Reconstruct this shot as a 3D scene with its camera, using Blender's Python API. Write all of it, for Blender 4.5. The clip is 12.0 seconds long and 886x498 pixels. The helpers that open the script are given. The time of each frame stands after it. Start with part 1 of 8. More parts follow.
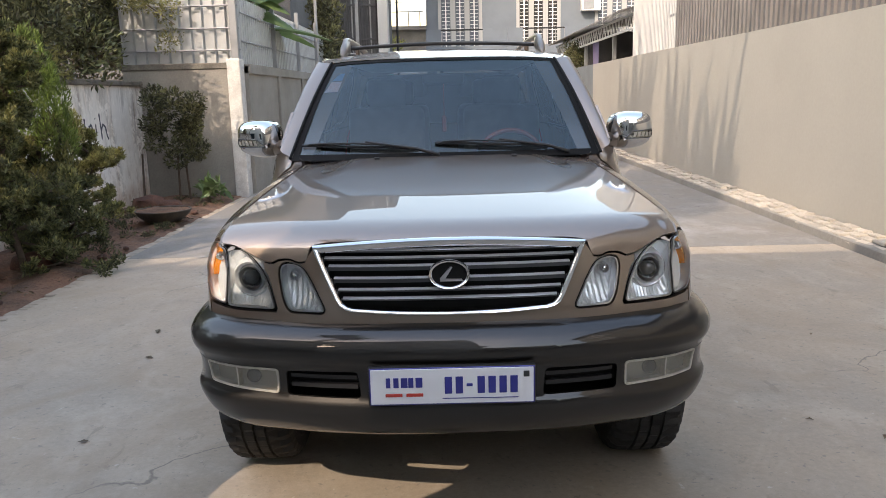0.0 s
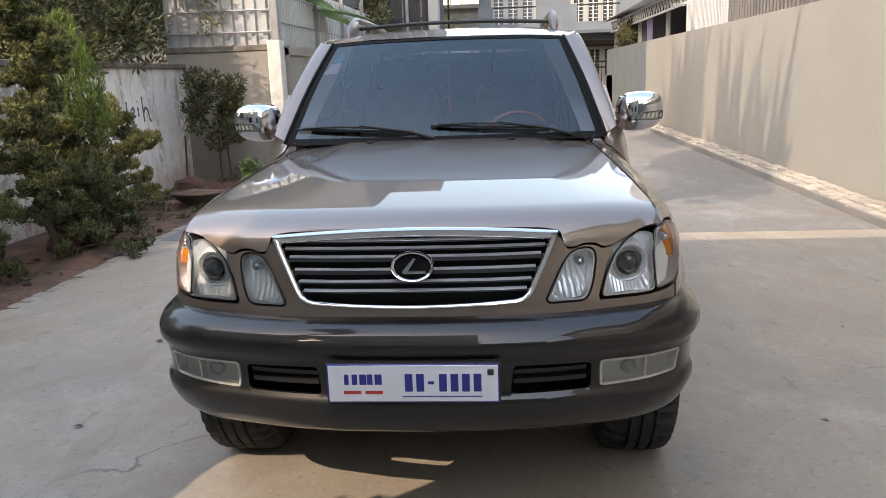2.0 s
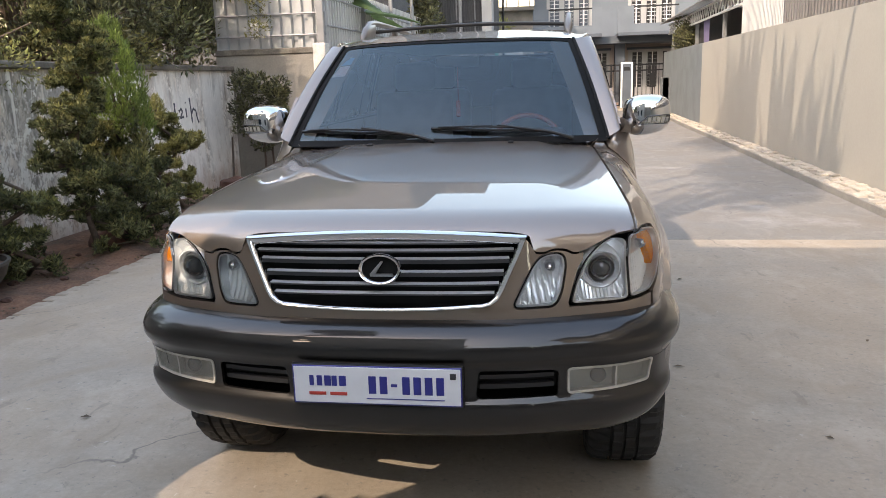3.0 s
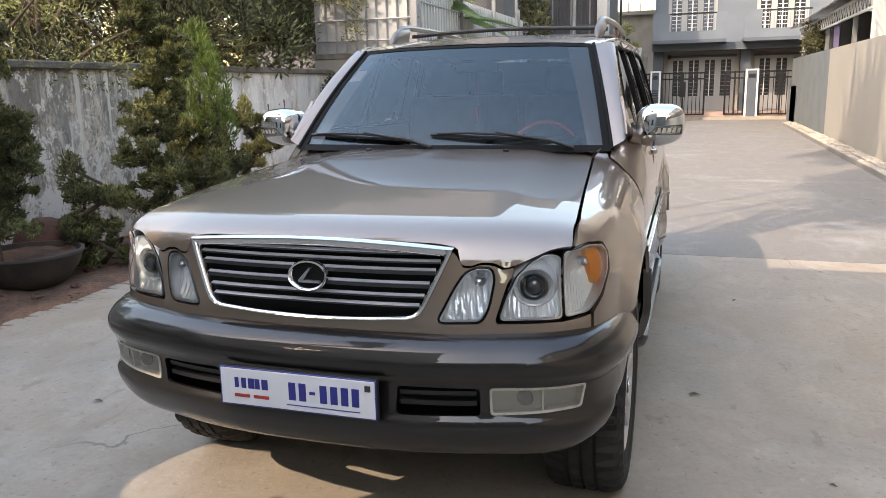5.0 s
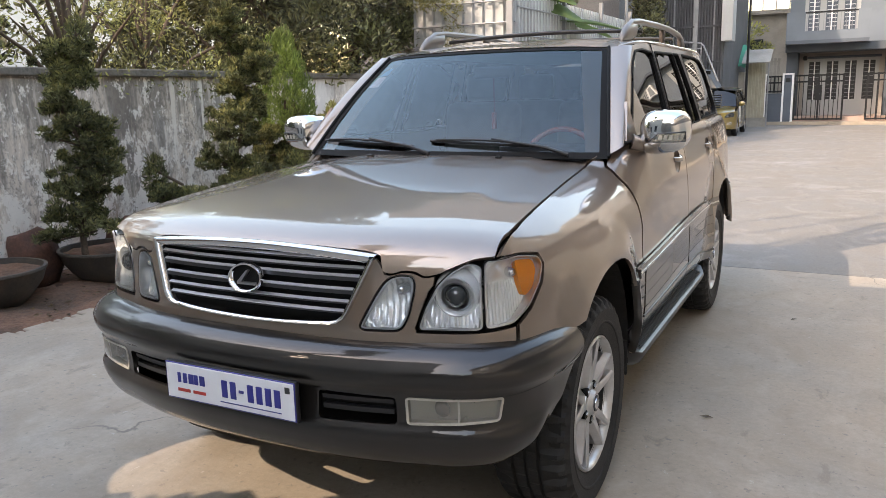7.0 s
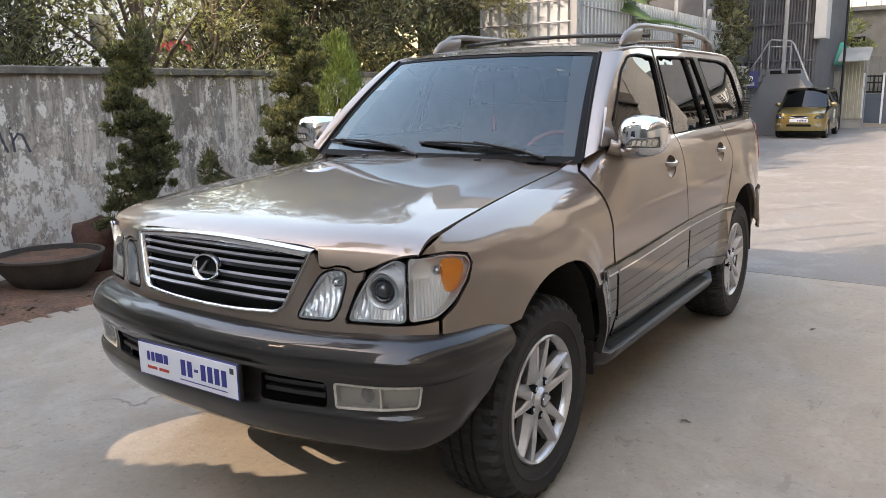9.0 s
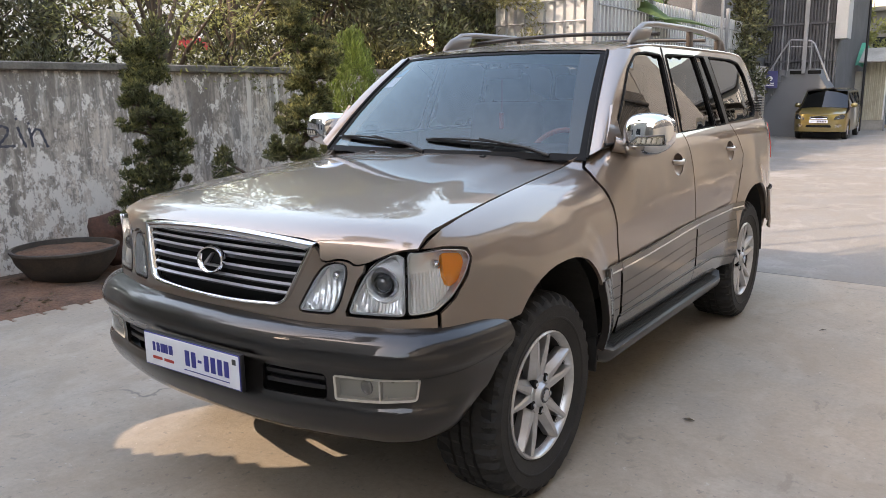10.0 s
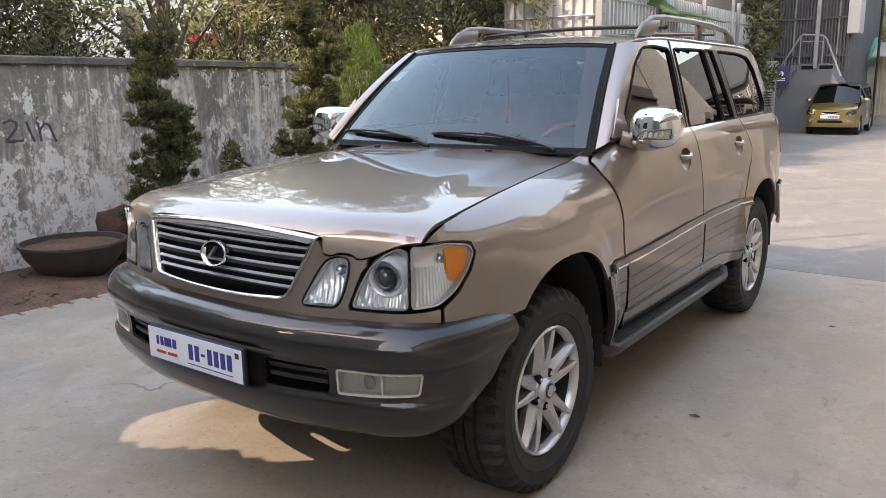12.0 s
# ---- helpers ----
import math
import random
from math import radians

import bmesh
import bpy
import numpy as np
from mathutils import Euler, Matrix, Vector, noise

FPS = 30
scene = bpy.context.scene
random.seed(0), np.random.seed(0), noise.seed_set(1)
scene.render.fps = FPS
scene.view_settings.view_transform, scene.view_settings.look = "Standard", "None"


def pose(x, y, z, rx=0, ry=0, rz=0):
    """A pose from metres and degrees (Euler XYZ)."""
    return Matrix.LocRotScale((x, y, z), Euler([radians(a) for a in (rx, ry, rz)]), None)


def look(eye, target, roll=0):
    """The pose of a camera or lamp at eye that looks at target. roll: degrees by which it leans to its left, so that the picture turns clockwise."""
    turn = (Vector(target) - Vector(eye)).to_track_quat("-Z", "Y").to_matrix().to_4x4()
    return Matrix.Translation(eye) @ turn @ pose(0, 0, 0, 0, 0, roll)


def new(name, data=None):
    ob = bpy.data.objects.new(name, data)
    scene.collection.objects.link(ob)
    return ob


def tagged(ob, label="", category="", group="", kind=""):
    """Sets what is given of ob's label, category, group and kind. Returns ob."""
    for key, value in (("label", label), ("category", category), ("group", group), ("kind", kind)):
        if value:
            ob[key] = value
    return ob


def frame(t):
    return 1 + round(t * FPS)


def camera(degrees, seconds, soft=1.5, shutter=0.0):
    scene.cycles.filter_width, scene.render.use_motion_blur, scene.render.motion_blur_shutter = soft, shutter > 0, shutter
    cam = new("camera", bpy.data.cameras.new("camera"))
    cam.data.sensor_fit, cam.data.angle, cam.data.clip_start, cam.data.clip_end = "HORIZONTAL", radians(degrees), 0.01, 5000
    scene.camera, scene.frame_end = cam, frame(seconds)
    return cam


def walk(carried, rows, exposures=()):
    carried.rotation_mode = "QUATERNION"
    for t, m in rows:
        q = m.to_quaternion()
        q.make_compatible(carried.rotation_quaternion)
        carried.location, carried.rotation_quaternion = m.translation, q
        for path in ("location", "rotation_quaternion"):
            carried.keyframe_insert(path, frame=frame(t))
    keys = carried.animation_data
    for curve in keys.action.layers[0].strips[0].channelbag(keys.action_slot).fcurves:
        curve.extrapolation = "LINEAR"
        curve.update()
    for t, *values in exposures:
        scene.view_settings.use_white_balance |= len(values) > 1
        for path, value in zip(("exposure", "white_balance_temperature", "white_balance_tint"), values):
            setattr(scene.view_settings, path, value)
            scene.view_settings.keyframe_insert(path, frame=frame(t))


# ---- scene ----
cam = camera(59.8, 12.0, 0.65)
PATH = [
    (0, (0.014, -2.369, 1.573), (-0.013, -0.408, 1.179), -1.4),
    (0.5, (0.035, -2.362, 1.569), (-0.003, -0.403, 1.167), -1.5),
    (1, (0.085, -2.336, 1.565), (0.018, -0.38, 1.15), -1.6),
    (1.5, (0.204, -2.263, 1.561), (0.086, -0.313, 1.131), -1.8),
    (2, (0.311, -2.224, 1.573), (0.134, -0.281, 1.133), -2.0),
    (2.5, (0.429, -2.21, 1.572), (0.181, -0.274, 1.134), -2.0),
    (4.5, (1.071, -2.034, 1.549), (0.52, -0.154, 1.147), -1.3),
    (5, (1.152, -1.978, 1.557), (0.528, -0.123, 1.146), -1.2),
    (5.5, (1.301, -1.925, 1.558), (0.595, -0.1, 1.145), -1.2),
    (6, (1.504, -1.876, 1.572), (0.719, -0.082, 1.164), -1.3),
    (6.5, (1.631, -1.826, 1.566), (0.772, -0.064, 1.166), -1.5),
    (7, (1.711, -1.724, 1.551), (0.785, 0.005, 1.158), -1.5),
    (9, (2.21, -1.594, 1.574), (1.091, 0.016, 1.178), -1.1),
    (9.5, (2.258, -1.589, 1.567), (1.116, 0.004, 1.171), -1.0),
    (10, (2.27, -1.583, 1.564), (1.116, 0.001, 1.166), -0.8),
    (10.5, (2.279, -1.572, 1.565), (1.116, 0.006, 1.166), -0.8),
    (11, (2.284, -1.562, 1.562), (1.116, 0.011, 1.16), -0.8),
    (11.5, (2.28, -1.554, 1.56), (1.109, 0.016, 1.152), -0.8),
    (12, (2.276, -1.561, 1.556), (1.104, 0.008, 1.147), -0.8),
]
walk(cam, [(t, look(eye, target, roll)) for t, eye, target, roll in PATH], [(0.0, 1.93, 7100, 19), (6.0, 2.26, 7200, 19), (12.0, 2.31, 7350, 22)])

# ---- world, sun, exposure ----
SUN_EL, SUN_FROM = 40.0, Vector((-0.49, -0.87))      # elevation; horizontal way towards the sun
world = bpy.data.worlds.new("sky")
scene.world = world
world.use_nodes = True
wn = world.node_tree
sky = wn.nodes.new("ShaderNodeTexSky")
sky.sky_type, sky.sun_disc = "NISHITA", False
sky.sun_elevation, sky.sun_rotation = radians(SUN_EL), math.atan2(SUN_FROM.x, SUN_FROM.y)
sky.air_density, sky.dust_density, sky.ozone_density = 2.0, 2.0, 1.0
wn.links.new(sky.outputs[0], wn.nodes["Background"].inputs[0])
wn.nodes["Background"].inputs[1].default_value = 0.15
sun_data = bpy.data.lights.new("sun", "SUN")
sun_data.energy, sun_data.angle, sun_data.color = 1.12, radians(0.14), (1.0, 0.90, 0.73)
sun = new("sun", sun_data)
sun_way = Vector((SUN_FROM.x, SUN_FROM.y, 0)).normalized() * math.cos(radians(SUN_EL)) + Vector((0, 0, math.sin(radians(SUN_EL))))
sun.matrix_world = look(sun_way * 60, (0, 0, 0))

# ---- materials ----
def mat(name, colour, rough=0.6, metal=0.0, spots=0.0, spot_scale=3.0, fine=0.0, fine_scale=60.0, bump=0.0, second=None,
        stretch=(1, 1, 1), coat=0.0, island=0.0, spec=0.5, low=0.42, high=0.62, third=None, third_scale=0.7):
    """A surface with broad stains towards a second colour, fine grain and relief, in metres."""
    m = bpy.data.materials.new(name)
    m.use_nodes = True
    t = m.node_tree
    n, l = t.nodes, t.links
    b = n["Principled BSDF"]
    b.inputs["Roughness"].default_value, b.inputs["Metallic"].default_value = rough, metal
    b.inputs["Specular IOR Level"].default_value = spec
    b.inputs["Coat Weight"].default_value, b.inputs["Coat Roughness"].default_value = coat, 0.03
    b.inputs["Base Color"].default_value = (*colour, 1)
    geo = n.new("ShaderNodeNewGeometry")
    mp = n.new("ShaderNodeMapping")
    mp.inputs["Scale"].default_value = stretch
    l.new(geo.outputs["Position"], mp.inputs["Vector"])
    out = None

    def noise_tex(scale, detail=6.0, rough_=0.6):
        tex = n.new("ShaderNodeTexNoise")
        tex.inputs["Scale"].default_value, tex.inputs["Detail"].default_value, tex.inputs["Roughness"].default_value = scale, detail, rough_
        l.new(mp.outputs[0], tex.inputs["Vector"])
        return tex.outputs["Fac"]

    def ramp(fac, a, b_):
        r = n.new("ShaderNodeMapRange")
        r.inputs["From Min"].default_value, r.inputs["From Max"].default_value = a, b_
        l.new(fac, r.inputs["Value"])
        return r.outputs[0]

    def mix(fac, a, c, kind="MIX"):
        x = n.new("ShaderNodeMix")
        x.data_type, x.blend_type = "RGBA", kind
        if isinstance(fac, float):
            x.inputs[0].default_value = fac
        else:
            l.new(fac, x.inputs[0])
        for slot, v in ((6, a), (7, c)):
            if isinstance(v, tuple):
                x.inputs[slot].default_value = (*v, 1)
            else:
                l.new(v, x.inputs[slot])
        return x.outputs[2]

    col = colour
    if spots:
        sec = second or tuple(c * 0.55 for c in colour)
        f = ramp(noise_tex(spot_scale), low, high)
        mul = n.new("ShaderNodeMath")
        mul.operation = "MULTIPLY"
        mul.inputs[1].default_value = spots
        l.new(f, mul.inputs[0])
        col = mix(mul.outputs[0], colour, sec)
    if third:
        col = mix(ramp(noise_tex(third_scale, 8.0, 0.7), 0.55, 0.72), col, third)
    if fine or bump:
        g = noise_tex(fine_scale, 4.0, 0.7)
        if fine:
            shade = ramp(g, 0.25, 0.75)
            dark = n.new("ShaderNodeMapRange")
            dark.inputs["To Min"].default_value, dark.inputs["To Max"].default_value = 1 - fine, 1 + fine * 0.4
            l.new(shade, dark.inputs["Value"])
            comb = n.new("ShaderNodeCombineColor")
            for k in range(3):
                l.new(dark.outputs[0], comb.inputs[k])
            col = mix(1.0, col, comb.outputs[0], "MULTIPLY")
        if bump:
            bp = n.new("ShaderNodeBump")
            bp.inputs["Strength"].default_value, bp.inputs["Distance"].default_value = 1.0, bump
            l.new(g, bp.inputs["Height"])
            l.new(bp.outputs[0], b.inputs["Normal"])
    if island:
        inf = n.new("ShaderNodeNewGeometry")
        oi = n.new("ShaderNodeObjectInfo")
        add = n.new("ShaderNodeMath")
        add.operation = "ADD"
        l.new(inf.outputs["Random Per Island"], add.inputs[0])
        l.new(oi.outputs["Random"], add.inputs[1])
        fr = n.new("ShaderNodeMath")
        fr.operation = "FRACT"
        l.new(add.outputs[0], fr.inputs[0])
        hs = n.new("ShaderNodeMapRange")
        hs.inputs["To Min"].default_value, hs.inputs["To Max"].default_value = 1 - island, 1 + island
        l.new(fr.outputs[0], hs.inputs["Value"])
        comb = n.new("ShaderNodeCombineColor")
        for k in range(3):
            l.new(hs.outputs[0], comb.inputs[k])
        col = mix(1.0, col, comb.outputs[0], "MULTIPLY")
    if not isinstance(col, tuple):
        l.new(col, b.inputs["Base Color"])
    return m


CONCRETE = mat("concrete", (0.335, 0.278, 0.215), 0.75, spots=0.6, spot_scale=1.1, second=(0.27, 0.245, 0.21), fine=0.16, fine_scale=34, bump=0.002, third=(0.42, 0.37, 0.305), third_scale=0.6)
# Greyer far slabs; the yard's shade is put into this colour as well.
CONCRETE_GREY_SHADE = mat("grey_shaded_concrete", (0.19, 0.173, 0.152), 0.78, spots=0.6, spot_scale=0.9, second=(0.19, 0.186, 0.18), fine=0.16, fine_scale=34, bump=0.002, third=(0.31, 0.296, 0.28), third_scale=0.5)
DIRT = mat("dirt", (0.235, 0.125, 0.078), 0.95, spots=0.8, spot_scale=2.2, second=(0.085, 0.058, 0.042), fine=0.5, fine_scale=35, bump=0.03)
CREAM = mat("cream_paint", (0.36, 0.335, 0.288), 0.8, spots=0.35, spot_scale=0.8, second=(0.315, 0.292, 0.25), fine=0.05, fine_scale=25, bump=0.0015)
# Bluish grey end paint, darkened so that it also holds the shade there.
GREY_PAINT_SHADED = mat("grey_paint_shaded", (0.165, 0.182, 0.19), 0.75, spots=0.3, spot_scale=1.5, fine=0.05, fine_scale=30, bump=0.001)
OLD_WALL = mat("weathered_render", (0.74, 0.645, 0.545), 0.92, spots=0.75, spot_scale=1.5, second=(0.42, 0.36, 0.30), stretch=(1, 1, 0.30), fine=0.35, fine_scale=22, bump=0.006, low=0.38, high=0.58, third=(0.84, 0.80, 0.74), third_scale=2.3)


def age_wall(m):
    """Dark run-off below the capping, flaked pale patches and a rusty foot, each with its own ragged shape."""
    n, l = m.node_tree.nodes, m.node_tree.links
    b = n["Principled BSDF"]
    base = b.inputs["Base Color"].links[0].from_socket
    geo = n.new("ShaderNodeNewGeometry")
    sep = n.new("ShaderNodeSeparateXYZ")
    l.new(geo.outputs["Position"], sep.inputs[0])

    def tex(scale, stretch, detail=7.0, rough=0.68):
        mp = n.new("ShaderNodeMapping")
        mp.inputs["Scale"].default_value = stretch
        l.new(geo.outputs["Position"], mp.inputs[0])
        t = n.new("ShaderNodeTexNoise")
        t.inputs["Scale"].default_value, t.inputs["Detail"].default_value, t.inputs["Roughness"].default_value = scale, detail, rough
        l.new(mp.outputs[0], t.inputs["Vector"])
        return t.outputs["Fac"]

    def step(v, a, c):
        r = n.new("ShaderNodeMapRange")
        r.inputs["From Min"].default_value, r.inputs["From Max"].default_value = a, c
        l.new(v, r.inputs["Value"])
        return r.outputs[0]

    def math_(op, a, c):
        x = n.new("ShaderNodeMath")
        x.operation = op
        for k, v in enumerate((a, c)):
            if isinstance(v, float):
                x.inputs[k].default_value = v
            else:
                l.new(v, x.inputs[k])
        return x.outputs[0]

    def blend(f, a, colour):
        x = n.new("ShaderNodeMix")
        x.data_type = "RGBA"
        l.new(f, x.inputs[0])
        l.new(a, x.inputs[6])
        x.inputs[7].default_value = (*colour, 1)
        return x.outputs[2]

    runs = step(math_("ADD", tex(5.0, (1, 1, 0.08), 9.0), math_("MULTIPLY", step(sep.outputs[2], 0.5, 1.75), 0.15)), 0.57, 0.63)
    col = blend(math_("MULTIPLY", runs, 0.6), base, (0.13, 0.115, 0.10))
    mottle = step(tex(15.0, (1, 1, 0.7), 12.0, 0.8), 0.49, 0.56)
    col = blend(math_("MULTIPLY", mottle, 0.7), col, (0.20, 0.175, 0.15))
    drips = step(tex(6.5, (1, 1, 0.035), 9.0), 0.635, 0.655)
    col = blend(math_("MULTIPLY", drips, 0.9), col, (0.80, 0.75, 0.68))
    flakes = step(math_("SUBTRACT", tex(7.0, (1, 1, 0.7), 12.0, 0.8), math_("MULTIPLY", step(sep.outputs[2], 0.2, 1.9), 0.09)), 0.478, 0.490)
    col = blend(math_("MULTIPLY", flakes, 0.9), col, (0.84, 0.79, 0.72))
    lime = math_("MULTIPLY", step(sep.outputs[1], 5.2, 7.4), step(tex(2.2, (1, 1, 0.25), 8.0), 0.62, 0.44))
    col = blend(math_("MULTIPLY", lime, 0.85), col, (0.80, 0.78, 0.74))
    rust = step(math_("SUBTRACT", tex(1.7, (1, 1, 0.5)), math_("MULTIPLY", step(sep.outputs[2], 0.0, 0.8), 0.35)), 0.38, 0.6)
    col = blend(math_("MULTIPLY", rust, 0.6), col, (0.36, 0.19, 0.10))
    l.new(col, b.inputs["Base Color"])


age_wall(OLD_WALL)


def age_floor(m, tint=(1, 1, 1)):
    """Trowel swirls, dark specks, pale scuffs and hair cracks in a concrete floor."""
    n, l = m.node_tree.nodes, m.node_tree.links
    b = n["Principled BSDF"]
    col = b.inputs["Base Color"].links[0].from_socket
    geo = n.new("ShaderNodeNewGeometry")

    def tex(scale, detail, rough, stretch=(1, 1, 1), twist=0.0):
        mp = n.new("ShaderNodeMapping")
        mp.inputs["Scale"].default_value = stretch
        l.new(geo.outputs["Position"], mp.inputs[0])
        t = n.new("ShaderNodeTexNoise")
        for k, v in (("Scale", scale), ("Detail", detail), ("Roughness", rough), ("Distortion", twist)):
            t.inputs[k].default_value = v
        l.new(mp.outputs[0], t.inputs["Vector"])
        return t.outputs["Fac"]

    def step(v, a, c, top=1.0):
        r = n.new("ShaderNodeMapRange")
        r.inputs["From Min"].default_value, r.inputs["From Max"].default_value, r.inputs["To Max"].default_value = a, c, top
        l.new(v, r.inputs["Value"])
        return r.outputs[0]

    def blend(f, a, colour):
        x = n.new("ShaderNodeMix")
        x.data_type = "RGBA"
        l.new(f, x.inputs[0])
        l.new(a, x.inputs[6])
        x.inputs[7].default_value = (*(a_ * b_ for a_, b_ in zip(colour, tint)), 1)
        return x.outputs[2]

    col = blend(step(tex(2.6, 8.0, 0.62, (1, 0.55, 1), 1.6), 0.50, 0.66, 0.30), col, (0.43, 0.37, 0.30))
    col = blend(step(tex(3.7, 7.0, 0.7, (0.7, 1, 1), 0.8), 0.54, 0.70, 0.38), col, (0.23, 0.19, 0.15))
    col = blend(step(tex(24.0, 3.0, 0.6), 0.62, 0.68, 0.7), col, (0.19, 0.17, 0.15))
    col = blend(step(tex(7.0, 5.0, 0.65, (1, 0.6, 1), 0.6), 0.62, 0.69, 0.55), col, (0.185, 0.16, 0.13))
    col = blend(step(tex(1.3, 6.0, 0.6, (1, 0.7, 1), 1.0), 0.52, 0.68, 0.5), col, (0.25, 0.195, 0.14))
    col = blend(step(tex(13.0, 4.0, 0.7, (1, 1, 1), 0.5), 0.67, 0.72, 0.5), col, (0.47, 0.44, 0.39))
    col = blend(step(tex(110.0, 2.0, 0.6), 0.58, 0.72, 0.16), col, (0.17, 0.145, 0.12))
    col = blend(step(tex(75.0, 2.0, 0.6), 0.60, 0.74, 0.16), col, (0.50, 0.45, 0.38))
    warp = n.new("ShaderNodeTexNoise")
    warp.inputs["Scale"].default_value, warp.inputs["Detail"].default_value = 2.0, 5.0
    l.new(geo.outputs["Position"], warp.inputs["Vector"])
    add = n.new("ShaderNodeVectorMath")
    add.operation = "MULTIPLY_ADD"
    add.inputs[1].default_value = (0.5, 0.5, 0.5)
    l.new(warp.outputs["Color"], add.inputs[0])
    l.new(geo.outputs["Position"], add.inputs[2])
    vo = n.new("ShaderNodeTexVoronoi")
    vo.feature = "DISTANCE_TO_EDGE"
    vo.inputs["Scale"].default_value = 0.33
    l.new(add.outputs[0], vo.inputs["Vector"])
    line = step(vo.outputs["Distance"], 0.0025, 0.0005)
    some = step(tex(0.8, 2.0, 0.5), 0.5, 0.58, 0.75)
    mul = n.new("ShaderNodeMath")
    mul.operation = "MULTIPLY"
    l.new(line, mul.inputs[0])
    l.new(some, mul.inputs[1])
    col = blend(mul.outputs[0], col, (0.13, 0.115, 0.10))
    l.new(col, b.inputs["Base Color"])


age_floor(CONCRETE)
# darker, bluer marks carry the same shade
age_floor(CONCRETE_GREY_SHADE, (0.70, 0.76, 0.86))
WALL_CAP = mat("mossy_cap", (0.20, 0.18, 0.15), 0.95, spots=0.8, spot_scale=4, second=(0.10, 0.09, 0.075), fine=0.4, fine_scale=40, bump=0.006)
CEMENT = mat("cement_render", (0.27, 0.25, 0.22), 0.9, spots=0.6, spot_scale=1.2, second=(0.19, 0.175, 0.155), fine=0.2, fine_scale=40, bump=0.003)
LIMEWASH = mat("limewash", (0.62, 0.61, 0.58), 0.9, spots=0.5, spot_scale=9, second=(0.4, 0.38, 0.35), fine=0.3, fine_scale=50, bump=0.006)
ZINC = mat("zinc_sheet", (0.42, 0.43, 0.435), 0.5, 0.35, spots=0.5, spot_scale=1.5, second=(0.34, 0.34, 0.34), stretch=(1, 1, 0.3), fine=0.1)
DARK_SHEET = mat("grey_sheet", (0.16, 0.15, 0.145), 0.55, 0.2, spots=0.4, spot_scale=2, fine=0.1)
WHITE_SHEET = mat("white_sheet", (0.40, 0.40, 0.395), 0.5, spots=0.15, spot_scale=1.0, second=(0.6, 0.58, 0.55))


def paint(name, colour, spec, rough=0.32):
    """Metallic lacquer: flakes, a clear coat and a light film of dust."""
    m = mat(name, colour, rough, 0.7, fine=0.05, fine_scale=900, coat=1.0)
    m.node_tree.nodes["Principled BSDF"].inputs["Coat IOR"].default_value = 1.95
    m.node_tree.nodes["Principled BSDF"].inputs["Specular IOR Level"].default_value = spec
    n, l = m.node_tree.nodes, m.node_tree.links
    b = n["Principled BSDF"]
    lw = n.new("ShaderNodeTexNoise")
    lw.inputs["Scale"].default_value, lw.inputs["Detail"].default_value = 5.0, 5.0
    geo = n.new("ShaderNodeNewGeometry")
    l.new(geo.outputs["Position"], lw.inputs["Vector"])
    r = n.new("ShaderNodeMapRange")
    r.inputs["From Min"].default_value, r.inputs["From Max"].default_value = 0.4, 0.75
    r.inputs["To Min"].default_value, r.inputs["To Max"].default_value = 0.0, 0.012
    l.new(lw.outputs["Fac"], r.inputs["Value"])
    l.new(r.outputs[0], b.inputs["Coat Roughness"])
    return m


def glass(name, tint, gloss_rough=0.0, ior=1.5, milky=0.0, sheen=(1, 1, 1)):
    """A thin pane: tinted see-through with Fresnel gloss."""
    m = bpy.data.materials.new(name)
    m.use_nodes = True
    n, l = m.node_tree.nodes, m.node_tree.links
    n.clear()
    out = n.new("ShaderNodeOutputMaterial")
    tr = n.new("ShaderNodeBsdfTransparent")
    tr.inputs[0].default_value = (*tint, 1)
    gl = n.new("ShaderNodeBsdfGlossy")
    gl.inputs["Roughness"].default_value = gloss_rough
    gl.inputs[0].default_value = (*sheen, 1)
    fr = n.new("ShaderNodeFresnel")
    fr.inputs[0].default_value = ior
    mx = n.new("ShaderNodeMixShader")
    l.new(fr.outputs[0], mx.inputs[0])
    body = tr.outputs[0]
    if milky:
        df = n.new("ShaderNodeBsdfDiffuse")
        df.inputs[0].default_value = (0.75, 0.73, 0.68, 1)
        m2 = n.new("ShaderNodeMixShader")
        m2.inputs[0].default_value = milky
        l.new(tr.outputs[0], m2.inputs[1])
        l.new(df.outputs[0], m2.inputs[2])
        body = m2.outputs[0]
    l.new(body, mx.inputs[1])
    l.new(gl.outputs[0], mx.inputs[2])
    l.new(mx.outputs[0], out.inputs[0])
    return m


TAN = paint("tan_lacquer", (0.212, 0.160, 0.122), 0.5, 0.42)
CLAD = paint("clad_lacquer", (0.060, 0.050, 0.043), 0.3, 0.42)
CLAD.node_tree.nodes["Principled BSDF"].inputs["Coat IOR"].default_value = 1.5
FLARE = paint("flare_lacquer", (0.06, 0.053, 0.048), 0.3, 0.42)
GUNMETAL = paint("grey_lacquer", (0.022, 0.020, 0.0185), 0.2, 0.42)
GUNMETAL.node_tree.nodes["Principled BSDF"].inputs["Coat IOR"].default_value = 1.5
GOLD = paint("gold_lacquer", (0.27, 0.20, 0.055), 0.5)
CHROME = mat("chrome", (0.72, 0.73, 0.75), 0.05, 1.0)
SATIN = mat("satin_alloy", (0.62, 0.63, 0.65), 0.28, 1.0, fine=0.05, fine_scale=120)
ALLOY = mat("wheel_alloy", (0.56, 0.56, 0.565), 0.30, 0.75, spots=0.35, spot_scale=25, second=(0.40, 0.39, 0.37))
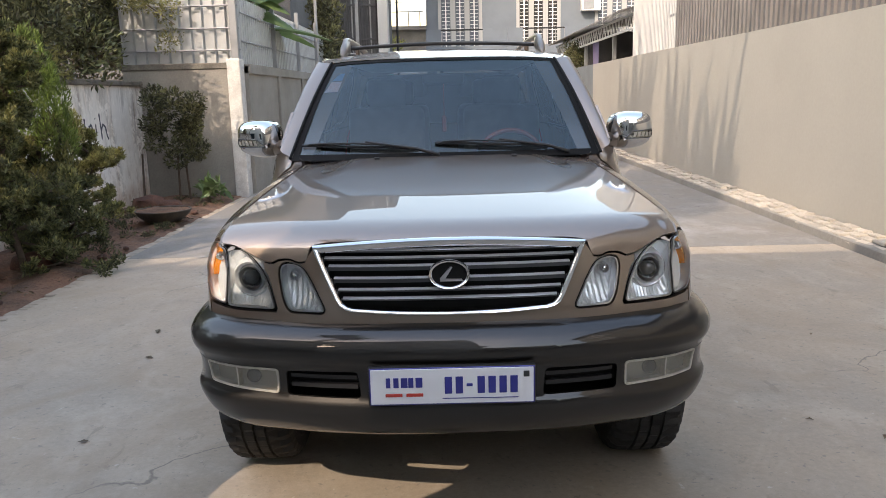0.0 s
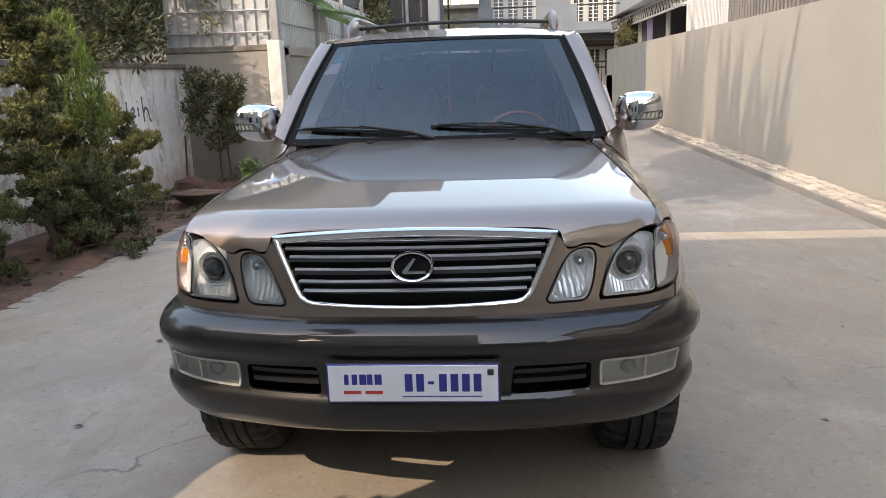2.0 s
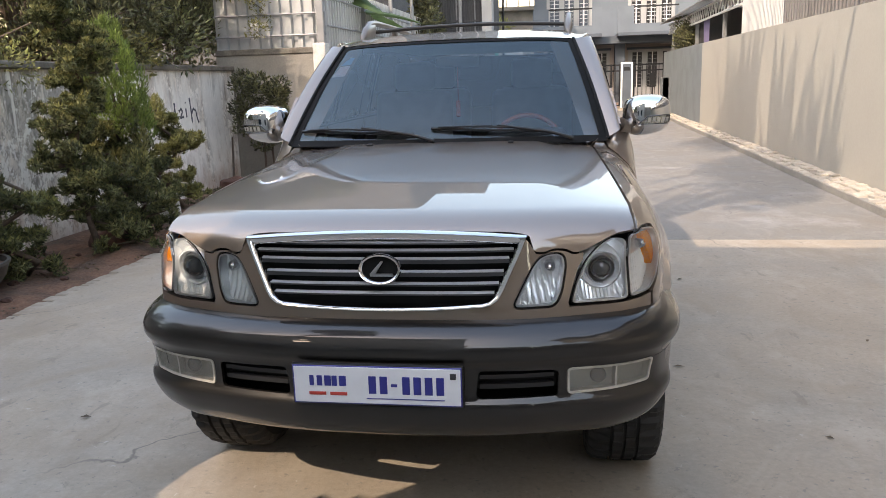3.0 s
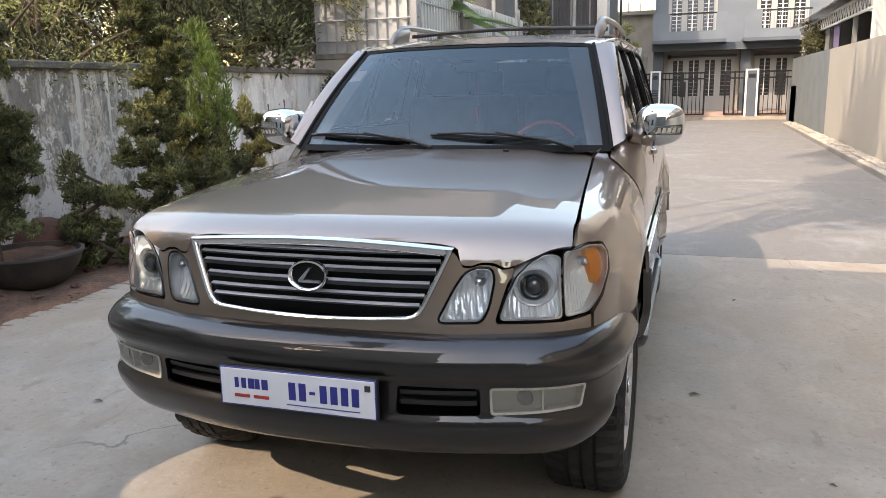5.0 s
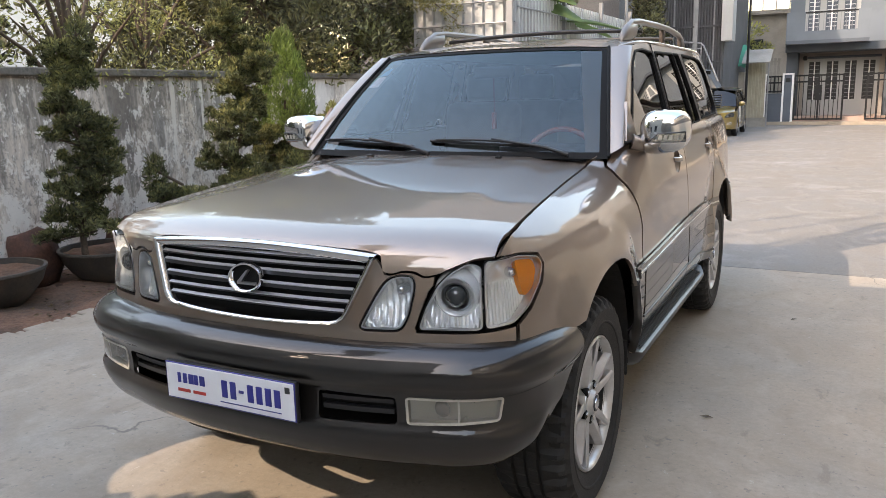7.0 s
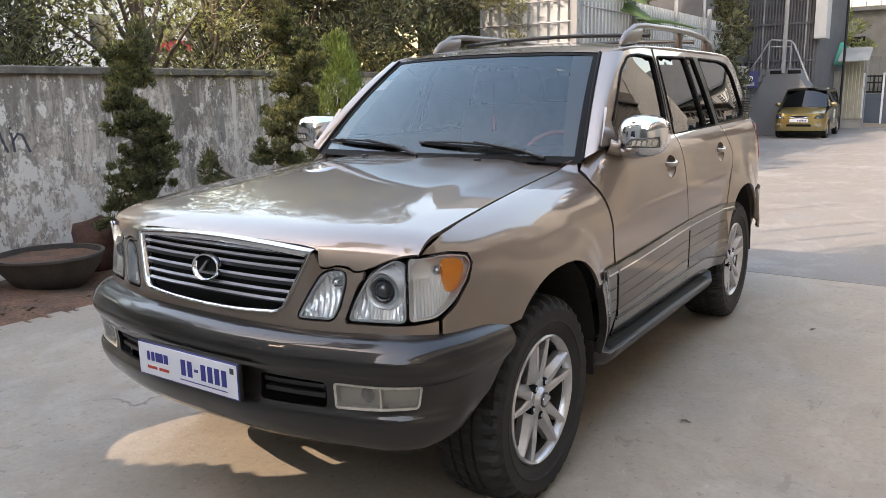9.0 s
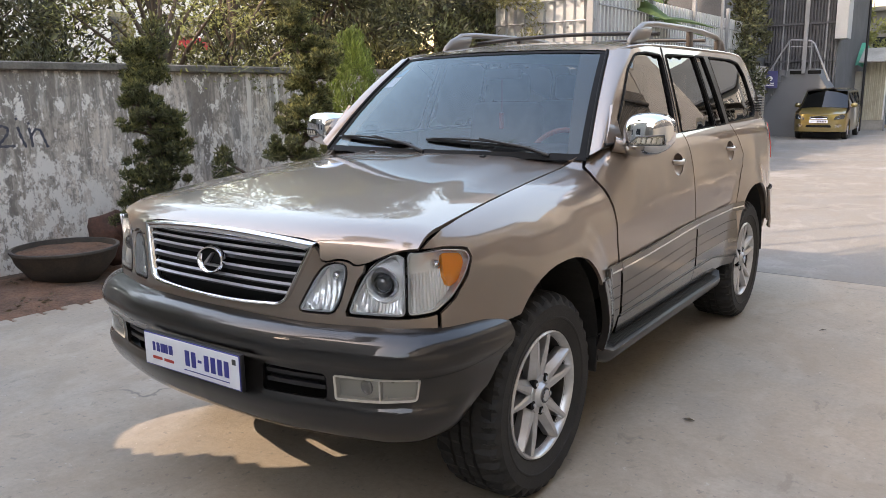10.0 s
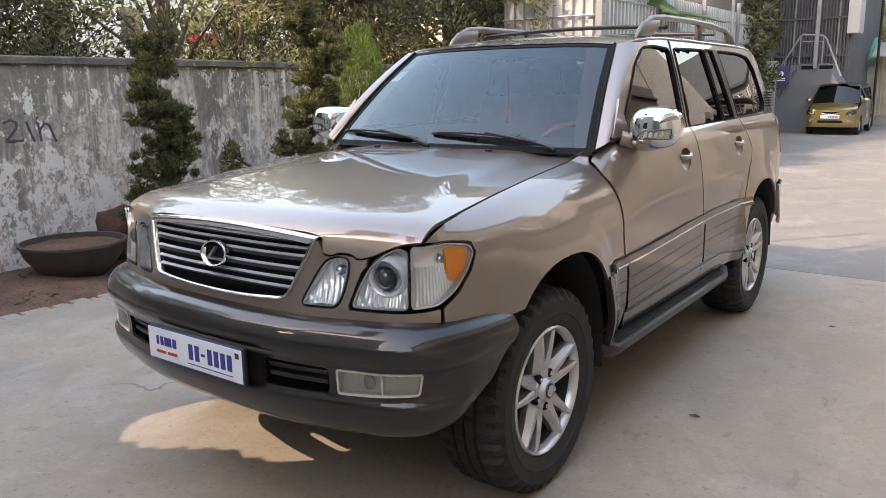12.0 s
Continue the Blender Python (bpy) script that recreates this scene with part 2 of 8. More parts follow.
# Pale metal for the bar tops: the sky's sheen is put into its colour.
BAR_SHEEN = mat("bar_sheen", (0.62, 0.63, 0.65), 0.28, 0.6, spots=0.2, spot_scale=20)
SLAT = mat("grille_grey", (0.072, 0.074, 0.08), 0.3, 0.75)
BOARD = mat("step_rubber", (0.012, 0.0115, 0.011), 0.6, spots=0.4, spot_scale=6, second=(0.022, 0.02, 0.018), spec=0.25)
STEP_GREY = mat("step_grey", (0.030, 0.0285, 0.0275), 0.35, 0.3, spots=0.4, spot_scale=8, coat=0.3)
BLACK = mat("black_plastic", (0.014, 0.014, 0.015), 0.45, fine=0.2, fine_scale=200)
RUBBER = mat("tyre_rubber", (0.0125, 0.012, 0.0115), 0.75, spots=0.5, spot_scale=9, second=(0.026, 0.024, 0.022), fine=0.2, fine_scale=150, bump=0.001)
# Dark metal: the shade behind the spokes is put into its colour.
SHADED_METAL = mat("shaded_metal", (0.055, 0.053, 0.05), 0.6, 0.5, spots=0.4, spot_scale=20, second=(0.028, 0.027, 0.025))
GASKET = mat("seal_rubber", (0.004, 0.004, 0.004), 0.7, spec=0.2)
REFLECTOR = mat("lamp_reflector", (0.93, 0.94, 0.95), 0.2, 0.35)
AMBER = mat("amber_plastic", (0.95, 0.30, 0.012), 0.2, coat=0.6)
WINDSCREEN = glass("windscreen_glass", (0.50, 0.53, 0.55), 0.0, 1.66, 0.0, (0.80, 0.95, 1.0))
DARK_GLASS = glass("tinted_glass", (0.018, 0.02, 0.022), 0.0, 1.55)
LENS = glass("lamp_lens", (0.93, 0.95, 0.96), 0.0, 1.45)
FOG_LENS = glass("fog_lens", (0.80, 0.80, 0.74), 0.05, 1.45, 0.16)
DULL_BOWL = mat("dull_reflector", (0.40, 0.39, 0.36), 0.3, 0.5)
HAZY_RIM = mat("hazy_rim", (0.44, 0.415, 0.36), 0.35, spots=0.4, spot_scale=40)
LEATHER = mat("grey_leather", (0.36, 0.33, 0.29), 0.6, spots=0.3, spot_scale=8)
DASH = mat("dash_plastic", (0.05, 0.05, 0.052), 0.7, fine=0.1)
WOOD = mat("red_wood", (0.36, 0.06, 0.04), 0.3, coat=0.5)
PLATE_WHITE = mat("plate_white", (0.72, 0.74, 0.78), 0.35, spots=0.1, spot_scale=12)
PLATE_BLUE = mat("plate_blue", (0.025, 0.03, 0.22), 0.4)
PLATE_RED = mat("plate_red", (0.45, 0.04, 0.03), 0.4)
LINER = mat("wheel_liner", (0.012, 0.011, 0.01), 0.9, fine=0.3, fine_scale=30, bump=0.004)
TAIL_RED = mat("tail_red", (0.45, 0.012, 0.012), 0.15, coat=0.7)


def leaf_mat(name, colour, vary=0.35, second=None):
    m = mat(name, colour, 0.55, 0.0, spots=0.7, spot_scale=2.5, second=second or tuple(c * 0.5 for c in colour), island=vary)
    n, l = m.node_tree.nodes, m.node_tree.links
    b = n["Principled BSDF"]
    tr = n.new("ShaderNodeBsdfTranslucent")
    src = b.inputs["Base Color"].links[0].from_socket
    l.new(src, tr.inputs[0])
    mx = n.new("ShaderNodeMixShader")
    mx.inputs[0].default_value = 0.28
    l.new(b.outputs[0], mx.inputs[1])
    l.new(tr.outputs[0], mx.inputs[2])
    l.new(mx.outputs[0], n["Material Output"].inputs[0])
    return m


LEAF_DARK = leaf_mat("dark_needles", (0.145, 0.155, 0.062), 0.75, (0.042, 0.052, 0.026))
LEAF_OLIVE = leaf_mat("olive_leaves", (0.235, 0.225, 0.078), 0.6, (0.085, 0.085, 0.036))
LEAF_LIME = leaf_mat("lime_sprays", (0.20, 0.265, 0.058), 0.4, (0.11, 0.14, 0.042))
LEAF_TREE = leaf_mat("tree_leaves", (0.105, 0.105, 0.045), 0.75, (0.035, 0.04, 0.02))
LEAF_PALE = leaf_mat("pale_leaves", (0.36, 0.36, 0.11), 0.5, (0.17, 0.18, 0.06))
LEAF_BANANA = leaf_mat("banana_leaf", (0.13, 0.20, 0.07), 0.2)
LITTER = leaf_mat("leaf_litter", (0.13, 0.09, 0.05), 0.5)
BARK = mat("bark", (0.13, 0.095, 0.07), 0.95, spots=0.6, spot_scale=9, fine=0.4, fine_scale=40, bump=0.006)
CLAY = mat("dark_clay", (0.055, 0.048, 0.042), 0.8, spots=0.6, spot_scale=5, second=(0.10, 0.08, 0.06), fine=0.3, fine_scale=60, bump=0.002)
ROCK = mat("laterite", (0.13, 0.06, 0.04), 0.95, spots=0.6, spot_scale=6, second=(0.05, 0.03, 0.025), fine=0.4, fine_scale=40, bump=0.01)
KERB_BRICK = mat("limed_brick", (0.42, 0.375, 0.31), 0.9, spots=0.6, spot_scale=8, second=(0.31, 0.27, 0.22), fine=0.3, fine_scale=50, bump=0.005, island=0.16)
# House-front paints, darkened so that the colour holds the front's shade.
FACADE = mat("shaded_facade", (0.14, 0.162, 0.19), 0.75, spots=0.25, spot_scale=0.9, fine=0.04)
FACADE_GREY = mat("facade_grey", (0.085, 0.10, 0.122), 0.75, spots=0.25, spot_scale=1.2, fine=0.04)
WHITE_TRIM = mat("white_trim", (0.75, 0.74, 0.72), 0.5, spots=0.1, spot_scale=3)
# White trim dimmed for the house front; the shade is in the colour.
PORCH_WHITE_SHADED = mat("shaded_porch_white", (0.33, 0.327, 0.325), 0.5, spots=0.2, spot_scale=2, second=(0.34, 0.335, 0.33))
PORCH = mat("porch_wall", (0.36, 0.31, 0.275), 0.7, spots=0.2, spot_scale=1.5)
BLACK_IRON = mat("black_iron", (0.012, 0.012, 0.014), 0.45, 0.3, fine=0.2)
TILE_PINK = mat("porch_tile", (0.42, 0.30, 0.25), 0.4, spots=0.3, spot_scale=3)
ROOF_SHEET = mat("roof_sheet", (0.24, 0.22, 0.20), 0.6, 0.2, spots=0.5, spot_scale=1.5, fine=0.1)
GREY_STEEL = mat("grey_steel", (0.27, 0.275, 0.285), 0.55, 0.5, spots=0.3, spot_scale=4)
DARK_NET = mat("dark_net", (0.085, 0.085, 0.09), 0.9, spots=0.5, spot_scale=1.2, second=(0.13, 0.13, 0.135), fine=0.4, fine_scale=30)
STAIR_GREY = mat("stair_grey", (0.125, 0.129, 0.137), 0.85, spots=0.4, spot_scale=1.0, second=(0.105, 0.108, 0.115), fine=0.1)
TARP = mat("green_tarp", (0.03, 0.26, 0.16), 0.55, spots=0.4, spot_scale=3, fine=0.1)
YELLOW_SHEET = mat("yellow_sheet", (0.36, 0.33, 0.25), 0.6, spots=0.5, spot_scale=3, second=(0.24, 0.21, 0.15))
PURPLE_CLOTH = mat("purple_cloth", (0.16, 0.13, 0.23), 0.9, spots=0.3, spot_scale=5)
OLD_CONCRETE = mat("old_concrete", (0.33, 0.31, 0.28), 0.9, spots=0.7, spot_scale=0.9, second=(0.19, 0.18, 0.165), fine=0.2, fine_scale=20)
RED_PAINT = mat("red_paint", (0.4, 0.03, 0.035), 0.6)
SIGN_BLUE = mat("sign_blue", (0.05, 0.05, 0.14), 0.5)
SPRAY = mat("spray_paint", (0.06, 0.06, 0.08), 0.8, spots=0.5, spot_scale=30, second=(0.16, 0.155, 0.16))
YARD_HOUSE = mat("tan_house_paint", (0.42, 0.40, 0.37), 0.85, spots=0.3, spot_scale=0.7, second=(0.34, 0.32, 0.29))
CREAM_DULL = mat("dull_cream_paint", (0.27, 0.25, 0.215), 0.85, spots=0.4, spot_scale=0.7, second=(0.2, 0.185, 0.16))
HOUSE_WHITE = mat("house_white", (0.66, 0.65, 0.62), 0.8, spots=0.35, spot_scale=0.6, second=(0.5, 0.48, 0.45))
WINDOW_DARK = mat("house_glass", (0.03, 0.035, 0.04), 0.06, spec=0.8)

# ---- building helpers ----
def mesh_of(bm, name, material, smooth=None):
    me = bpy.data.meshes.new(name)
    bm.normal_update()
    bm.to_mesh(me)
    bm.free()
    if smooth is not None:
        me.polygons.foreach_set("use_smooth", [True] * len(me.polygons))
        if smooth < 180:
            me.set_sharp_from_angle(angle=radians(smooth))
    for m in material if isinstance(material, (list, tuple)) else [material]:
        me.materials.append(m)
    return me


def part(name, bm, material, parent=None, label="", m=None, smooth=None):
    """Link a bmesh as one mesh object, under a thing where one is given."""
    ob = new(name, mesh_of(bm, name, material, smooth))
    if m is not None:
        ob.matrix_basis = m
    if parent is not None:
        ob.parent = parent
    return tagged(ob, label)


def thing(name, label, category, m=None, group="", kind=""):
    ob = new(name)
    ob.empty_display_size = 0.1
    if m is not None:
        ob.matrix_basis = m
    return tagged(ob, label, category, group, kind)


def add_box(bm, lo, hi, m=None, bevel=0.0, seg=1):
    got = bmesh.ops.create_cube(bm, size=1.0)["verts"]
    lo, hi = Vector(lo), Vector(hi)
    for v in got:
        v.co = Vector(((lo[k] + hi[k]) / 2 + v.co[k] * (hi[k] - lo[k]) for k in range(3)))
    if bevel:
        edges = list({e for v in got for e in v.link_edges})
        res = bmesh.ops.bevel(bm, geom=edges, offset=bevel, segments=seg, affect="EDGES", profile=0.5)
        got = list({v for f in res["faces"] for v in f.verts} | {v for v in got if v.is_valid})
    if m is not None:
        for v in got:
            v.co = m @ v.co
    return got


def box(lo, hi, bevel=0.0, seg=1, m=None):
    bm = bmesh.new()
    add_box(bm, lo, hi, m, bevel, seg)
    return bm


def add_tube(bm, pts, r, sides=8, cap=True, taper=None):
    """A round bar along points."""
    pts = [Vector(p) for p in pts]
    rings = []
    up = Vector((0, 0, 1))
    for i, p in enumerate(pts):
        d = (pts[min(i + 1, len(pts) - 1)] - pts[max(i - 1, 0)]).normalized()
        a = d.cross(up)
        if a.length < 1e-3:
            a = d.cross(Vector((1, 0, 0)))
        a.normalize()
        b = a.cross(d)
        rr = r if taper is None else r + (taper - r) * i / max(1, len(pts) - 1)
        rings.append([bm.verts.new(p + (a * math.cos(q) + b * math.sin(q)) * rr) for q in (2 * math.pi * k / sides for k in range(sides))])
    for x, y in zip(rings, rings[1:]):
        for k in range(sides):
            bm.faces.new((x[k], y[k], y[(k + 1) % sides], x[(k + 1) % sides]))
    if cap:
        bm.faces.new(rings[0])
        bm.faces.new(rings[-1][::-1])
    return bm


def tube(pts, r, sides=8, taper=None):
    return add_tube(bmesh.new(), pts, r, sides, True, taper)


def corrugated(p0, along, length, height, pitch=0.1, depth=0.02, thick=0.004):
    """A standing ribbed sheet from p0 along a level way."""
    bm = bmesh.new()
    along = Vector(along).normalized()
    out = along.cross(Vector((0, 0, 1)))
    p0, x, k, rows = Vector(p0), 0.0, 0, []
    shape = ((0.0, 0), (0.42, 0), (0.5, 1), (0.92, 1))
    while x < length:
        for f, o in shape:
            xx = x + f * pitch
            if xx > length:
                break
            rows.append(p0 + along * xx + out * depth * o)
        x += pitch
    lower = [[bm.verts.new(p + out * t) for p in rows] for t in (0, -thick)]
    upper = [[bm.verts.new(p + out * t + Vector((0, 0, height))) for p in rows] for t in (0, -thick)]
    for i in range(len(rows) - 1):
        bm.faces.new((lower[0][i], lower[0][i + 1], upper[0][i + 1], upper[0][i]))
        bm.faces.new((lower[1][i + 1], lower[1][i], upper[1][i], upper[1][i + 1]))
        bm.faces.new((upper[0][i], upper[0][i + 1], upper[1][i + 1], upper[1][i]))
    return bm


def structure(name, bm, material, label, smooth=None, category=""):
    return tagged(part(name, bm, material, None, label, None, smooth), label, category or name.split("_")[0], "", "structure")


# ---- the large structure ----
structure("ground", box((-400, -400, -1.0), (400, 400, -0.14)), DIRT, "bare reddish earth ground reaching far off")
dirt_bed = bmesh.new()
bmesh.ops.create_grid(dirt_bed, x_segments=16, y_segments=130, size=0.5)
for v in dirt_bed.verts:
    x, y = -5.03 + (v.co.x + 0.5) * 1.69, -8 + (v.co.y + 0.5) * 18.3
    edge = min(1.0, (x + 5.03) / 0.3) * min(1.0, (-3.36 - x) / 0.25)
    v.co = Vector((x, y, -0.03 + 0.05 * max(0, edge) + 0.06 * edge * noise.noise(Vector((x, y, 0)) * 2.3) + 0.03 * edge * noise.noise(Vector((x, y, 3)) * 9)))
structure("ground_bed", dirt_bed, DIRT, "strip of loose reddish soil along the old wall", 180, "soil")
drive = bmesh.new()
add_box(drive, (-3.33, -12, -0.15), (9.0, 32.3, -0.012))
structure("road_base", drive, CEMENT, "concrete base under the driveway slabs", None, "driveway")

structure("wall_right", box((4.25, -9, -0.1), (4.45, 21.0, 2.33)), CREAM, "smooth cream painted boundary wall")
structure("wall_right_far", box((4.25, 21.0, -0.1), (4.45, 30.2, 2.33)), GREY_PAINT_SHADED, "grey painted end of the boundary wall, darkened for its shade")
structure("wall_left", box((-5.23, -8, -0.1), (-5.03, 10.4, 1.815)), OLD_WALL, "old white rendered garden wall, stained black")
structure("trim_cap", box((-5.28, -8, 1.815), (-4.985, 10.42, 1.895), 0.012), WALL_CAP, "mossy concrete capping of the old wall")
structure("wall_cross", box((-5.3, 10.42, -0.1), (-3.52, 10.6, 2.12)), CEMENT, "bare cement rendered cross wall")


# ---- the large off-road car ----
from mathutils.geometry import delaunay_2d_cdt


def table(keys, vals):
    """A smooth curve through the values at the keys."""
    keys, vals = np.array(keys, float), np.array(vals, float)
    slope = np.gradient(vals, keys)

    def f(t):
        t = min(max(t, keys[0]), keys[-1])
        i = min(max(int(np.searchsorted(keys, t)) - 1, 0), len(keys) - 2)
        h = keys[i + 1] - keys[i]
        q = (t - keys[i]) / h
        a, b = vals[i], vals[i + 1]
        lim = 3 * abs(b - a) / h
        m0, m1 = max(-lim, min(lim, slope[i])), max(-lim, min(lim, slope[i + 1]))
        return float((2 * q**3 - 3 * q**2 + 1) * a + (q**3 - 2 * q**2 + q) * h * m0 + (3 * q**2 - 2 * q**3) * b + (q**3 - q**2) * h * m1)

    return f


class Plan:
    """A curve seen from above, from the car's nose round its left side, by length; minus lengths run round the right side."""

    def __init__(self, pts):
        self.pts = np.array(pts, float)
        u = np.r_[0, np.cumsum(np.hypot(*np.diff(self.pts, axis=0).T))]
        self.u, self.fx, self.fy = u, table(u, self.pts[:, 0]), table(u, self.pts[:, 1])
        self.dense = np.linspace(0, u[-1], 800)
        self.xs, self.ys = np.array([self.fx(q) for q in self.dense]), np.array([self.fy(q) for q in self.dense])

    def at(self, u):
        e, a = 0.004, abs(u)
        lo, hi = max(a - e, 0), min(a + e, self.u[-1])
        t = Vector((self.fx(hi) - self.fx(lo), self.fy(hi) - self.fy(lo))).normalized()
        x, y, n = self.fx(a), self.fy(a), Vector((-t.y, t.x))
        s = -1 if u < 0 else 1
        return Vector((s * x, y)), Vector((s * n.x, n.y))

    def from_x(self, x):
        k = int(np.argmax(self.xs))
        return math.copysign(float(np.interp(abs(x), self.xs[:k], self.dense[:k])), x)

    def from_y(self, y):
        return float(np.interp(y, self.ys, self.dense))


BODY = Plan([(0, .105), (.25, .111), (.46, .137), (.62, .182), (.78, .246), (.862, .322), (.908, .45), (.930, .62), (.938, .8), (.94, 1.2), (.942, 1.5), (.942, 1.62), (.943, 1.76),
             (.945, 2.5), (.943, 3.4), (.935, 4.1), (.90, 4.55), (.83, 4.74), (.6, 4.82), (0, 4.84)])
U = BODY.u
side_z = table(U[:16], [1.12, 1.12, 1.12, 1.12, 1.12, 1.12, 1.118, 1.128, 1.155, 1.205, 1.25, 1.29, 1.325, 1.335, 1.345, 1.35])
side_in = table(U[:16], [.054, .054, .054, .054, .058, .068, .105, .132, .155, .205, .232, .155, .075, .062, .062, .07])
bend_in = table(U[:10], [.5, .5, .5, .5, .5, .42, .28, .2, .17, .15])
bend_up = table(U[:10], [.5, .5, .5, .5, .5, .55, .68, .76, .8, .82])
rake = table(U[:9], [.2, .2, .2, .19, .15, .1, .05, .01, 0])
HOOD_X = lambda y: 0.80 - 0.0757 * (y - 0.335)
hood_mid = table([0.1, 0.3, 0.6, 1.0, 1.4, 1.7], [1.115, 1.150, 1.192, 1.236, 1.272, 1.292])


def hood_height(x, y):
    c = hood_mid(y)
    f = abs(x) / HOOD_X(y)
    crest = 1 - min(1, max(0, (f - 0.60) / 0.22)) ** 2 * (3 - 2 * min(1, max(0, (f - 0.60) / 0.22)))
    back = min(1, max(0, (y - 0.5) / 0.8))
    return c - 0.016 * f**2 - 0.022 * f**4 * (1 - 0.45 * back) + 0.014 * back * (crest - 1)


def ease(v, a, b):
    t = min(1.0, max(0.0, (v - a) / (b - a)))
    return t * t * (3 - 2 * t)


def shoulder(a):
    """Inset and height of the fenders' top edge, which follows the bonnet's."""
    y, x = BODY.fy(a), BODY.fx(a)
    k = ease(y, 0.22, 0.27) * (1 - ease(y, 1.46, 1.60)) if y < 2 else 0.0
    d, z = side_in(a), side_z(a)
    if k > 0:
        hx = min(HOOD_X(y), 0.791 + 0.02 * ease(y, 0.5, 0.7))
        d = d * (1 - k) + (x - hx - 0.005) * k
        z = z * (1 - k) + (hood_height(HOOD_X(y), y) - 0.016 * (1 - ease(y, 0.27, 0.45))) * k
    return d, z


ARCHES = ((1.0, 0.41), (3.85, 0.41))


def arch_half(c, y):
    """Half the width of a wheel opening; the front one is shorter behind the wheel."""
    return 0.412 if c < 2 and y > c else 0.455


def arch_radius(y, z):
    return min(((abs(y - c) / arch_half(c, y)) ** 2.4 + (max(z - b, 0) / 0.525) ** 2.4) ** (1 / 2.4) if z >= b else abs(y - c) / arch_half(c, y) for c, b in ARCHES)


def body(u, s, out=0.0):
    """The outer skin: u along the plan, s a height that runs to 1.32 at the top edge of the fenders and the belt line."""
    p, n = BODY.at(u)
    a = abs(u)
    low = rake(a) * (min(s, 0.98) - 0.85) if s > 0.85 else 0.0
    low += 1.1 * max(0.0, 0.62 - s) ** 2
    if s <= 0.98:
        d, z = low, s
    else:
        t = (s - 0.98) / 0.34
        dt, zt = shoulder(a)
        cd, cz = low + (dt - low) * bend_in(a), 0.98 + (zt - 0.98) * bend_up(a)
        d = (1 - t) ** 2 * low + 2 * t * (1 - t) * cd + t * t * dt
        z = (1 - t) ** 2 * 0.98 + 2 * t * (1 - t) * cz + t * t * zt
    if p.y > 0.45:
        e = arch_radius(p.y, z)
        d -= (0.028 * math.exp(-(((e - 1) / 0.14) ** 2)) + 0.010 * ease(e, 1.30, 1.22)) * min(1, max(0, (1.15 - z) / 0.2)) * min(1, (p.y - 0.45) / 0.12)
    q = p + n * (d - out)
    return Vector((q.x, q.y, z))


def sn(z):
    """The skin's s for a height on the nose."""
    return z if z <= 0.98 else 0.98 + (z - 0.98) / 0.14 * 0.34


def sz(u, z):
    """The skin's s for a height at any place along the plan."""
    lo, hi = 0.7, 1.32
    for _ in range(26):
        mid = (lo + hi) / 2
        if body(u, mid).z < z:
            lo = mid
        else:
            hi = mid
    return (lo + hi) / 2


def inside(poly, pts):
    x, y = pts[:, 0], pts[:, 1]
    got = np.zeros(len(pts), bool)
    j = len(poly) - 1
    for i in range(len(poly)):
        (xi, yi), (xj, yj) = poly[i], poly[j]
        if yi != yj:
            got ^= ((yi > y) != (yj > y)) & (x < (xj - xi) * (y - yi) / (yj - yi) + xi)
        j = i
    return got


def dense_loop(poly, step):
    res = []
    for (x0, y0), (x1, y1) in zip(poly, poly[1:] + poly[:1]):
        k = max(1, int(math.hypot(x1 - x0, y1 - y0) / step))
        res += [(x0 + (x1 - x0) * i / k, y0 + (y1 - y0) * i / k) for i in range(k)]
    return res


def rounded(poly, r, k=4):
    """The polygon with its corners rounded."""
    res, n = [], len(poly)
    for i in range(n):
        p, a, b = Vector(poly[i]), Vector(poly[i - 1]), Vector(poly[(i + 1) % n])
        rr = min(r, (a - p).length * 0.48, (b - p).length * 0.48)
        s, e = p + (a - p).normalized() * rr, p + (b - p).normalized() * rr
        for j in range(k + 1):
            t = j / k
            q = s * (1 - t) ** 2 + p * 2 * t * (1 - t) + e * t * t
            res.append((q.x, q.y))
    return res


def grown(poly, d):
    """The polygon moved outwards by d."""
    n = len(poly)
    area = sum(poly[i - 1][0] * poly[i][1] - poly[i][0] * poly[i - 1][1] for i in range(n))
    sg, res = (1 if area > 0 else -1), []
    for i in range(n):
        p, a, b = Vector(poly[i]), Vector(poly[i - 1]), Vector(poly[(i + 1) % n])
        e = ((p - a).normalized() + (b - p).normalized())
        if e.length < 1e-6:
            res.append(tuple(p))
            continue
        e.normalize()
        q = p + Vector((e.y, -e.x)) * d * sg
        res.append((q.x, q.y))
    return res


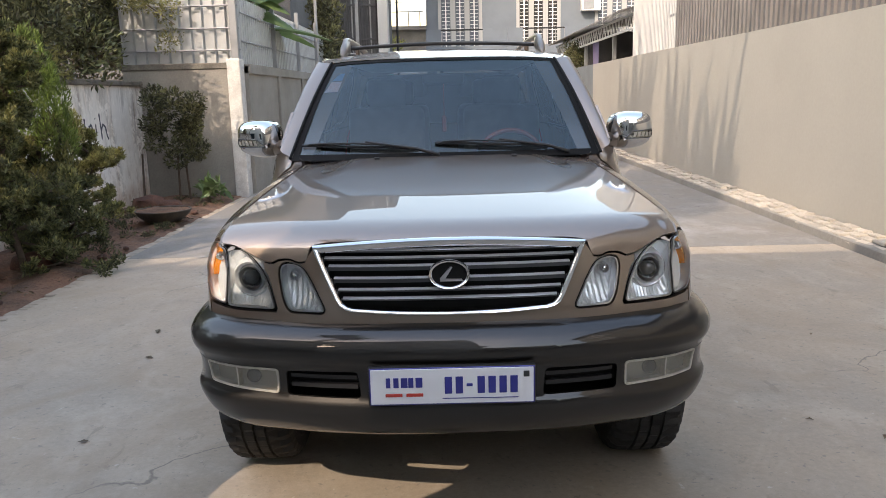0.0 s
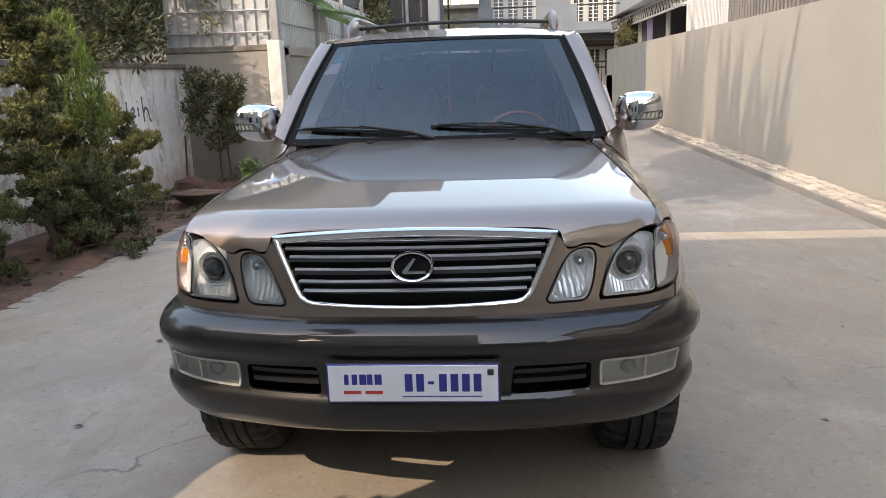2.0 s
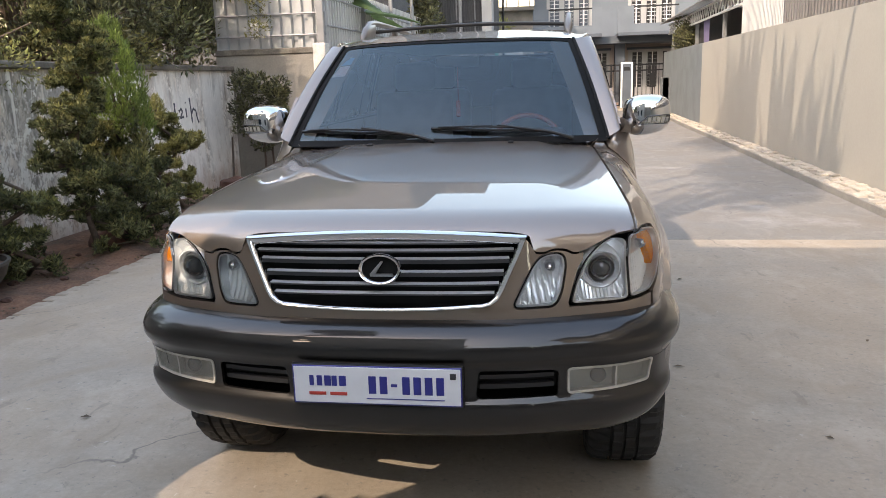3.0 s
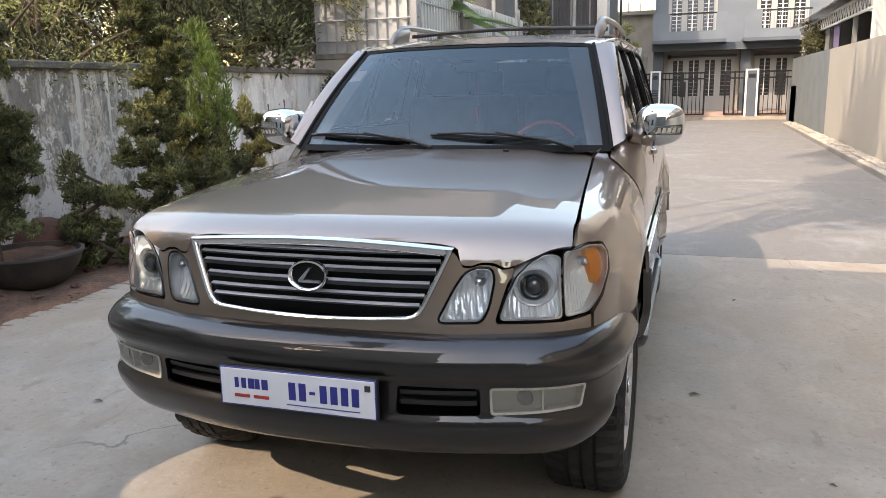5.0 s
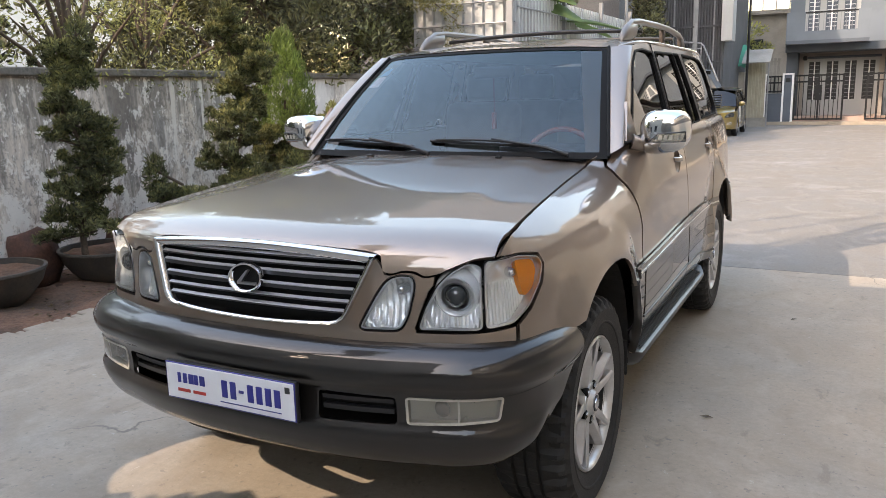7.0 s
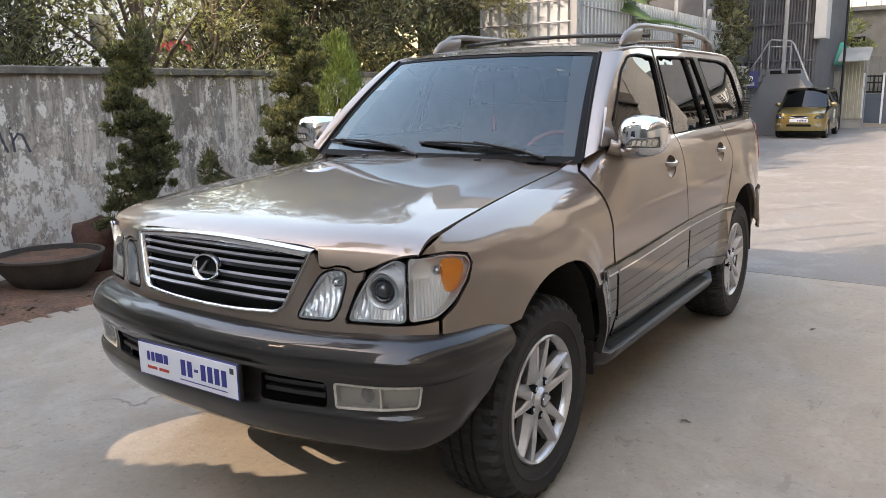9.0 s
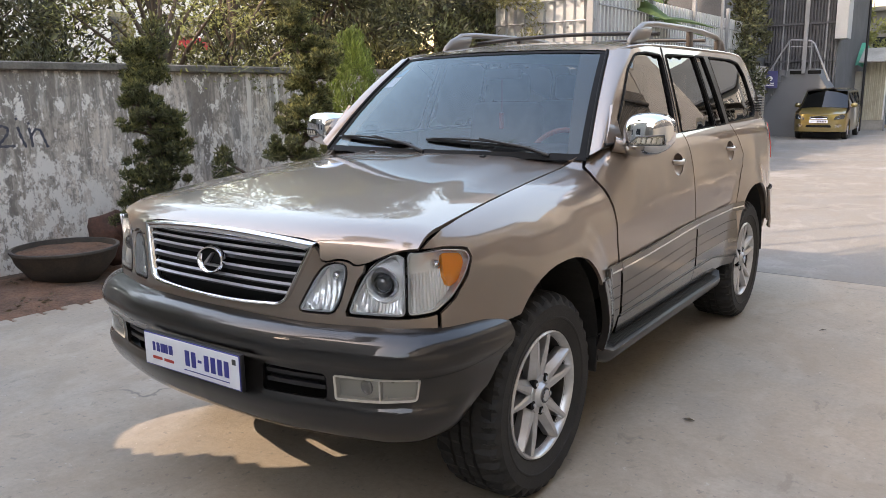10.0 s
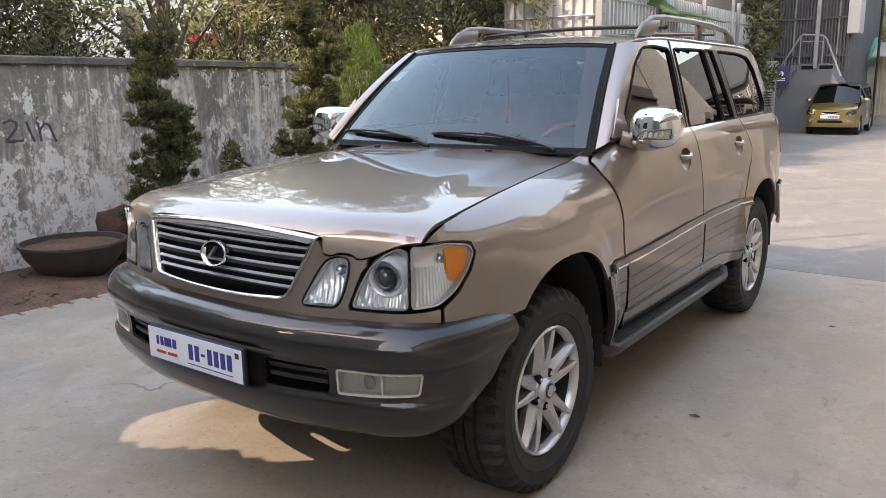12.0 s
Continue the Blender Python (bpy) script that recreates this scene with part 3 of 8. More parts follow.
def panel(outline, fn, holes=(), step=0.03, lip=0.014, inward=None):
    """A sheet over the outline, less the holes, laid on the surface fn, with a turned-in lip round every edge."""
    loops = [dense_loop(list(outline), step)] + [dense_loop(list(h), step * 0.6) for h in holes]
    pts, edges = [], []
    for lp in loops:
        k = len(pts)
        pts += lp
        edges += [(k + i, k + (i + 1) % len(lp)) for i in range(len(lp))]
    arr = np.array(loops[0])
    (x0, y0), (x1, y1) = arr.min(0), arr.max(0)
    gx, gy = np.arange(x0 + step * 0.5, x1, step), np.arange(y0 + step * 0.5, y1, step)
    if len(gx) and len(gy):
        g = np.array([(x, y) for x in gx for y in gy])
        keep = inside(loops[0], g)
        for h in loops[1:]:
            keep &= ~inside(h, g)
        g = g[keep]
        edge_pts = np.array(pts)
        if len(g):
            near = np.array([np.min((edge_pts[:, 0] - p[0]) ** 2 + (edge_pts[:, 1] - p[1]) ** 2) for p in g])
            g = g[near > (step * 0.45) ** 2]
        pts += [tuple(p) for p in g]
    vs, _, faces, *_ = delaunay_2d_cdt([Vector(p) for p in pts], edges, [], 0, 1e-6)
    cen = np.array([sum((vs[i] for i in f), Vector((0, 0))) / len(f) for f in faces])
    keep = inside(loops[0], cen)
    for h in loops[1:]:
        keep &= ~inside(h, cen)
    bm = bmesh.new()
    bv = [bm.verts.new(fn(v.x, v.y)) for v in vs]
    for f, k in zip(faces, keep):
        if k:
            try:
                bm.faces.new([bv[i] for i in f])
            except ValueError:
                pass
    for v in [v for v in bm.verts if not v.link_faces]:
        bm.verts.remove(v)
    bm.normal_update()
    # faces look away from the car's middle
    aim = Vector((0, 2.4, 0.7)) if inward is None else Vector(inward)
    score = sum(f.normal.dot(f.calc_center_median() - aim) * f.calc_area() for f in bm.faces)
    if score < 0:
        bmesh.ops.reverse_faces(bm, faces=bm.faces[:])
        bm.normal_update()
    if lip:
        normals = {v: v.normal.copy() for v in bm.verts}
        rim = [e for e in bm.edges if len(e.link_faces) == 1]
        low = {}
        for e in rim:
            for v in e.verts:
                if v not in low:
                    low[v] = bm.verts.new(v.co - normals[v] * lip)
        for e in rim:
            a, b = e.verts
            f = e.link_faces[0]
            order = [l.vert for l in f.loops]
            if order[(order.index(a) + 1) % len(order)] is not b:
                a, b = b, a
            bm.faces.new((b, a, low[a], low[b]))
    return bm


def mirrored(bm):
    res = bm.copy()
    for v in res.verts:
        v.co.x *= -1
    bmesh.ops.reverse_faces(res, faces=res.faces[:])
    return res


car = thing("off_road_car", "large tan metallic off-road car with a grey lower body", "car", pose(0, 0, 0, 0, 0, 0.6))


def both(name, bm, material, parent, label="", smooth=35):
    """A part on the left of the car and its mirror image on the right."""
    other = mirrored(bm)
    if not isinstance(parent, (tuple, list)):
        parent = (parent, parent)
    return part(name, bm, material, parent[0], label, None, smooth), part(name, other, material, parent[1], label, None, smooth)


def skin(out=0.0):
    return lambda u, s: body(u, s, out)


def loop_yz(pts):
    """A loop given as (y, s) on the car's side."""
    return [(BODY.from_y(y), s) for y, s in pts]


def arch_line(k, z_from, z_to, n=22):
    """The wheel opening's edge, front to rear, between two heights."""
    c, b = ARCHES[k]
    res = []
    for i in range(241):
        a = math.pi * (1 - i / 240)
        y, z = c + arch_half(c, c + math.cos(a)) * math.copysign(abs(math.cos(a)) ** (2 / 2.4), math.cos(a)), b + 0.525 * abs(math.sin(a)) ** (2 / 2.4)
        if (y < c and z >= z_from) or (y >= c and z >= z_to):
            res.append((y, z))
    return res[::10] + [res[-1]]


UX, UY = BODY.from_x, BODY.from_y

# fascia, with the lamps and the grille let in
inner_lamp = rounded([(.420, .861), (.548, .862), (.570, .905), (.587, .985), (.582, 1.017), (.540, 1.020), (.505, 1.006), (.474, .962)], .02)
head_lamp = rounded([(.600, .864), (.782, .864), (.782, 1.066), (.742, 1.058), (.695, 1.034), (.655, .995), (.622, .93)], .018)
corner_lamp = [(UX(.789), .866), (UY(.31), .876), (UY(.37), .920), (UY(.425), .985), (UY(.460), 1.032), (UY(.452), 1.056), (UY(.38), 1.067), (UX(.789), 1.069)]
corner_lamp = rounded([(u, z) for u, z in corner_lamp], .018)


def on_nose(poly, sign=1):
    return [(UX(x) * sign, sn(z)) for x, z in poly]


grille_half = [(x, 1.105 - .023 * (x / .47) ** 2) for x in np.linspace(0, .47, 9)] + [(.466, 1.066), (.455, 1.045), (.42, .975), (.387, .908), (.372, .886), (.35, .872), (.325, .866)] + [(x, .854 + .011 * (x / .3) ** 2) for x in np.linspace(.295, .04, 6)]
grille_out = [(-x, z) for x, z in reversed(grille_half[1:])] + grille_half + [(0, .854)]
hood_edge = [(0, 1.100), (.30, 1.095), (.462, 1.082), (.478, 1.068), (.487, 1.037), (.515, 1.028), (.55, 1.037), (.59, 1.034), (.616, 1.022), (.640, 1.026), (.692, 1.050), (.742, 1.071), (.806, 1.082)]
edge_z = table([p[0] for p in hood_edge], [p[1] for p in hood_edge])
right_top = [(x, edge_z(x) - .007) for x in np.linspace(0, .646, 40)]
round_lamp = [(.643, .996), (.612, .933), (.590, .868), (.595, .854), (.70, .853), (.79, .855), (.83, .859), (.858, .865), (.858, .795)]
half = right_top + round_lamp
low_edge = [(x, .795) for x in np.linspace(.85, -.85, 56)]
outline = half + low_edge + [(-x, z) for x, z in reversed(half[1:])]
fascia = panel([(UX(x), sn(z)) for x, z in outline], skin(), [on_nose(grown(inner_lamp, .007)), on_nose(grown(inner_lamp, .007), -1), [(UX(x), sn(z)) for x, z in grown(grille_out, -.004)]], 0.022, 0.02)
part("fascia", fascia, TAN, car, "", None, 35)

# hood
hood = bmesh.new()
NX, NB, NT = 111, 14, 34
rows = []
cowl = lambda f: 1.47 + 0.115 * f * f
for i in range(2 * NX - 1):
    f = (i - NX + 1) / (NX - 1)
    x0 = f * 0.790
    u0 = UX(x0)
    zb = edge_z(abs(x0))
    a = body(u0, sn(1.03))
    y_top = a.y + 0.16
    xt = f * (HOOD_X(y_top) - 0.003)
    c2 = Vector((xt, y_top, hood_height(xt, y_top)))
    slope = (hood_height(xt, y_top + 0.02) - hood_height(xt, y_top - 0.02)) / 0.04
    c1 = Vector((a.x + (xt - a.x) * 0.2, a.y + 0.020, hood_height(xt, y_top) - slope * (y_top - a.y - 0.020)))
    row = []
    ts = np.linspace(-0.05, 0.9, 96)
    t_low = float(np.interp(zb, [(a * (1 - t) ** 2 + c1 * 2 * t * (1 - t) + c2 * t * t).z for t in ts], ts))
    for j in range(NB):
        t = t_low + (1 - t_low) * j / NB
        p = a * (1 - t) ** 2 + c1 * 2 * t * (1 - t) + c2 * t * t
        p.x += 0.016 * f**5 * ease(t, 1.0, 0.35)
        row.append(p)
    for j in range(NT + 1):
        y = y_top + (cowl(f) - y_top) * j / NT
        x = f * (HOOD_X(y) - 0.003)
        row.append(Vector((x, y, hood_height(x, y))))
    rows.append([hood.verts.new(p) for p in row])
for p, q in zip(rows, rows[1:]):
    for j in range(len(p) - 1):
        hood.faces.new((p[j], q[j], q[j + 1], p[j + 1]))
hood.normal_update()
edge_ring = [rows[i][0] for i in range(len(rows))] + rows[-1][1:] + [rows[i][-1] for i in range(len(rows) - 2, -1, -1)] + rows[0][-2:0:-1]
below = [hood.verts.new(v.co - v.normal * 0.014) for v in edge_ring]
for i in range(len(edge_ring)):
    k = (i + 1) % len(edge_ring)
    hood.faces.new((edge_ring[k], edge_ring[i], below[i], below[k]))
bonnet = part("bonnet", hood, TAN, car, "", None, 40)
under = bmesh.new()
add_box(under, (-0.68, 0.30, 0.50), (0.68, 1.45, 1.04))
part("engine_block", under, GASKET, car, "black engine bay behind the grille")
for sx in (-1, 1):
    nz = bmesh.new()
    add_box(nz, (sx * 0.335 - 0.013, 1.40, hood_height(0.335, 1.40) - 0.002), (sx * 0.335 + 0.013, 1.425, hood_height(0.335, 1.41) + 0.010), None, 0.004, 2)
    part("washer_jet", nz, BLACK, bonnet, "small black washer nozzle", None, 40)

# fenders
front_arch = arch_line(0, 0.80, 0.44)
fender_front = [(y, sz(UY(y), z)) for y, z in ((.328, .795), (.328, .868), (.382, .910), (.437, .978), (.470, 1.032), (.463, 1.063), (.388, 1.0755), (.286, 1.078))] + [(.312, 1.318)]
fender = loop_yz(fender_front + [(y, 1.318) for y in np.linspace(.345, 1.50, 22)] + [(1.585, 1.318), (1.528, 1.26), (1.515, 1.18), (1.54, 1.05), (1.560, .90), (1.598, .75), (1.596, .60), (1.56, .50), (1.54, .43)] + [(1.44, .43)] + front_arch[::-1] + [(.57, .795)])
both("fender", panel(fender, skin(), (), 0.03), TAN, car)

# doors below the belt, the rear quarter
door_f = loop_yz([(1.60, .50), (1.612, .60), (1.614, .75), (1.576, .90), (1.556, 1.05), (1.531, 1.18), (1.544, 1.26), (1.605, 1.318), (2.532, 1.318), (2.578, 1.15), (2.635, .95), (2.660, .80), (2.655, .65), (2.63, .50)])
door_r = loop_yz([(2.640, .50), (2.665, .65), (2.670, .80), (2.645, .95), (2.588, 1.15), (2.542, 1.318), (3.455, 1.318), (3.475, 1.25), (3.555, 1.16), (3.625, 1.09), (3.605, 1.04), (3.50, .975), (3.44, .88), (3.39, .72), (3.36, .60), (3.34, .50)])
rear_arch = arch_line(1, 0.45, 0.62)
quarter = loop_yz([(3.35, .50), (3.37, .60), (3.40, .72), (3.45, .88), (3.51, .970), (3.615, 1.036), (3.636, 1.09), (3.565, 1.163), (3.486, 1.25), (3.466, 1.318)] + [(y, 1.318) for y in np.linspace(3.56, 4.6, 11)] + [(4.70, 1.318), (4.74, 1.1), (4.75, .86), (4.40, .845)] + rear_arch[::-1])
HANDLES = (2.37, 3.34)


def cup_loop(y, grow=1.0):
    return [(UY(y) + .078 * grow * math.cos(a), 1.125 + .050 * grow * math.sin(a)) for a in (2 * math.pi * k / 30 for k in range(30))]


front_doors = both("front_door", panel(door_f, skin(), [cup_loop(HANDLES[0])], 0.035), TAN, car)
rear_doors = both("rear_door", panel(door_r, skin(), [cup_loop(HANDLES[1])], 0.035), TAN, car)
both("rear_quarter", panel(quarter, skin(), (), 0.035), TAN, car)
tail = panel([(UY(4.70), .50), (U[-1], .50), (U[-1], 1.318), (UY(4.70), 1.318)], skin(), (), 0.05)
both("tailgate", tail, TAN, car)
lamp = panel(rounded([(UY(4.58), 1.02), (UY(4.755), 1.02), (UY(4.755), 1.25), (UY(4.63), 1.25)], .02), skin(.006), (), 0.03)
both("tail_lamp", lamp, TAIL_RED, car, "red tail lamp")

# grey cladding below the moulding, with its grooves
def cladding(y0, y1, z0, z1, out=0.010):
    return panel(loop_yz([(y0, z0), (y1, z0), (y1, z1), (y0, z1)]), skin(out), (), 0.03, 0.012)


def mould_top(y):
    """The top of the side moulding, which climbs gently to the rear."""
    return .812 + .046 * ease(y, 1.45, 2.9)


def side_strip(y0, y1, low, high, out, fn=None):
    """A strip along the side between two depths below the moulding's top."""
    ys = np.linspace(y0, y1, 14)
    top = fn or mould_top
    return panel(loop_yz([(y, top(y) - low) for y in ys] + [(y, top(y) - high) for y in ys[::-1]]), skin(out), (), 0.03, 0.012)


sill_line = lambda y: .562 + .018 * ease(y, 1.6, 2.7) - .05 * ease(y, 2.95, 3.35)
GLOSS_BLACK = paint("gloss_black", (0.006, 0.006, 0.0065), 0.5, 0.2)
arch_front = lambda z: 3.85 - .455 * (1 - min(1, max(0, (z - .41) / .525)) ** 2.4) ** (1 / 2.4) - .004
for pair, y0, y1, last in ((front_doors, 1.618, 2.652, False), (rear_doors, 2.676, 3.40, True)):
    end_ = lambda z: min(y1, arch_front(z) - .002) if last else y1
    both("moulding", side_strip(y0 - .03, 3.50 if last else y1, .052, 0, .018), CLAD, pair)
    both("moulding_strip", side_strip(y0 - .02, 3.48 if last else y1, .034, .025, .0205), CHROME, pair, "thin chrome strip")
    for d0, d1 in ((.056, .104), (.1065, .158), (.1605, .215)):
        both("cladding", side_strip(y0, end_(.83 - d1), d1, d0, .010), CLAD, pair, "grey-brown lower door panel")
    # Cladding turned black: the reflection of step and floor is put into colour.
    both("sill_panel", panel(loop_yz([(y, sill_line(y)) for y in np.linspace(y0, end_(.55), 14)] + [(y, mould_top(y) - .2175) for y in np.linspace(end_(.61), y0, 14)]), skin(.010), (), 0.03, 0.012), GLOSS_BLACK, pair, "lower door edge, glossy black for the dark step it mirrors")
    both("sill_strip", panel(loop_yz([(y, sill_line(y) - .008) for y in np.linspace(y0 - .02, end_(.53), 14)] + [(y, sill_line(y) + .001) for y in np.linspace(end_(.53), y0 - .02, 14)]), skin(.016), (), 0.03, 0.01), STEP_GREY, pair, "thin grey line along the sill")
    both("sill_panel", panel(loop_yz([(y, .47) for y in np.linspace(y0 - .02, end_(.47), 14)] + [(y, sill_line(y) - .009) for y in np.linspace(end_(.50), y0 - .02, 14)]), skin(.008), (), 0.03, 0.012), GLOSS_BLACK, pair, "glossy black sill panel")
rear_edge = [(y - .003, z) for y, z in arch_line(0, 9.0, 0.44) if z < .775]
both("cladding", panel(loop_yz([(rear_edge[0][0], .778)] + rear_edge + [(1.46, .435), (1.535, .435), (1.556, .50), (1.590, .60), (1.594, .75), (1.592, .778)]), skin(.010), (), 0.02, 0.034), FLARE, car, "dark grey panel behind the wheel")
for z in (.601, .655, .708):
    both("groove", panel(loop_yz([(1.50, z - .002), (1.58, z - .002), (1.58, z + .002), (1.50, z + .002)]), skin(.0125), (), 0.02, 0), GASKET, car, "dark groove")
both("moulding", side_strip(1.425, 1.585, .04, 0, .018), CLAD, car)
both("moulding_strip", side_strip(1.47, 1.58, .034, .025, .0205), CHROME, car, "thin chrome strip")

# running boards
for sx in (-1, 1):
    board = bmesh.new()
    prof = [(.80, .505), (.862, .468), (.872, .462), (.958, .436), (.974, .430), (.976, .416), (.962, .385), (.93, .366), (.82, .366)]
    ys = [1.40, 1.43, 1.48, 1.6, 2.2, 2.8, 3.10, 3.17, 3.21]
    ring = []
    for k, y in enumerate(ys):
        sq = {0: .0, 1: .7, 8: .0, 7: .75}.get(k, 1.0)
        ring.append([board.verts.new((sx * (.80 + (x - .80) * (.35 + .65 * sq)), y, .43 + (z - .43) * (.6 + .4 * sq) + (.03 if k > 6 else .02 if k < 2 else 0))) for x, z in prof])
    for p, q in zip(ring, ring[1:]):
        for j in range(len(prof)):
            k = (j + 1) % len(prof)
            board.faces.new((p[j], q[j], q[k], p[k]) if sx < 0 else (q[j], p[j], p[k], q[k]))
    board.faces.new(ring[0][::-1] if sx < 0 else ring[0])
    board.faces.new(ring[-1] if sx < 0 else ring[-1][::-1])
    rb = part("running_board", board, STEP_GREY, car, "dark side step with black ribbed tread", None, 40)
    top_z = lambda x: .462 - (x - .872) * .302
    for i in range(8):
        tread = bmesh.new()
        x0 = .876 + i * .0100
        add_box(tread, (x0, 1.53, top_z(x0 + .003)), (x0 + .0055, 3.06, top_z(x0 + .003) + .0075), None, .0015)
        for v in tread.verts:
            v.co.x *= sx
        part("tread_rib", tread, BOARD, rb, "black rubber rib")
    mat_strip = bmesh.new()
    vs = [mat_strip.verts.new((sx * x, y, top_z(x) + .0035)) for x, y in ((.870, 1.51), (.960, 1.51), (.960, 3.09), (.870, 3.09))]
    mat_strip.faces.new(vs if sx > 0 else vs[::-1])
    part("tread_mat", mat_strip, BOARD, rb, "black rubber tread")
    for x, r_ in ((.866, .004),):
        part("step_edge", tube([(sx * x, y, top_z(x) + .002) for y in np.linspace(1.50, 3.12, 9)], r_, 6), SATIN, rb, "thin metal edge of the step", None, 60)

# front bumper
BUMP = Plan([(0, .022), (.265, .03), (.45, .055), (.60, .092), (.785, .152), (.883, .222), (.945, .34), (.970, .47), (.978, .60)])
prof_q = [0, .03, .06, .084, .098, .110, .125, .15, .18, .22, .25, .34, .362, .372, .384, .40, .44, .50, .56, .60]
prof_o = [-.085, -.055, -.031, -.012, -.003, .003, .006, .006, .002, -.008, -.015, -.024, -.0215, -.016, -.010, -.009, -.020, -.050, -.10, -.15]
prof_z = [.826, .817, .803, .785, .771, .760, .747, .732, .717, .700, .686, .600, .579, .571, .562, .546, .508, .458, .420, .408]
bo, bz = table(prof_q, prof_o), table(prof_q, prof_z)
bo_end = table(prof_q, prof_o[:12] + [-.026, -.028, -.030, -.033, -.044, -.070, -.11, -.15])
bend = table(BUMP.u, [1, 1, 1, 1, .99, .96, .91, .87, .85])


def bumper(u, q, out=0.0):
    p, n = BUMP.at(u)
    z = bz(q)
    if z < 0.70:
        z = 0.70 - (0.70 - z) * bend(abs(u))
    k = ease(abs(u), 1.02, 1.14)
    r = p - n * (bo(q) * (1 - k) + bo_end(q) * k + out)
    return Vector((r.x, r.y, z))


def q_of(z):
    return float(np.interp(-z, [-v for v in prof_z], prof_q))


BX = BUMP.from_x
fog_lamp = rounded([(BX(.592), q_of(.585)), (BX(.862), q_of(.598)), (BX(.872), q_of(.675)), (BX(.59), q_of(.672))], .018)
vent = rounded([(BX(.305), q_of(.582)), (BX(.565), q_of(.584)), (BX(.565), q_of(.668)), (BX(.315), q_of(.676))], .02)
end = BUMP.u[-1]
BY = BUMP.from_y
rear_cut = [(BY(.597), .12), (BY(.55), .27), (BY(.48), .355), (BY(.37), .46), (BY(.29), .6)]
SPLIT = .2515
outer = lambda q: float(np.interp(q, [0, .12, .27], [end, BY(.597), BY(.55)]))
outline = [(u, SPLIT) for u in np.linspace(-outer(SPLIT), outer(SPLIT), 120)] + rear_cut[1:] + [(u, .6) for u in np.linspace(rear_cut[-1][0], -rear_cut[-1][0], 80)[1:-1]] + [(-u, q) for u, q in reversed(rear_cut[1:])]
flip = lambda poly: [(-u, q) for u, q in poly]
bump_bm = panel(outline, bumper, [fog_lamp, flip(fog_lamp), vent, flip(vent)], 0.014, 0.0)
ledge = [[bump_bm.verts.new(bumper(a * outer(q), q)) for q in np.linspace(0, SPLIT, 30)] for a in np.linspace(-1, 1, 181)]
for p, q in zip(ledge, ledge[1:]):
    for j in range(len(p) - 1):
        bump_bm.faces.new((p[j + 1], q[j + 1], q[j], p[j]))
back_edge = [bump_bm.verts.new(c[0].co + Vector((0, .04, -.01))) for c in ledge]
for i in range(len(ledge) - 1):
    bump_bm.faces.new((ledge[i][0], ledge[i + 1][0], back_edge[i + 1], back_edge[i]))
for lp_, deep in ((fog_lamp, -.034), (flip(fog_lamp), -.034), (vent, -.012), (flip(vent), -.012)):
    ring_ = dense_loop(lp_, .0084)
    near_, far_ = [bump_bm.verts.new(bumper(*p)) for p in ring_], [bump_bm.verts.new(bumper(*p, deep)) for p in ring_]
    for i in range(len(ring_)):
        k = (i + 1) % len(ring_)
        bump_bm.faces.new((near_[i], near_[k], far_[k], far_[i]))
front_bumper = part("front_bumper", bump_bm, GUNMETAL, car, "dark grey front bumper with fog lamps", None, 40)
for sg in (1, -1):
    fl = fog_lamp if sg > 0 else flip(fog_lamp)
    vn = vent if sg > 0 else flip(vent)
    part("vent_back", panel([(BX(x) * sg, q_of(z)) for x, z in ((.30, .606), (.575, .606), (.575, .69), (.30, .69))], lambda u, q: bumper(u, q, -.035), (), 0.04, 0), GASKET, front_bumper, "black air inlet, open below")
    for zz in (.648, .618):
        q = q_of(zz)
        us = [p[0] for p in vn]
        part("vent_slat", panel([(min(us) + .012, q - .007), (max(us) - .012, q - .007), (max(us) - .012, q + .007), (min(us) + .012, q + .007)], lambda u, q: bumper(u, q, -.012), (), 0.03, 0.02), BLACK, front_bumper, "black inlet bar")
    fog = part("fog_lamp", panel(grown(fl, -.001), lambda u, q: bumper(u, q, -.032), (), 0.03, 0), DULL_BOWL, front_bumper, "rectangular fog lamp with hazy lens", None, 40)
    part("fog_rim", panel(grown(fl, -.0015), lambda u, q: bumper(u, q, .003), [grown(fl, -.009)], 0.012, 0.03), HAZY_RIM, fog, "pale lamp rim", None, 40)
    part("fog_glass", panel(grown(fl, -.009), lambda u, q: bumper(u, q, -.002), (), 0.03, 0), FOG_LENS, fog, "hazy fog lamp lens", None, 40)
    um = sum(p[0] for p in fl) / len(fl) + sg * .012
    part("fog_divider", panel([(um - .003, q_of(.668)), (um + .003, q_of(.668)), (um + .003, q_of(.592)), (um - .003, q_of(.592))], lambda u, q: bumper(u, q, -.001), (), 0.02, 0.025), HAZY_RIM, fog, "lamp divider")
    bc = bumper(um - sg * .055, q_of(.632), -.022)
    bulb = bmesh.new()
    bmesh.ops.create_uvsphere(bulb, u_segments=16, v_segments=10, radius=0.026)
    part("fog_bulb", bulb, SLAT, fog, "round fog bulb shield", Matrix.Translation(bc) @ Matrix.Diagonal((1, .35, 1, 1)), 180)
under_b = bmesh.new()
add_box(under_b, (-0.72, 0.26, 0.47), (0.72, 0.60, 0.82))
part("bumper_core", under_b, GASKET, front_bumper, "black bumper core")

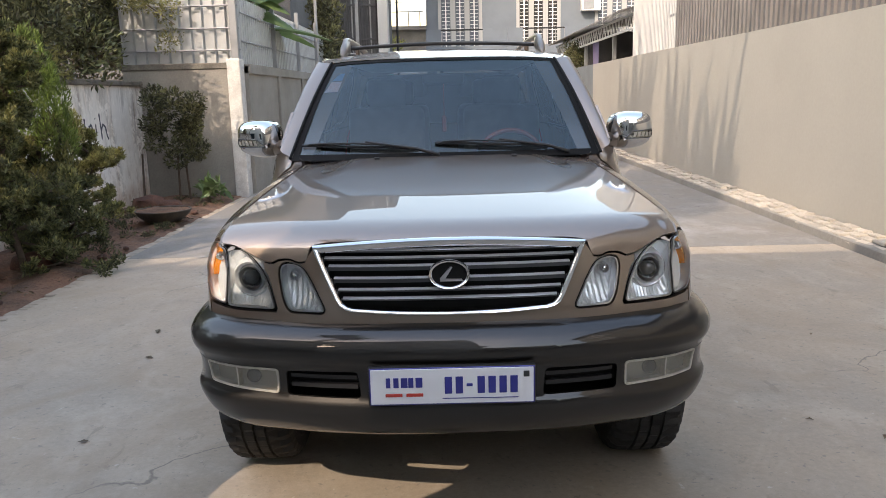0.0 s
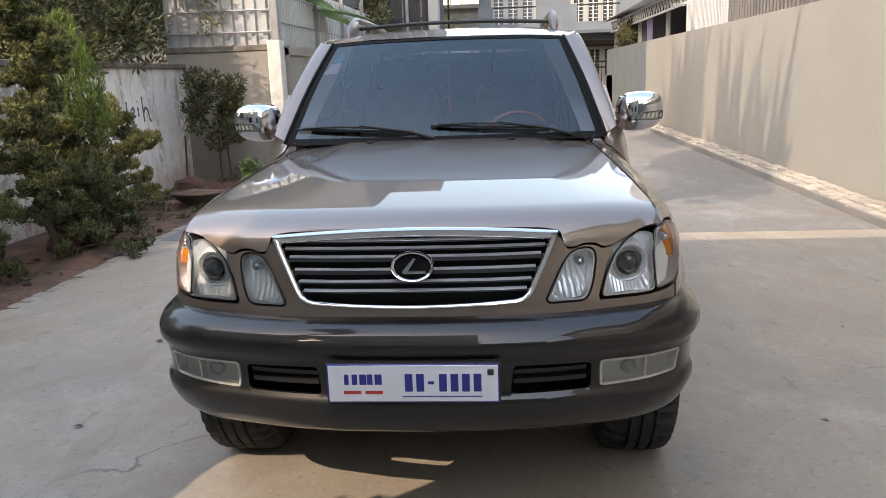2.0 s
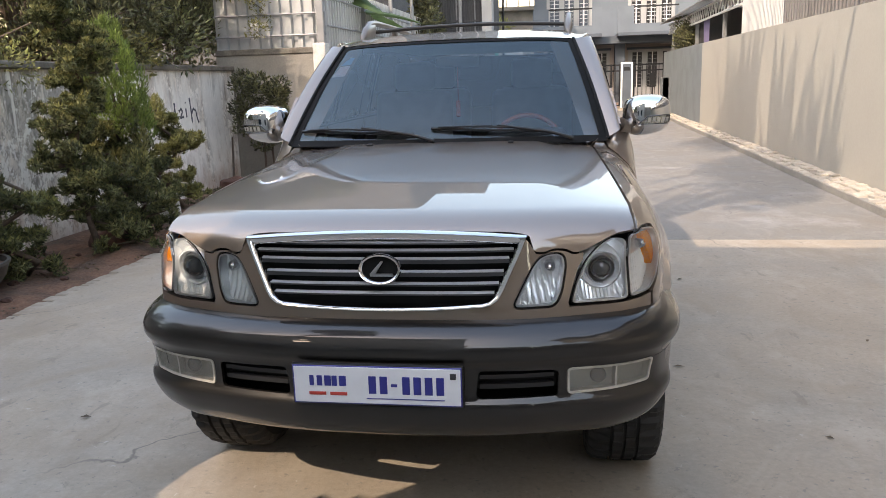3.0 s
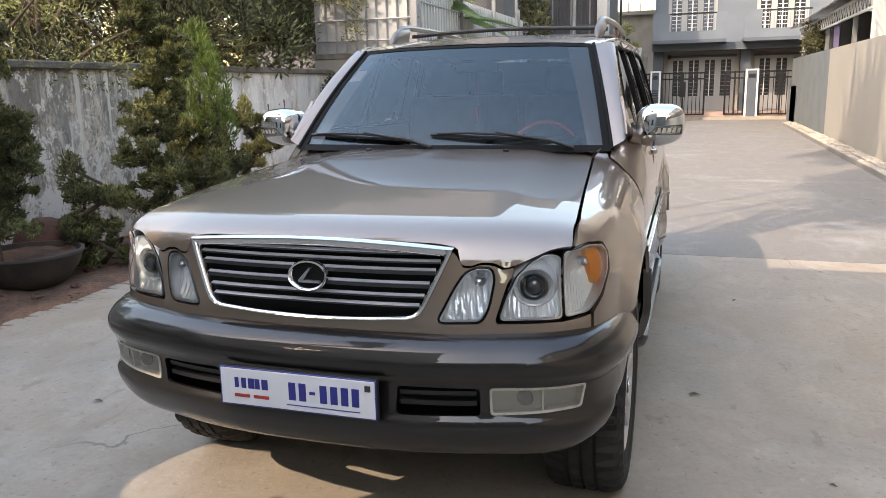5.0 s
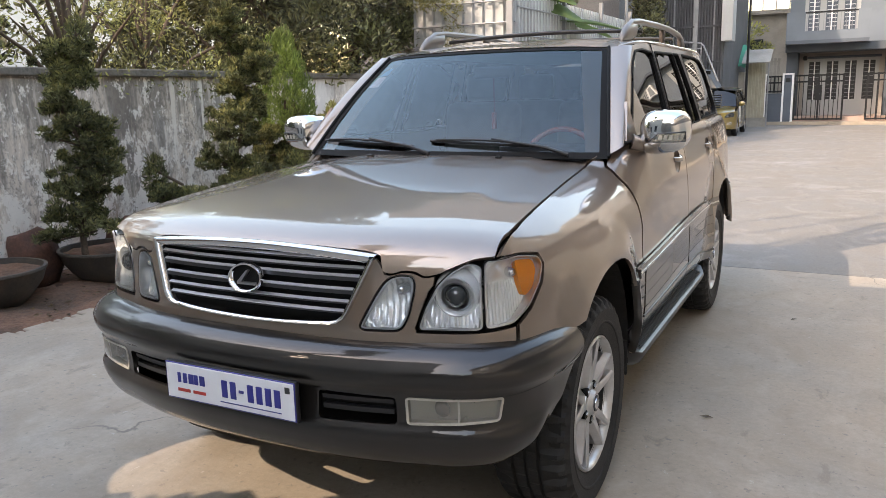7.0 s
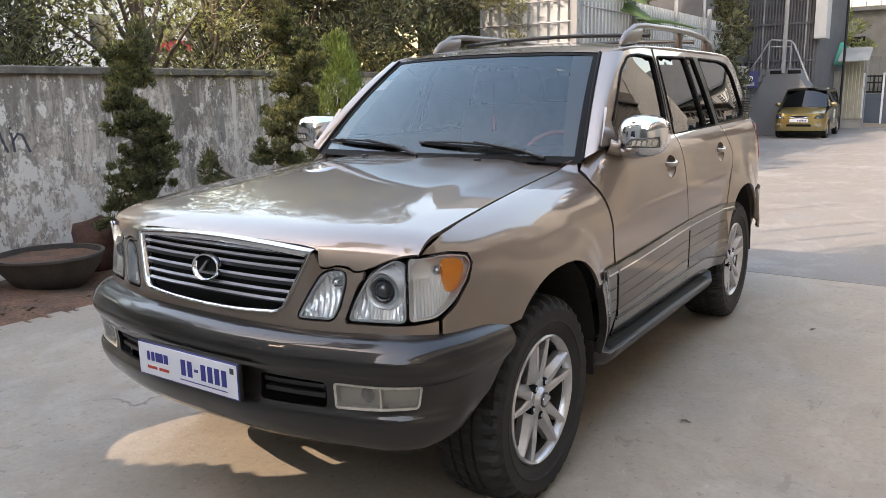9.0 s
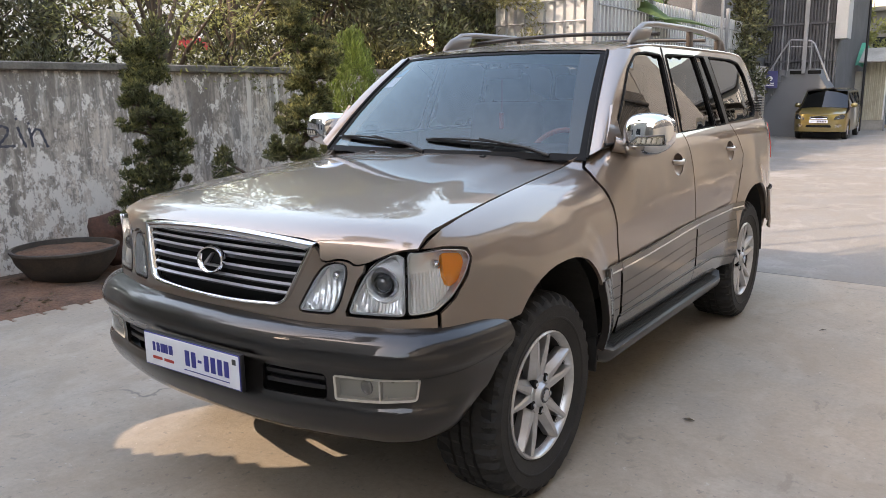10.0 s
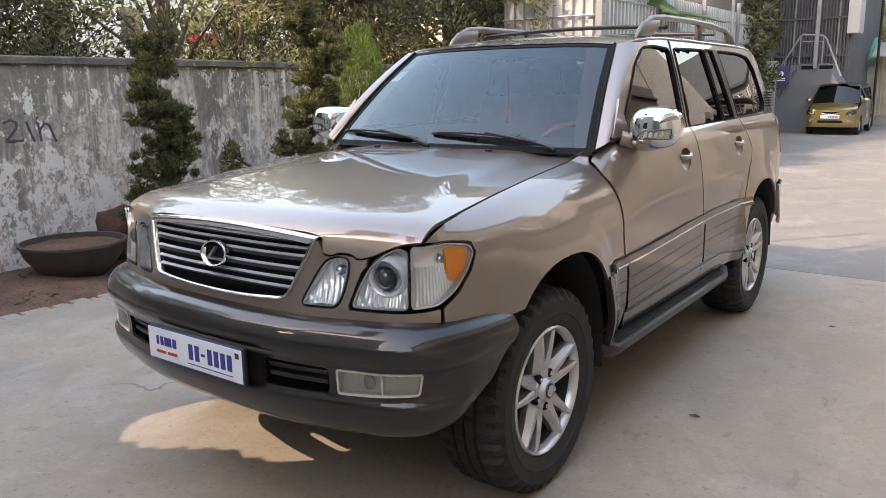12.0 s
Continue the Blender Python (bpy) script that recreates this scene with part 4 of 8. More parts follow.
for sg in (1, -1):
    us = np.linspace(BX(.874), BY(.575), 14)
    qs = [q_of(.676 + .062 * k * k) for k in np.linspace(0, 1, 14)]
    strip = [(u * sg, q - .0022) for u, q in zip(us, qs)] + [(u * sg, q + .0022) for u, q in reversed(list(zip(us, qs)))]
    part("parting_groove", panel(strip, lambda u, q: bumper(u, q, .0006), (), 0.02, 0), GASKET, front_bumper, "dark groove along the bumper end")

# number plate
plate = bmesh.new()
add_box(plate, (-.272, -.004, .578), (.272, .014, .712), None, .004, 2)
np_ob = part("number_plate", plate, BLACK, front_bumper, "white number plate in a dark frame with blue marks", None, 40)
part("plate_border", box((-.2685, -.006, .5815), (.2685, -.002, .7085), .002), PLATE_BLUE, np_ob, "thin blue border")
part("plate_face", box((-.265, -.0075, .585), (.265, -.003, .705), .002), PLATE_WHITE, np_ob, "white enamel face")
marks = [(-.036 + .0355 * i, .024) for i in range(7)]
for i, (x, w) in enumerate(marks):
    h = (.010 if i == 2 else .058)
    part("plate_mark", box((x + .012, -.0095, .648 - h / 2), (x + .012 + (w if i != 2 else .02), -.005, .648 + h / 2), .001), PLATE_BLUE, np_ob, "blue bar mark")
part("plate_mark", box((-.032, -.0095, .602), (.215, -.005, .6045)), PLATE_BLUE, np_ob, "thin blue line")
for i, w in enumerate((.014, .017, .022, .017, .022)):
    part("plate_mark", box((-.214 + .024 * i, -.0095, .642), (-.214 + .024 * i + w, -.005, .676), .001), PLATE_BLUE, np_ob, "small blue bar mark")
for i in range(2):
    part("plate_mark", box((-.217 + .068 * i, -.0095, .611), (-.217 + .068 * i + .055, -.005, .622), .001), PLATE_RED, np_ob, "small red bar mark")
part("plate_mark", box((.232, -.0095, .672), (.251, -.005, .692), .001), SLAT, np_ob, "small grey square")

# grille
def nose_xz(x, z, out=0.0):
    return body(UX(x), sn(z), out)


ring_o, ring_i = dense_loop(grille_out, .02), None
shift = []
for x, z in ring_o:
    top = min(1, max(0, (z - 1.05) / 0.03))
    low = min(1, max(0, (.90 - z) / 0.03))
    shift.append(.018 + .010 * top - .006 * low)
ring_i = []
gm = grown(ring_o, -1.0)
for (x, z), (gx, gz), w in zip(ring_o, gm, shift):
    ring_i.append((x + (gx - x) * w, z + (gz - z) * w))
gr = bmesh.new()
mid1 = [((a[0] * .8 + b[0] * .2), (a[1] * .8 + b[1] * .2)) for a, b in zip(ring_o, ring_i)]
mid2 = [((a[0] * .25 + b[0] * .75), (a[1] * .25 + b[1] * .75)) for a, b in zip(ring_o, ring_i)]
sets = [(ring_o, -.012), (ring_o, .006), (mid1, .014), (mid2, .012), (ring_i, .004), (ring_i, -.045)]
loops_ = [[gr.verts.new(nose_xz(x, z, o)) for x, z in pts] for pts, o in sets]
for a, b in zip(loops_, loops_[1:]):
    for i in range(len(a)):
        k = (i + 1) % len(a)
        gr.faces.new((a[i], a[k], b[k], b[i]))
gr.normal_update()
if sum(f.normal.y for f in gr.faces) > 0:
    bmesh.ops.reverse_faces(gr, faces=gr.faces[:])
grille = part("grille", gr, CHROME, car, "chrome framed grille with grey bars", None, 50)
part("grille_back", panel([(UX(x), sn(z)) for x, z in grown(grille_out, -.006)], skin(-.05), (), 0.05, 0), GASKET, grille, "black mesh behind the bars")
inner_x = lambda z: float(np.interp(z, [.868, .905, 1.05, 1.075], [.325, .368, .438, .448])) - .004
for z, h in ((1.064, .006), (1.039, .006), (1.010, .011), (.970, .011), (.935, .006), (.906, .006)):
    xs = inner_x(z - h / 2)
    slat_bm = panel([(UX(x), sn(z - h)) for x in np.linspace(-xs, xs, 40)] + [(UX(x), sn(z + h * .4)) for x in np.linspace(xs, -xs, 40)], skin(-.004), (), 0.02, 0.012)
    sl = part("grille_bar", slat_bm, SLAT, grille, "grey metal grille bar", None, 40)
    s0, s1 = sn(z + h * .4 - .0005), sn(z + h * .4 + .0046)
    edge = panel([(UX(x), s0) for x in np.linspace(-xs, xs, 40)] + [(UX(x), s1) for x in np.linspace(xs, -xs, 40)], lambda u, v: body(u, v, -.001 - .009 * (v - s0) / (s1 - s0)), (), 0.02, 0.003)
    part("bar_edge", edge, BAR_SHEEN, sl, "pale upper edge of the bar, its sky sheen put into colour", None, 40)
emblem = bmesh.new()
ec, EN = nose_xz(0, .988, .016), 48
prof_e = [(0.066, -.012), (0.071, 0), (0.067, .010), (0.060, .008), (0.056, -.004)]
rg = [[emblem.verts.new(ec + Vector((r * math.cos(a), -o + .2 * (r * .68 * math.sin(a)), r * .68 * math.sin(a)))) for r, o in prof_e] for a in (2 * math.pi * k / EN for k in range(EN))]
for i in range(EN):
    for j in range(len(prof_e) - 1):
        emblem.faces.new((rg[i][j], rg[(i + 1) % EN][j], rg[(i + 1) % EN][j + 1], rg[i][j + 1]))
disc = bmesh.new()
disc.faces.new([disc.verts.new(ec + Vector((.066 * math.cos(a), .006 + .2 * .045 * math.sin(a), .045 * math.sin(a)))) for a in (2 * math.pi * k / 40 for k in range(40))])
part("badge_back", disc, GASKET, grille, "black field behind the badge")
emblem_ob = part("emblem", emblem, CHROME, grille, "oval chrome badge ring", None, 60)
for pts in ([(-.030, -.022), (-.019, -.022), (.010, .022), (.003, .024), (-.031, -.014)], [(-.028, -.022), (.044, -.022), (.040, -.015), (-.024, -.015)]):
    st = bmesh.new()
    f = [st.verts.new(ec + Vector((x, -.006 + .2 * z, z))) for x, z in pts]
    b = [st.verts.new(v.co + Vector((0, .012, 0))) for v in f]
    st.faces.new(f)
    for i in range(len(f)):
        st.faces.new((f[i], b[i], b[(i + 1) % len(f)], f[(i + 1) % len(f)]))
    part("badge_stroke", st, SATIN, emblem_ob, "chrome stroke")

# lamps
def lamp_unit(name, loop, label, depth, parts, flute=0.0):
    """A lamp: dark seal, bright bowl, what stands in it, and the clear lens."""
    for sg in (1, -1):
        lp = [(u * sg, s) for u, s in loop]
        seal = part(name, panel(grown(lp, .0045), skin(-.005), [grown(lp, .0003)], 0.014, 0.003), GASKET, car, label, None, 40)
        um, sm = sum(p[0] for p in lp) / len(lp), sum(p[1] for p in lp) / len(lp)
        uw, sw_ = max(abs(p[0] - um) for p in lp), max(abs(p[1] - sm) for p in lp)
        inner = lambda u, s: body(u, s, -.014 - depth * max(0, 1 - ((u - um) / uw) ** 2 * .8 - ((s - sm) / sw_) ** 2 * .8) ** .7 + flute * math.sin((u - um) * 2 * math.pi / (.013 if depth != .04 else .021) + (3 * math.sin((s - sm) * 15) if depth == .04 else 0)) * (ease(s, sm + .02, sm - .02) if depth != .04 else 1))
        bowl = panel(grown(lp, -.001), inner, (), 0.0065 if flute else 0.012, 0)
        part("bowl", bowl, REFLECTOR, seal, "silvered lamp bowl", None, 40)
        wall = bmesh.new()
        dl = dense_loop(grown(lp, -.001), .015)
        a, b = [wall.verts.new(body(u, s, -.004)) for u, s in dl], [wall.verts.new(inner(u, s)) for u, s in dl]
        for i in range(len(dl)):
            k = (i + 1) % len(dl)
            wall.faces.new((a[i], a[k], b[k], b[i]))
        part("bowl_side", wall, REFLECTOR, seal, "", None, 30)
        parts(seal, sg)
        part("lens", panel(lp, skin(.003), (), 0.02, 0), LENS, seal, "clear polished lens", None, 180)
        rim = panel(grown(lp, -.0005), skin(.0005), [grown(lp, -.006)], 0.014, 0.01)
        part("lens_rim", rim, SATIN, seal, "pale moulded lens edge", None, 40)


def turned(profile, seg=40):
    """A turned form about the -y axis from (radius, depth) pairs."""
    bm = bmesh.new()
    rg = [[bm.verts.new((r * math.cos(a), d, r * math.sin(a))) for r, d in profile] for a in (2 * math.pi * k / seg for k in range(seg))]
    for i in range(seg):
        for j in range(len(profile) - 1):
            q = (rg[i][j], rg[(i + 1) % seg][j], rg[(i + 1) % seg][j + 1], rg[i][j + 1])
            bm.faces.new(q)
    bmesh.ops.remove_doubles(bm, verts=bm.verts[:], dist=1e-6)
    return bm


def head_parts(seal, sg):
    c = body(UX(.706) * sg, sn(.960), -.022)
    turn = Matrix.Translation(c) @ pose(0, 0, 0, 4, 0, sg * 12)
    part("lamp_ring", turned([(.075, .045), (.069, .006), (.060, -.006), (.053, -.002), (.050, .012), (.046, .02)]), REFLECTOR, seal, "bright projector ring", turn, 60)
    part("shroud", turned([(.050, .012), (.043, -.004), (.036, .004), (.034, .02)]), SATIN, seal, "", turn, 60)
    part("projector", turned([(.036, .010), (.032, -.010), (.022, -.020), (.010, -.025), (.0005, -.026)]), mat_proj, seal, "dark glass projector lens", turn, 180)


mat_proj = mat("projector_glass", (0.03, 0.035, 0.04), 0.03, coat=1.0)


def inner_parts(seal, sg):
    c = body(UX(.545) * sg, sn(.975), -.03)
    part("bulb", turned([(.02, .03), (.018, -.004), (.010, -.016), (.0005, -.018)], 20), CHROME, seal, "bulb shield", Matrix.Translation(c), 180)


def corner_parts(seal, sg):
    am = [(UY(.366), .944), (UY(.404), .962), (UY(.442), 1.020), (UY(.438), 1.046), (UY(.362), 1.054), (UY(.350), .99)]
    part("turn_signal", panel([(u * sg, sz(u, z)) for u, z in rounded(am, .014)], skin(-.018), (), 0.02, 0.02), AMBER, seal, "amber turn signal", None, 40)
    c = body(UY(.33) * sg, sz(UY(.33), 1.02), -.02)
    part("bulb", turned([(.016, .02), (.015, -.004), (.008, -.012), (.0005, -.014)], 18), CHROME, seal, "bulb shield", Matrix.Translation(c) @ pose(0, 0, 0, 0, 0, sg * 50), 180)


lamp_unit("headlight", on_nose(head_lamp), "clear headlight with a round projector", .045, head_parts, .0016)
lamp_unit("inner_headlight", on_nose(inner_lamp), "small clear high beam lamp", .04, inner_parts, .0024)
lamp_unit("corner_light", [(u, sz(u, z)) for u, z in corner_lamp], "clear corner light with an amber section", .026, corner_parts, .0020)

# ---- greenhouse ----
def pane_x(z):
    d = z - 1.325
    return .864 - .265 * d - .11 * d * d


def side(y, z, out=0.0):
    taper = .02 * max(0, (2.3 - y) / .6) ** 2 + .05 * max(0, (y - 3.9) / .7) ** 2
    return Vector((pane_x(z) - taper + out, y, z))


roof_z = table([2.05, 2.3, 2.8, 3.8, 4.3, 4.55], [1.775, 1.822, 1.848, 1.848, 1.822, 1.775])
edge_h = table([2.05, 2.3, 2.9, 3.8, 4.3, 4.55], [1.742, 1.783, 1.800, 1.800, 1.775, 1.720])
roof_x = table([2.05, 2.3, 2.9, 3.8, 4.3, 4.55], [.648, .700, .712, .712, .695, .655])
FRONT = lambda a: 2.035 + .095 * a * a
roof = bmesh.new()
RA, RY = 41, 40
rr = []
for i in range(RA):
    a = -1 + 2 * i / (RA - 1)
    row = []
    for j in range(RY):
        y = FRONT(a) + (4.55 - FRONT(a)) * j / (RY - 1)
        row.append(roof.verts.new((a * roof_x(y), y, roof_z(y) - (roof_z(y) - edge_h(y)) * abs(a) ** 3)))
    rr.append(row)
for p, q in zip(rr, rr[1:]):
    for j in range(RY - 1):
        roof.faces.new((p[j], q[j], q[j + 1], p[j + 1]))
part("roof", roof, TAN, car, "", None, 60)

# windscreen, from the cowl to the roof's front edge
def screen(a, t, out=0.0):
    """a across (-1 to 1), t from the foot to the top."""
    foot = Vector((a * .825, 1.455 + .135 * a * a, 1.272 + .006 * (1 - a * a)))
    top = Vector((a * .660, FRONT(a) + .0, roof_z(FRONT(a)) - (roof_z(FRONT(a)) - edge_h(FRONT(a))) * abs(a) ** 3 - .004))
    p = foot.lerp(top, t)
    bow = .022 * math.sin(math.pi * t)
    n = Vector((0.12 * a, -.62, .78)).normalized()
    return p + n * (bow + out)


def sheet(fn, na, nt, a0=-1, a1=1, t0=0, t1=1):
    bm = bmesh.new()
    g = [[bm.verts.new(fn(a0 + (a1 - a0) * i / na, t0 + (t1 - t0) * j / nt)) for j in range(nt + 1)] for i in range(na + 1)]
    for p, q in zip(g, g[1:]):
        for j in range(nt):
            bm.faces.new((p[j], q[j], q[j + 1], p[j + 1]))
    return bm


ws = part("windscreen", sheet(screen, 40, 20, -.93, .93, -.02, .975), WINDSCREEN, car, "raked tinted windscreen", None, 180)
band = bmesh.new()
def frame_strip(fn, loop_out, loop_in, name, material, parent, label=""):
    bm = bmesh.new()
    a, b = [bm.verts.new(fn(*p)) for p in loop_out], [bm.verts.new(fn(*p)) for p in loop_in]
    for i in range(len(a)):
        k = (i + 1) % len(a)
        bm.faces.new((a[i], a[k], b[k], b[i]))
    return part(name, bm, material, parent, label, None, 60)


band.free()
rect = lambda a, t0, t1: [(x, t0) for x in np.linspace(-a, a, 40)] + [(a, t) for t in np.linspace(t0, t1, 16)[1:]] + [(x, t1) for x in np.linspace(a, -a, 40)[1:]] + [(-a, t) for t in np.linspace(t1, t0, 16)[1:-1]]
frame_strip(lambda a, t: screen(a, t, .003), rect(.945, -.03, .99), rect(.905, .02, .965), "screen_border", GASKET, ws, "black ceramic border of the glass")

# A-pillars, side frames, windows
def pillar_edge(t):
    y, z = 1.615 + (2.185 - 1.615) * t, 1.318 + (1.765 - 1.318) * t + .03 * math.sin(math.pi * t)
    return side(y, z)


def pillar(k, t):
    p, q = screen(.94, t), pillar_edge(t)
    b = p.lerp(q, k)
    n = Vector((.72, -.62, .22)).normalized()
    return b + n * .034 * (max(0, math.sin(math.pi * k)) ** .75 + .6 * min(0, k)) * (1 - .3 * t)


both("pillar", sheet(pillar, 14, 24), TAN, car, "", 60)
top_line = [(y, edge_h(y) - .004) for y in np.linspace(2.2, 4.36, 24)]
front_line = [(1.615 + .57 * t, 1.318 + .447 * t + .03 * math.sin(math.pi * t)) for t in np.linspace(0, 1, 12)]
frame_loop = front_line + top_line[1:] + [(4.42, 1.72), (4.52, 1.50), (4.62, 1.318)]
win_f = rounded([(1.72, 1.342), (2.505, 1.334), (2.575, 1.745), (2.36, 1.754), (2.21, 1.742), (2.06, 1.662)], .03)
win_r = rounded([(2.60, 1.336), (3.205, 1.343), (3.14, 1.757), (2.655, 1.750)], .02)
win_v = rounded([(3.230, 1.345), (3.435, 1.349), (3.325, 1.758), (3.165, 1.758)], .02)
win_q = rounded([(3.515, 1.360), (4.19, 1.374), (4.27, 1.42), (4.20, 1.66), (4.10, 1.735), (3.90, 1.754), (3.425, 1.759)], .03)
frame_bm = panel(frame_loop, side, [win_f, win_r, win_v, win_q], 0.03, 0.02)
frames = both("door_frame", frame_bm, TAN, car)
for nm, w in (("front_window", win_f), ("rear_window", win_r), ("vent_window", win_v), ("quarter_window", win_q)):
    both(nm, panel(grown(w, .003), lambda y, z: side(y, z, -.008), (), 0.05, 0), DARK_GLASS, frames, "dark tinted side glass", 180)
    both("window_seal", panel(grown(w, .006), lambda y, z: side(y, z, .006), [grown(w, -.003)], 0.010, 0.016), GASKET, frames, "black window seal")
both("pillar_trim", panel([(2.546, 1.325), (2.556, 1.325), (2.621, 1.79), (2.611, 1.79)], lambda y, z: side(y, z, .0045), (), 0.05, 0.006), BLACK, frames, "black gap between the doors")
both("pillar_trim", panel([(3.442, 1.345), (3.508, 1.35), (3.418, 1.764), (3.332, 1.764)], lambda y, z: side(y, z, .0045), (), 0.05, 0.006), BLACK, frames, "black rear pillar trim")
belt = bmesh.new()
add_tube(belt, [side(y, 1.3265, .006) for y in np.linspace(1.62, 4.1, 40)], .008, 6)
both("belt_moulding", belt, BLACK, frames, "black belt moulding", 60)
gut = bmesh.new()
add_tube(gut, [Vector((roof_x(y) + .004, y, edge_h(y) + .002)) for y in np.linspace(2.13, 4.4, 40)], .009, 6)
both("drip_rail", gut, TAN, car, "", 60)
pg = bmesh.new()
add_tube(pg, [screen(.952, t, .008) for t in np.linspace(-.02, 1, 24)], .008, 6)
both("screen_trim", pg, GASKET, car, "black trim along the windscreen", 60)
vent_grid = bmesh.new()
for i in range(6):
    add_box(vent_grid, (.800, 4.30 + .006 * i, 1.40 + i * .018), (.862, 4.40 - .004 * i, 1.409 + i * .018))
both("air_outlet", vent_grid, BLACK, frames, "louvred air outlet", None)
# cowl under the wipers, inside the screen's foot
cowl_bm = sheet(lambda a, t: Vector((a * (.70 + .10 * t), cowl(abs(a)) + .004 + (.055 - .0 * a) * t, 1.262 + .004 * t + .01 * (1 - a * a) - .012 * (1 - t))), 30, 3)
part("cowl", cowl_bm, BLACK, car, "black cowl under the wipers", None, 60)
def corner(k, t):
    a = Vector((HOOD_X(1.5) - .012, 1.50 + .04 * k, hood_height(HOOD_X(1.5), 1.5) - .004)).lerp(body(UY(1.54), 1.318, -.002), k)
    b = screen(.88, -.03).lerp(side(1.68, 1.322, -.003), k)
    return a.lerp(b, t) + Vector((0, 0, .012 * math.sin(math.pi * t)))


fc = sheet(corner, 8, 8, 0, 1)
both("cowl_corner", fc, TAN, car, "", 60)
rear_glass = sheet(lambda a, t: Vector((a * (.80 - .15 * t), 4.66 - .13 * t + .05 * (1 - a * a), 1.32 + .43 * t)), 16, 8)
part("back_window", rear_glass, DARK_GLASS, car, "dark tinted rear window", None, 180)
rear_post = sheet(lambda k, t: side(4.62 - .2 * t * t - .0 * k, 1.318 + .42 * t).lerp(Vector(((.80 - .15 * t), 4.66 - .13 * t, 1.32 + .43 * t)), k), 4, 8, 0, 1)
both("rear_pillar", rear_post, TAN, car, "", 60)
rb = panel([(UY(4.33), .56), (U[-1], .56), (U[-1], .835), (UY(4.33), .835)], lambda u, s: body(u, s, .022 + .03 * max(0, abs(u) - UY(4.5))), (), 0.05)
both("rear_bumper", rb, TAN, car, "tan rear bumper end")
flap = box((.70, 4.28, .36), (.90, 4.295, .60), .004)
both("mud_flap", flap, RUBBER, car, "black mud flap", None)

# wipers
for px, tip in ((-.03, -.72), (.60, -.05)):
    w = bmesh.new()
    base = screen(px / .8, -.01, .012)
    mid = screen((px * .48 + tip * .52) / .8, .078, .036)
    add_tube(w, [base, base.lerp(mid, .3) + Vector((0, -.004, .012)), mid], .009, 8, True, .006)
    wob = part("wiper", w, BLACK, car, "black windscreen wiper at rest", None, 60)
    bl = bmesh.new()
    e0, e1 = (tip, .095), (px * .86 + tip * .14, .05)
    add_tube(bl, [screen((e0[0] + (e1[0] - e0[0]) * k) / .8, e0[1] + (e1[1] - e0[1]) * k, .011) for k in np.linspace(0, 1, 14)], .007, 6)
    add_tube(bl, [screen((e0[0] + (e1[0] - e0[0]) * k) / .8, e0[1] + (e1[1] - e0[1]) * k, .014 + .018 * math.sin(math.pi * k)) for k in np.linspace(.06, .94, 12)], .0055, 6)
    part("wiper_blade", bl, BLACK, wob, "black rubber blade", None, 60)
# stickers inside the screen's corner
def sticker(a, t, w, h, material, name, round_=False):
    pts = [(.5 * math.cos(q), .5 * math.sin(q)) for q in (2 * math.pi * k / 28 for k in range(28))] if round_ else [(-.5, -.5), (.5, -.5), (.5, .5), (-.5, .5)]
    bm = bmesh.new()
    bm.faces.new([bm.verts.new(screen(a + x * w / .75, t + z * h / .62, -.004)) for x, z in pts])
    part(name, bm, material, ws, "small sticker behind the glass")


BLUE_STICK = mat("sticker_blue", (0.14, 0.26, 0.42), 0.5, spots=0.3, spot_scale=60)
PALE_STICK = mat("sticker_pale", (0.60, 0.52, 0.50), 0.5, spots=0.5, spot_scale=70, second=(0.5, 0.2, 0.2))
YELLOW_STICK = mat("sticker_yellow", (0.62, 0.60, 0.36), 0.5)
sticker(-.845, .905, .055, .055, YELLOW_STICK, "round_sticker", True)
sticker(-.845, .815, .075, .055, BLUE_STICK, "blue_sticker")
sticker(-.85, .70, .085, .075, PALE_STICK, "pale_sticker")

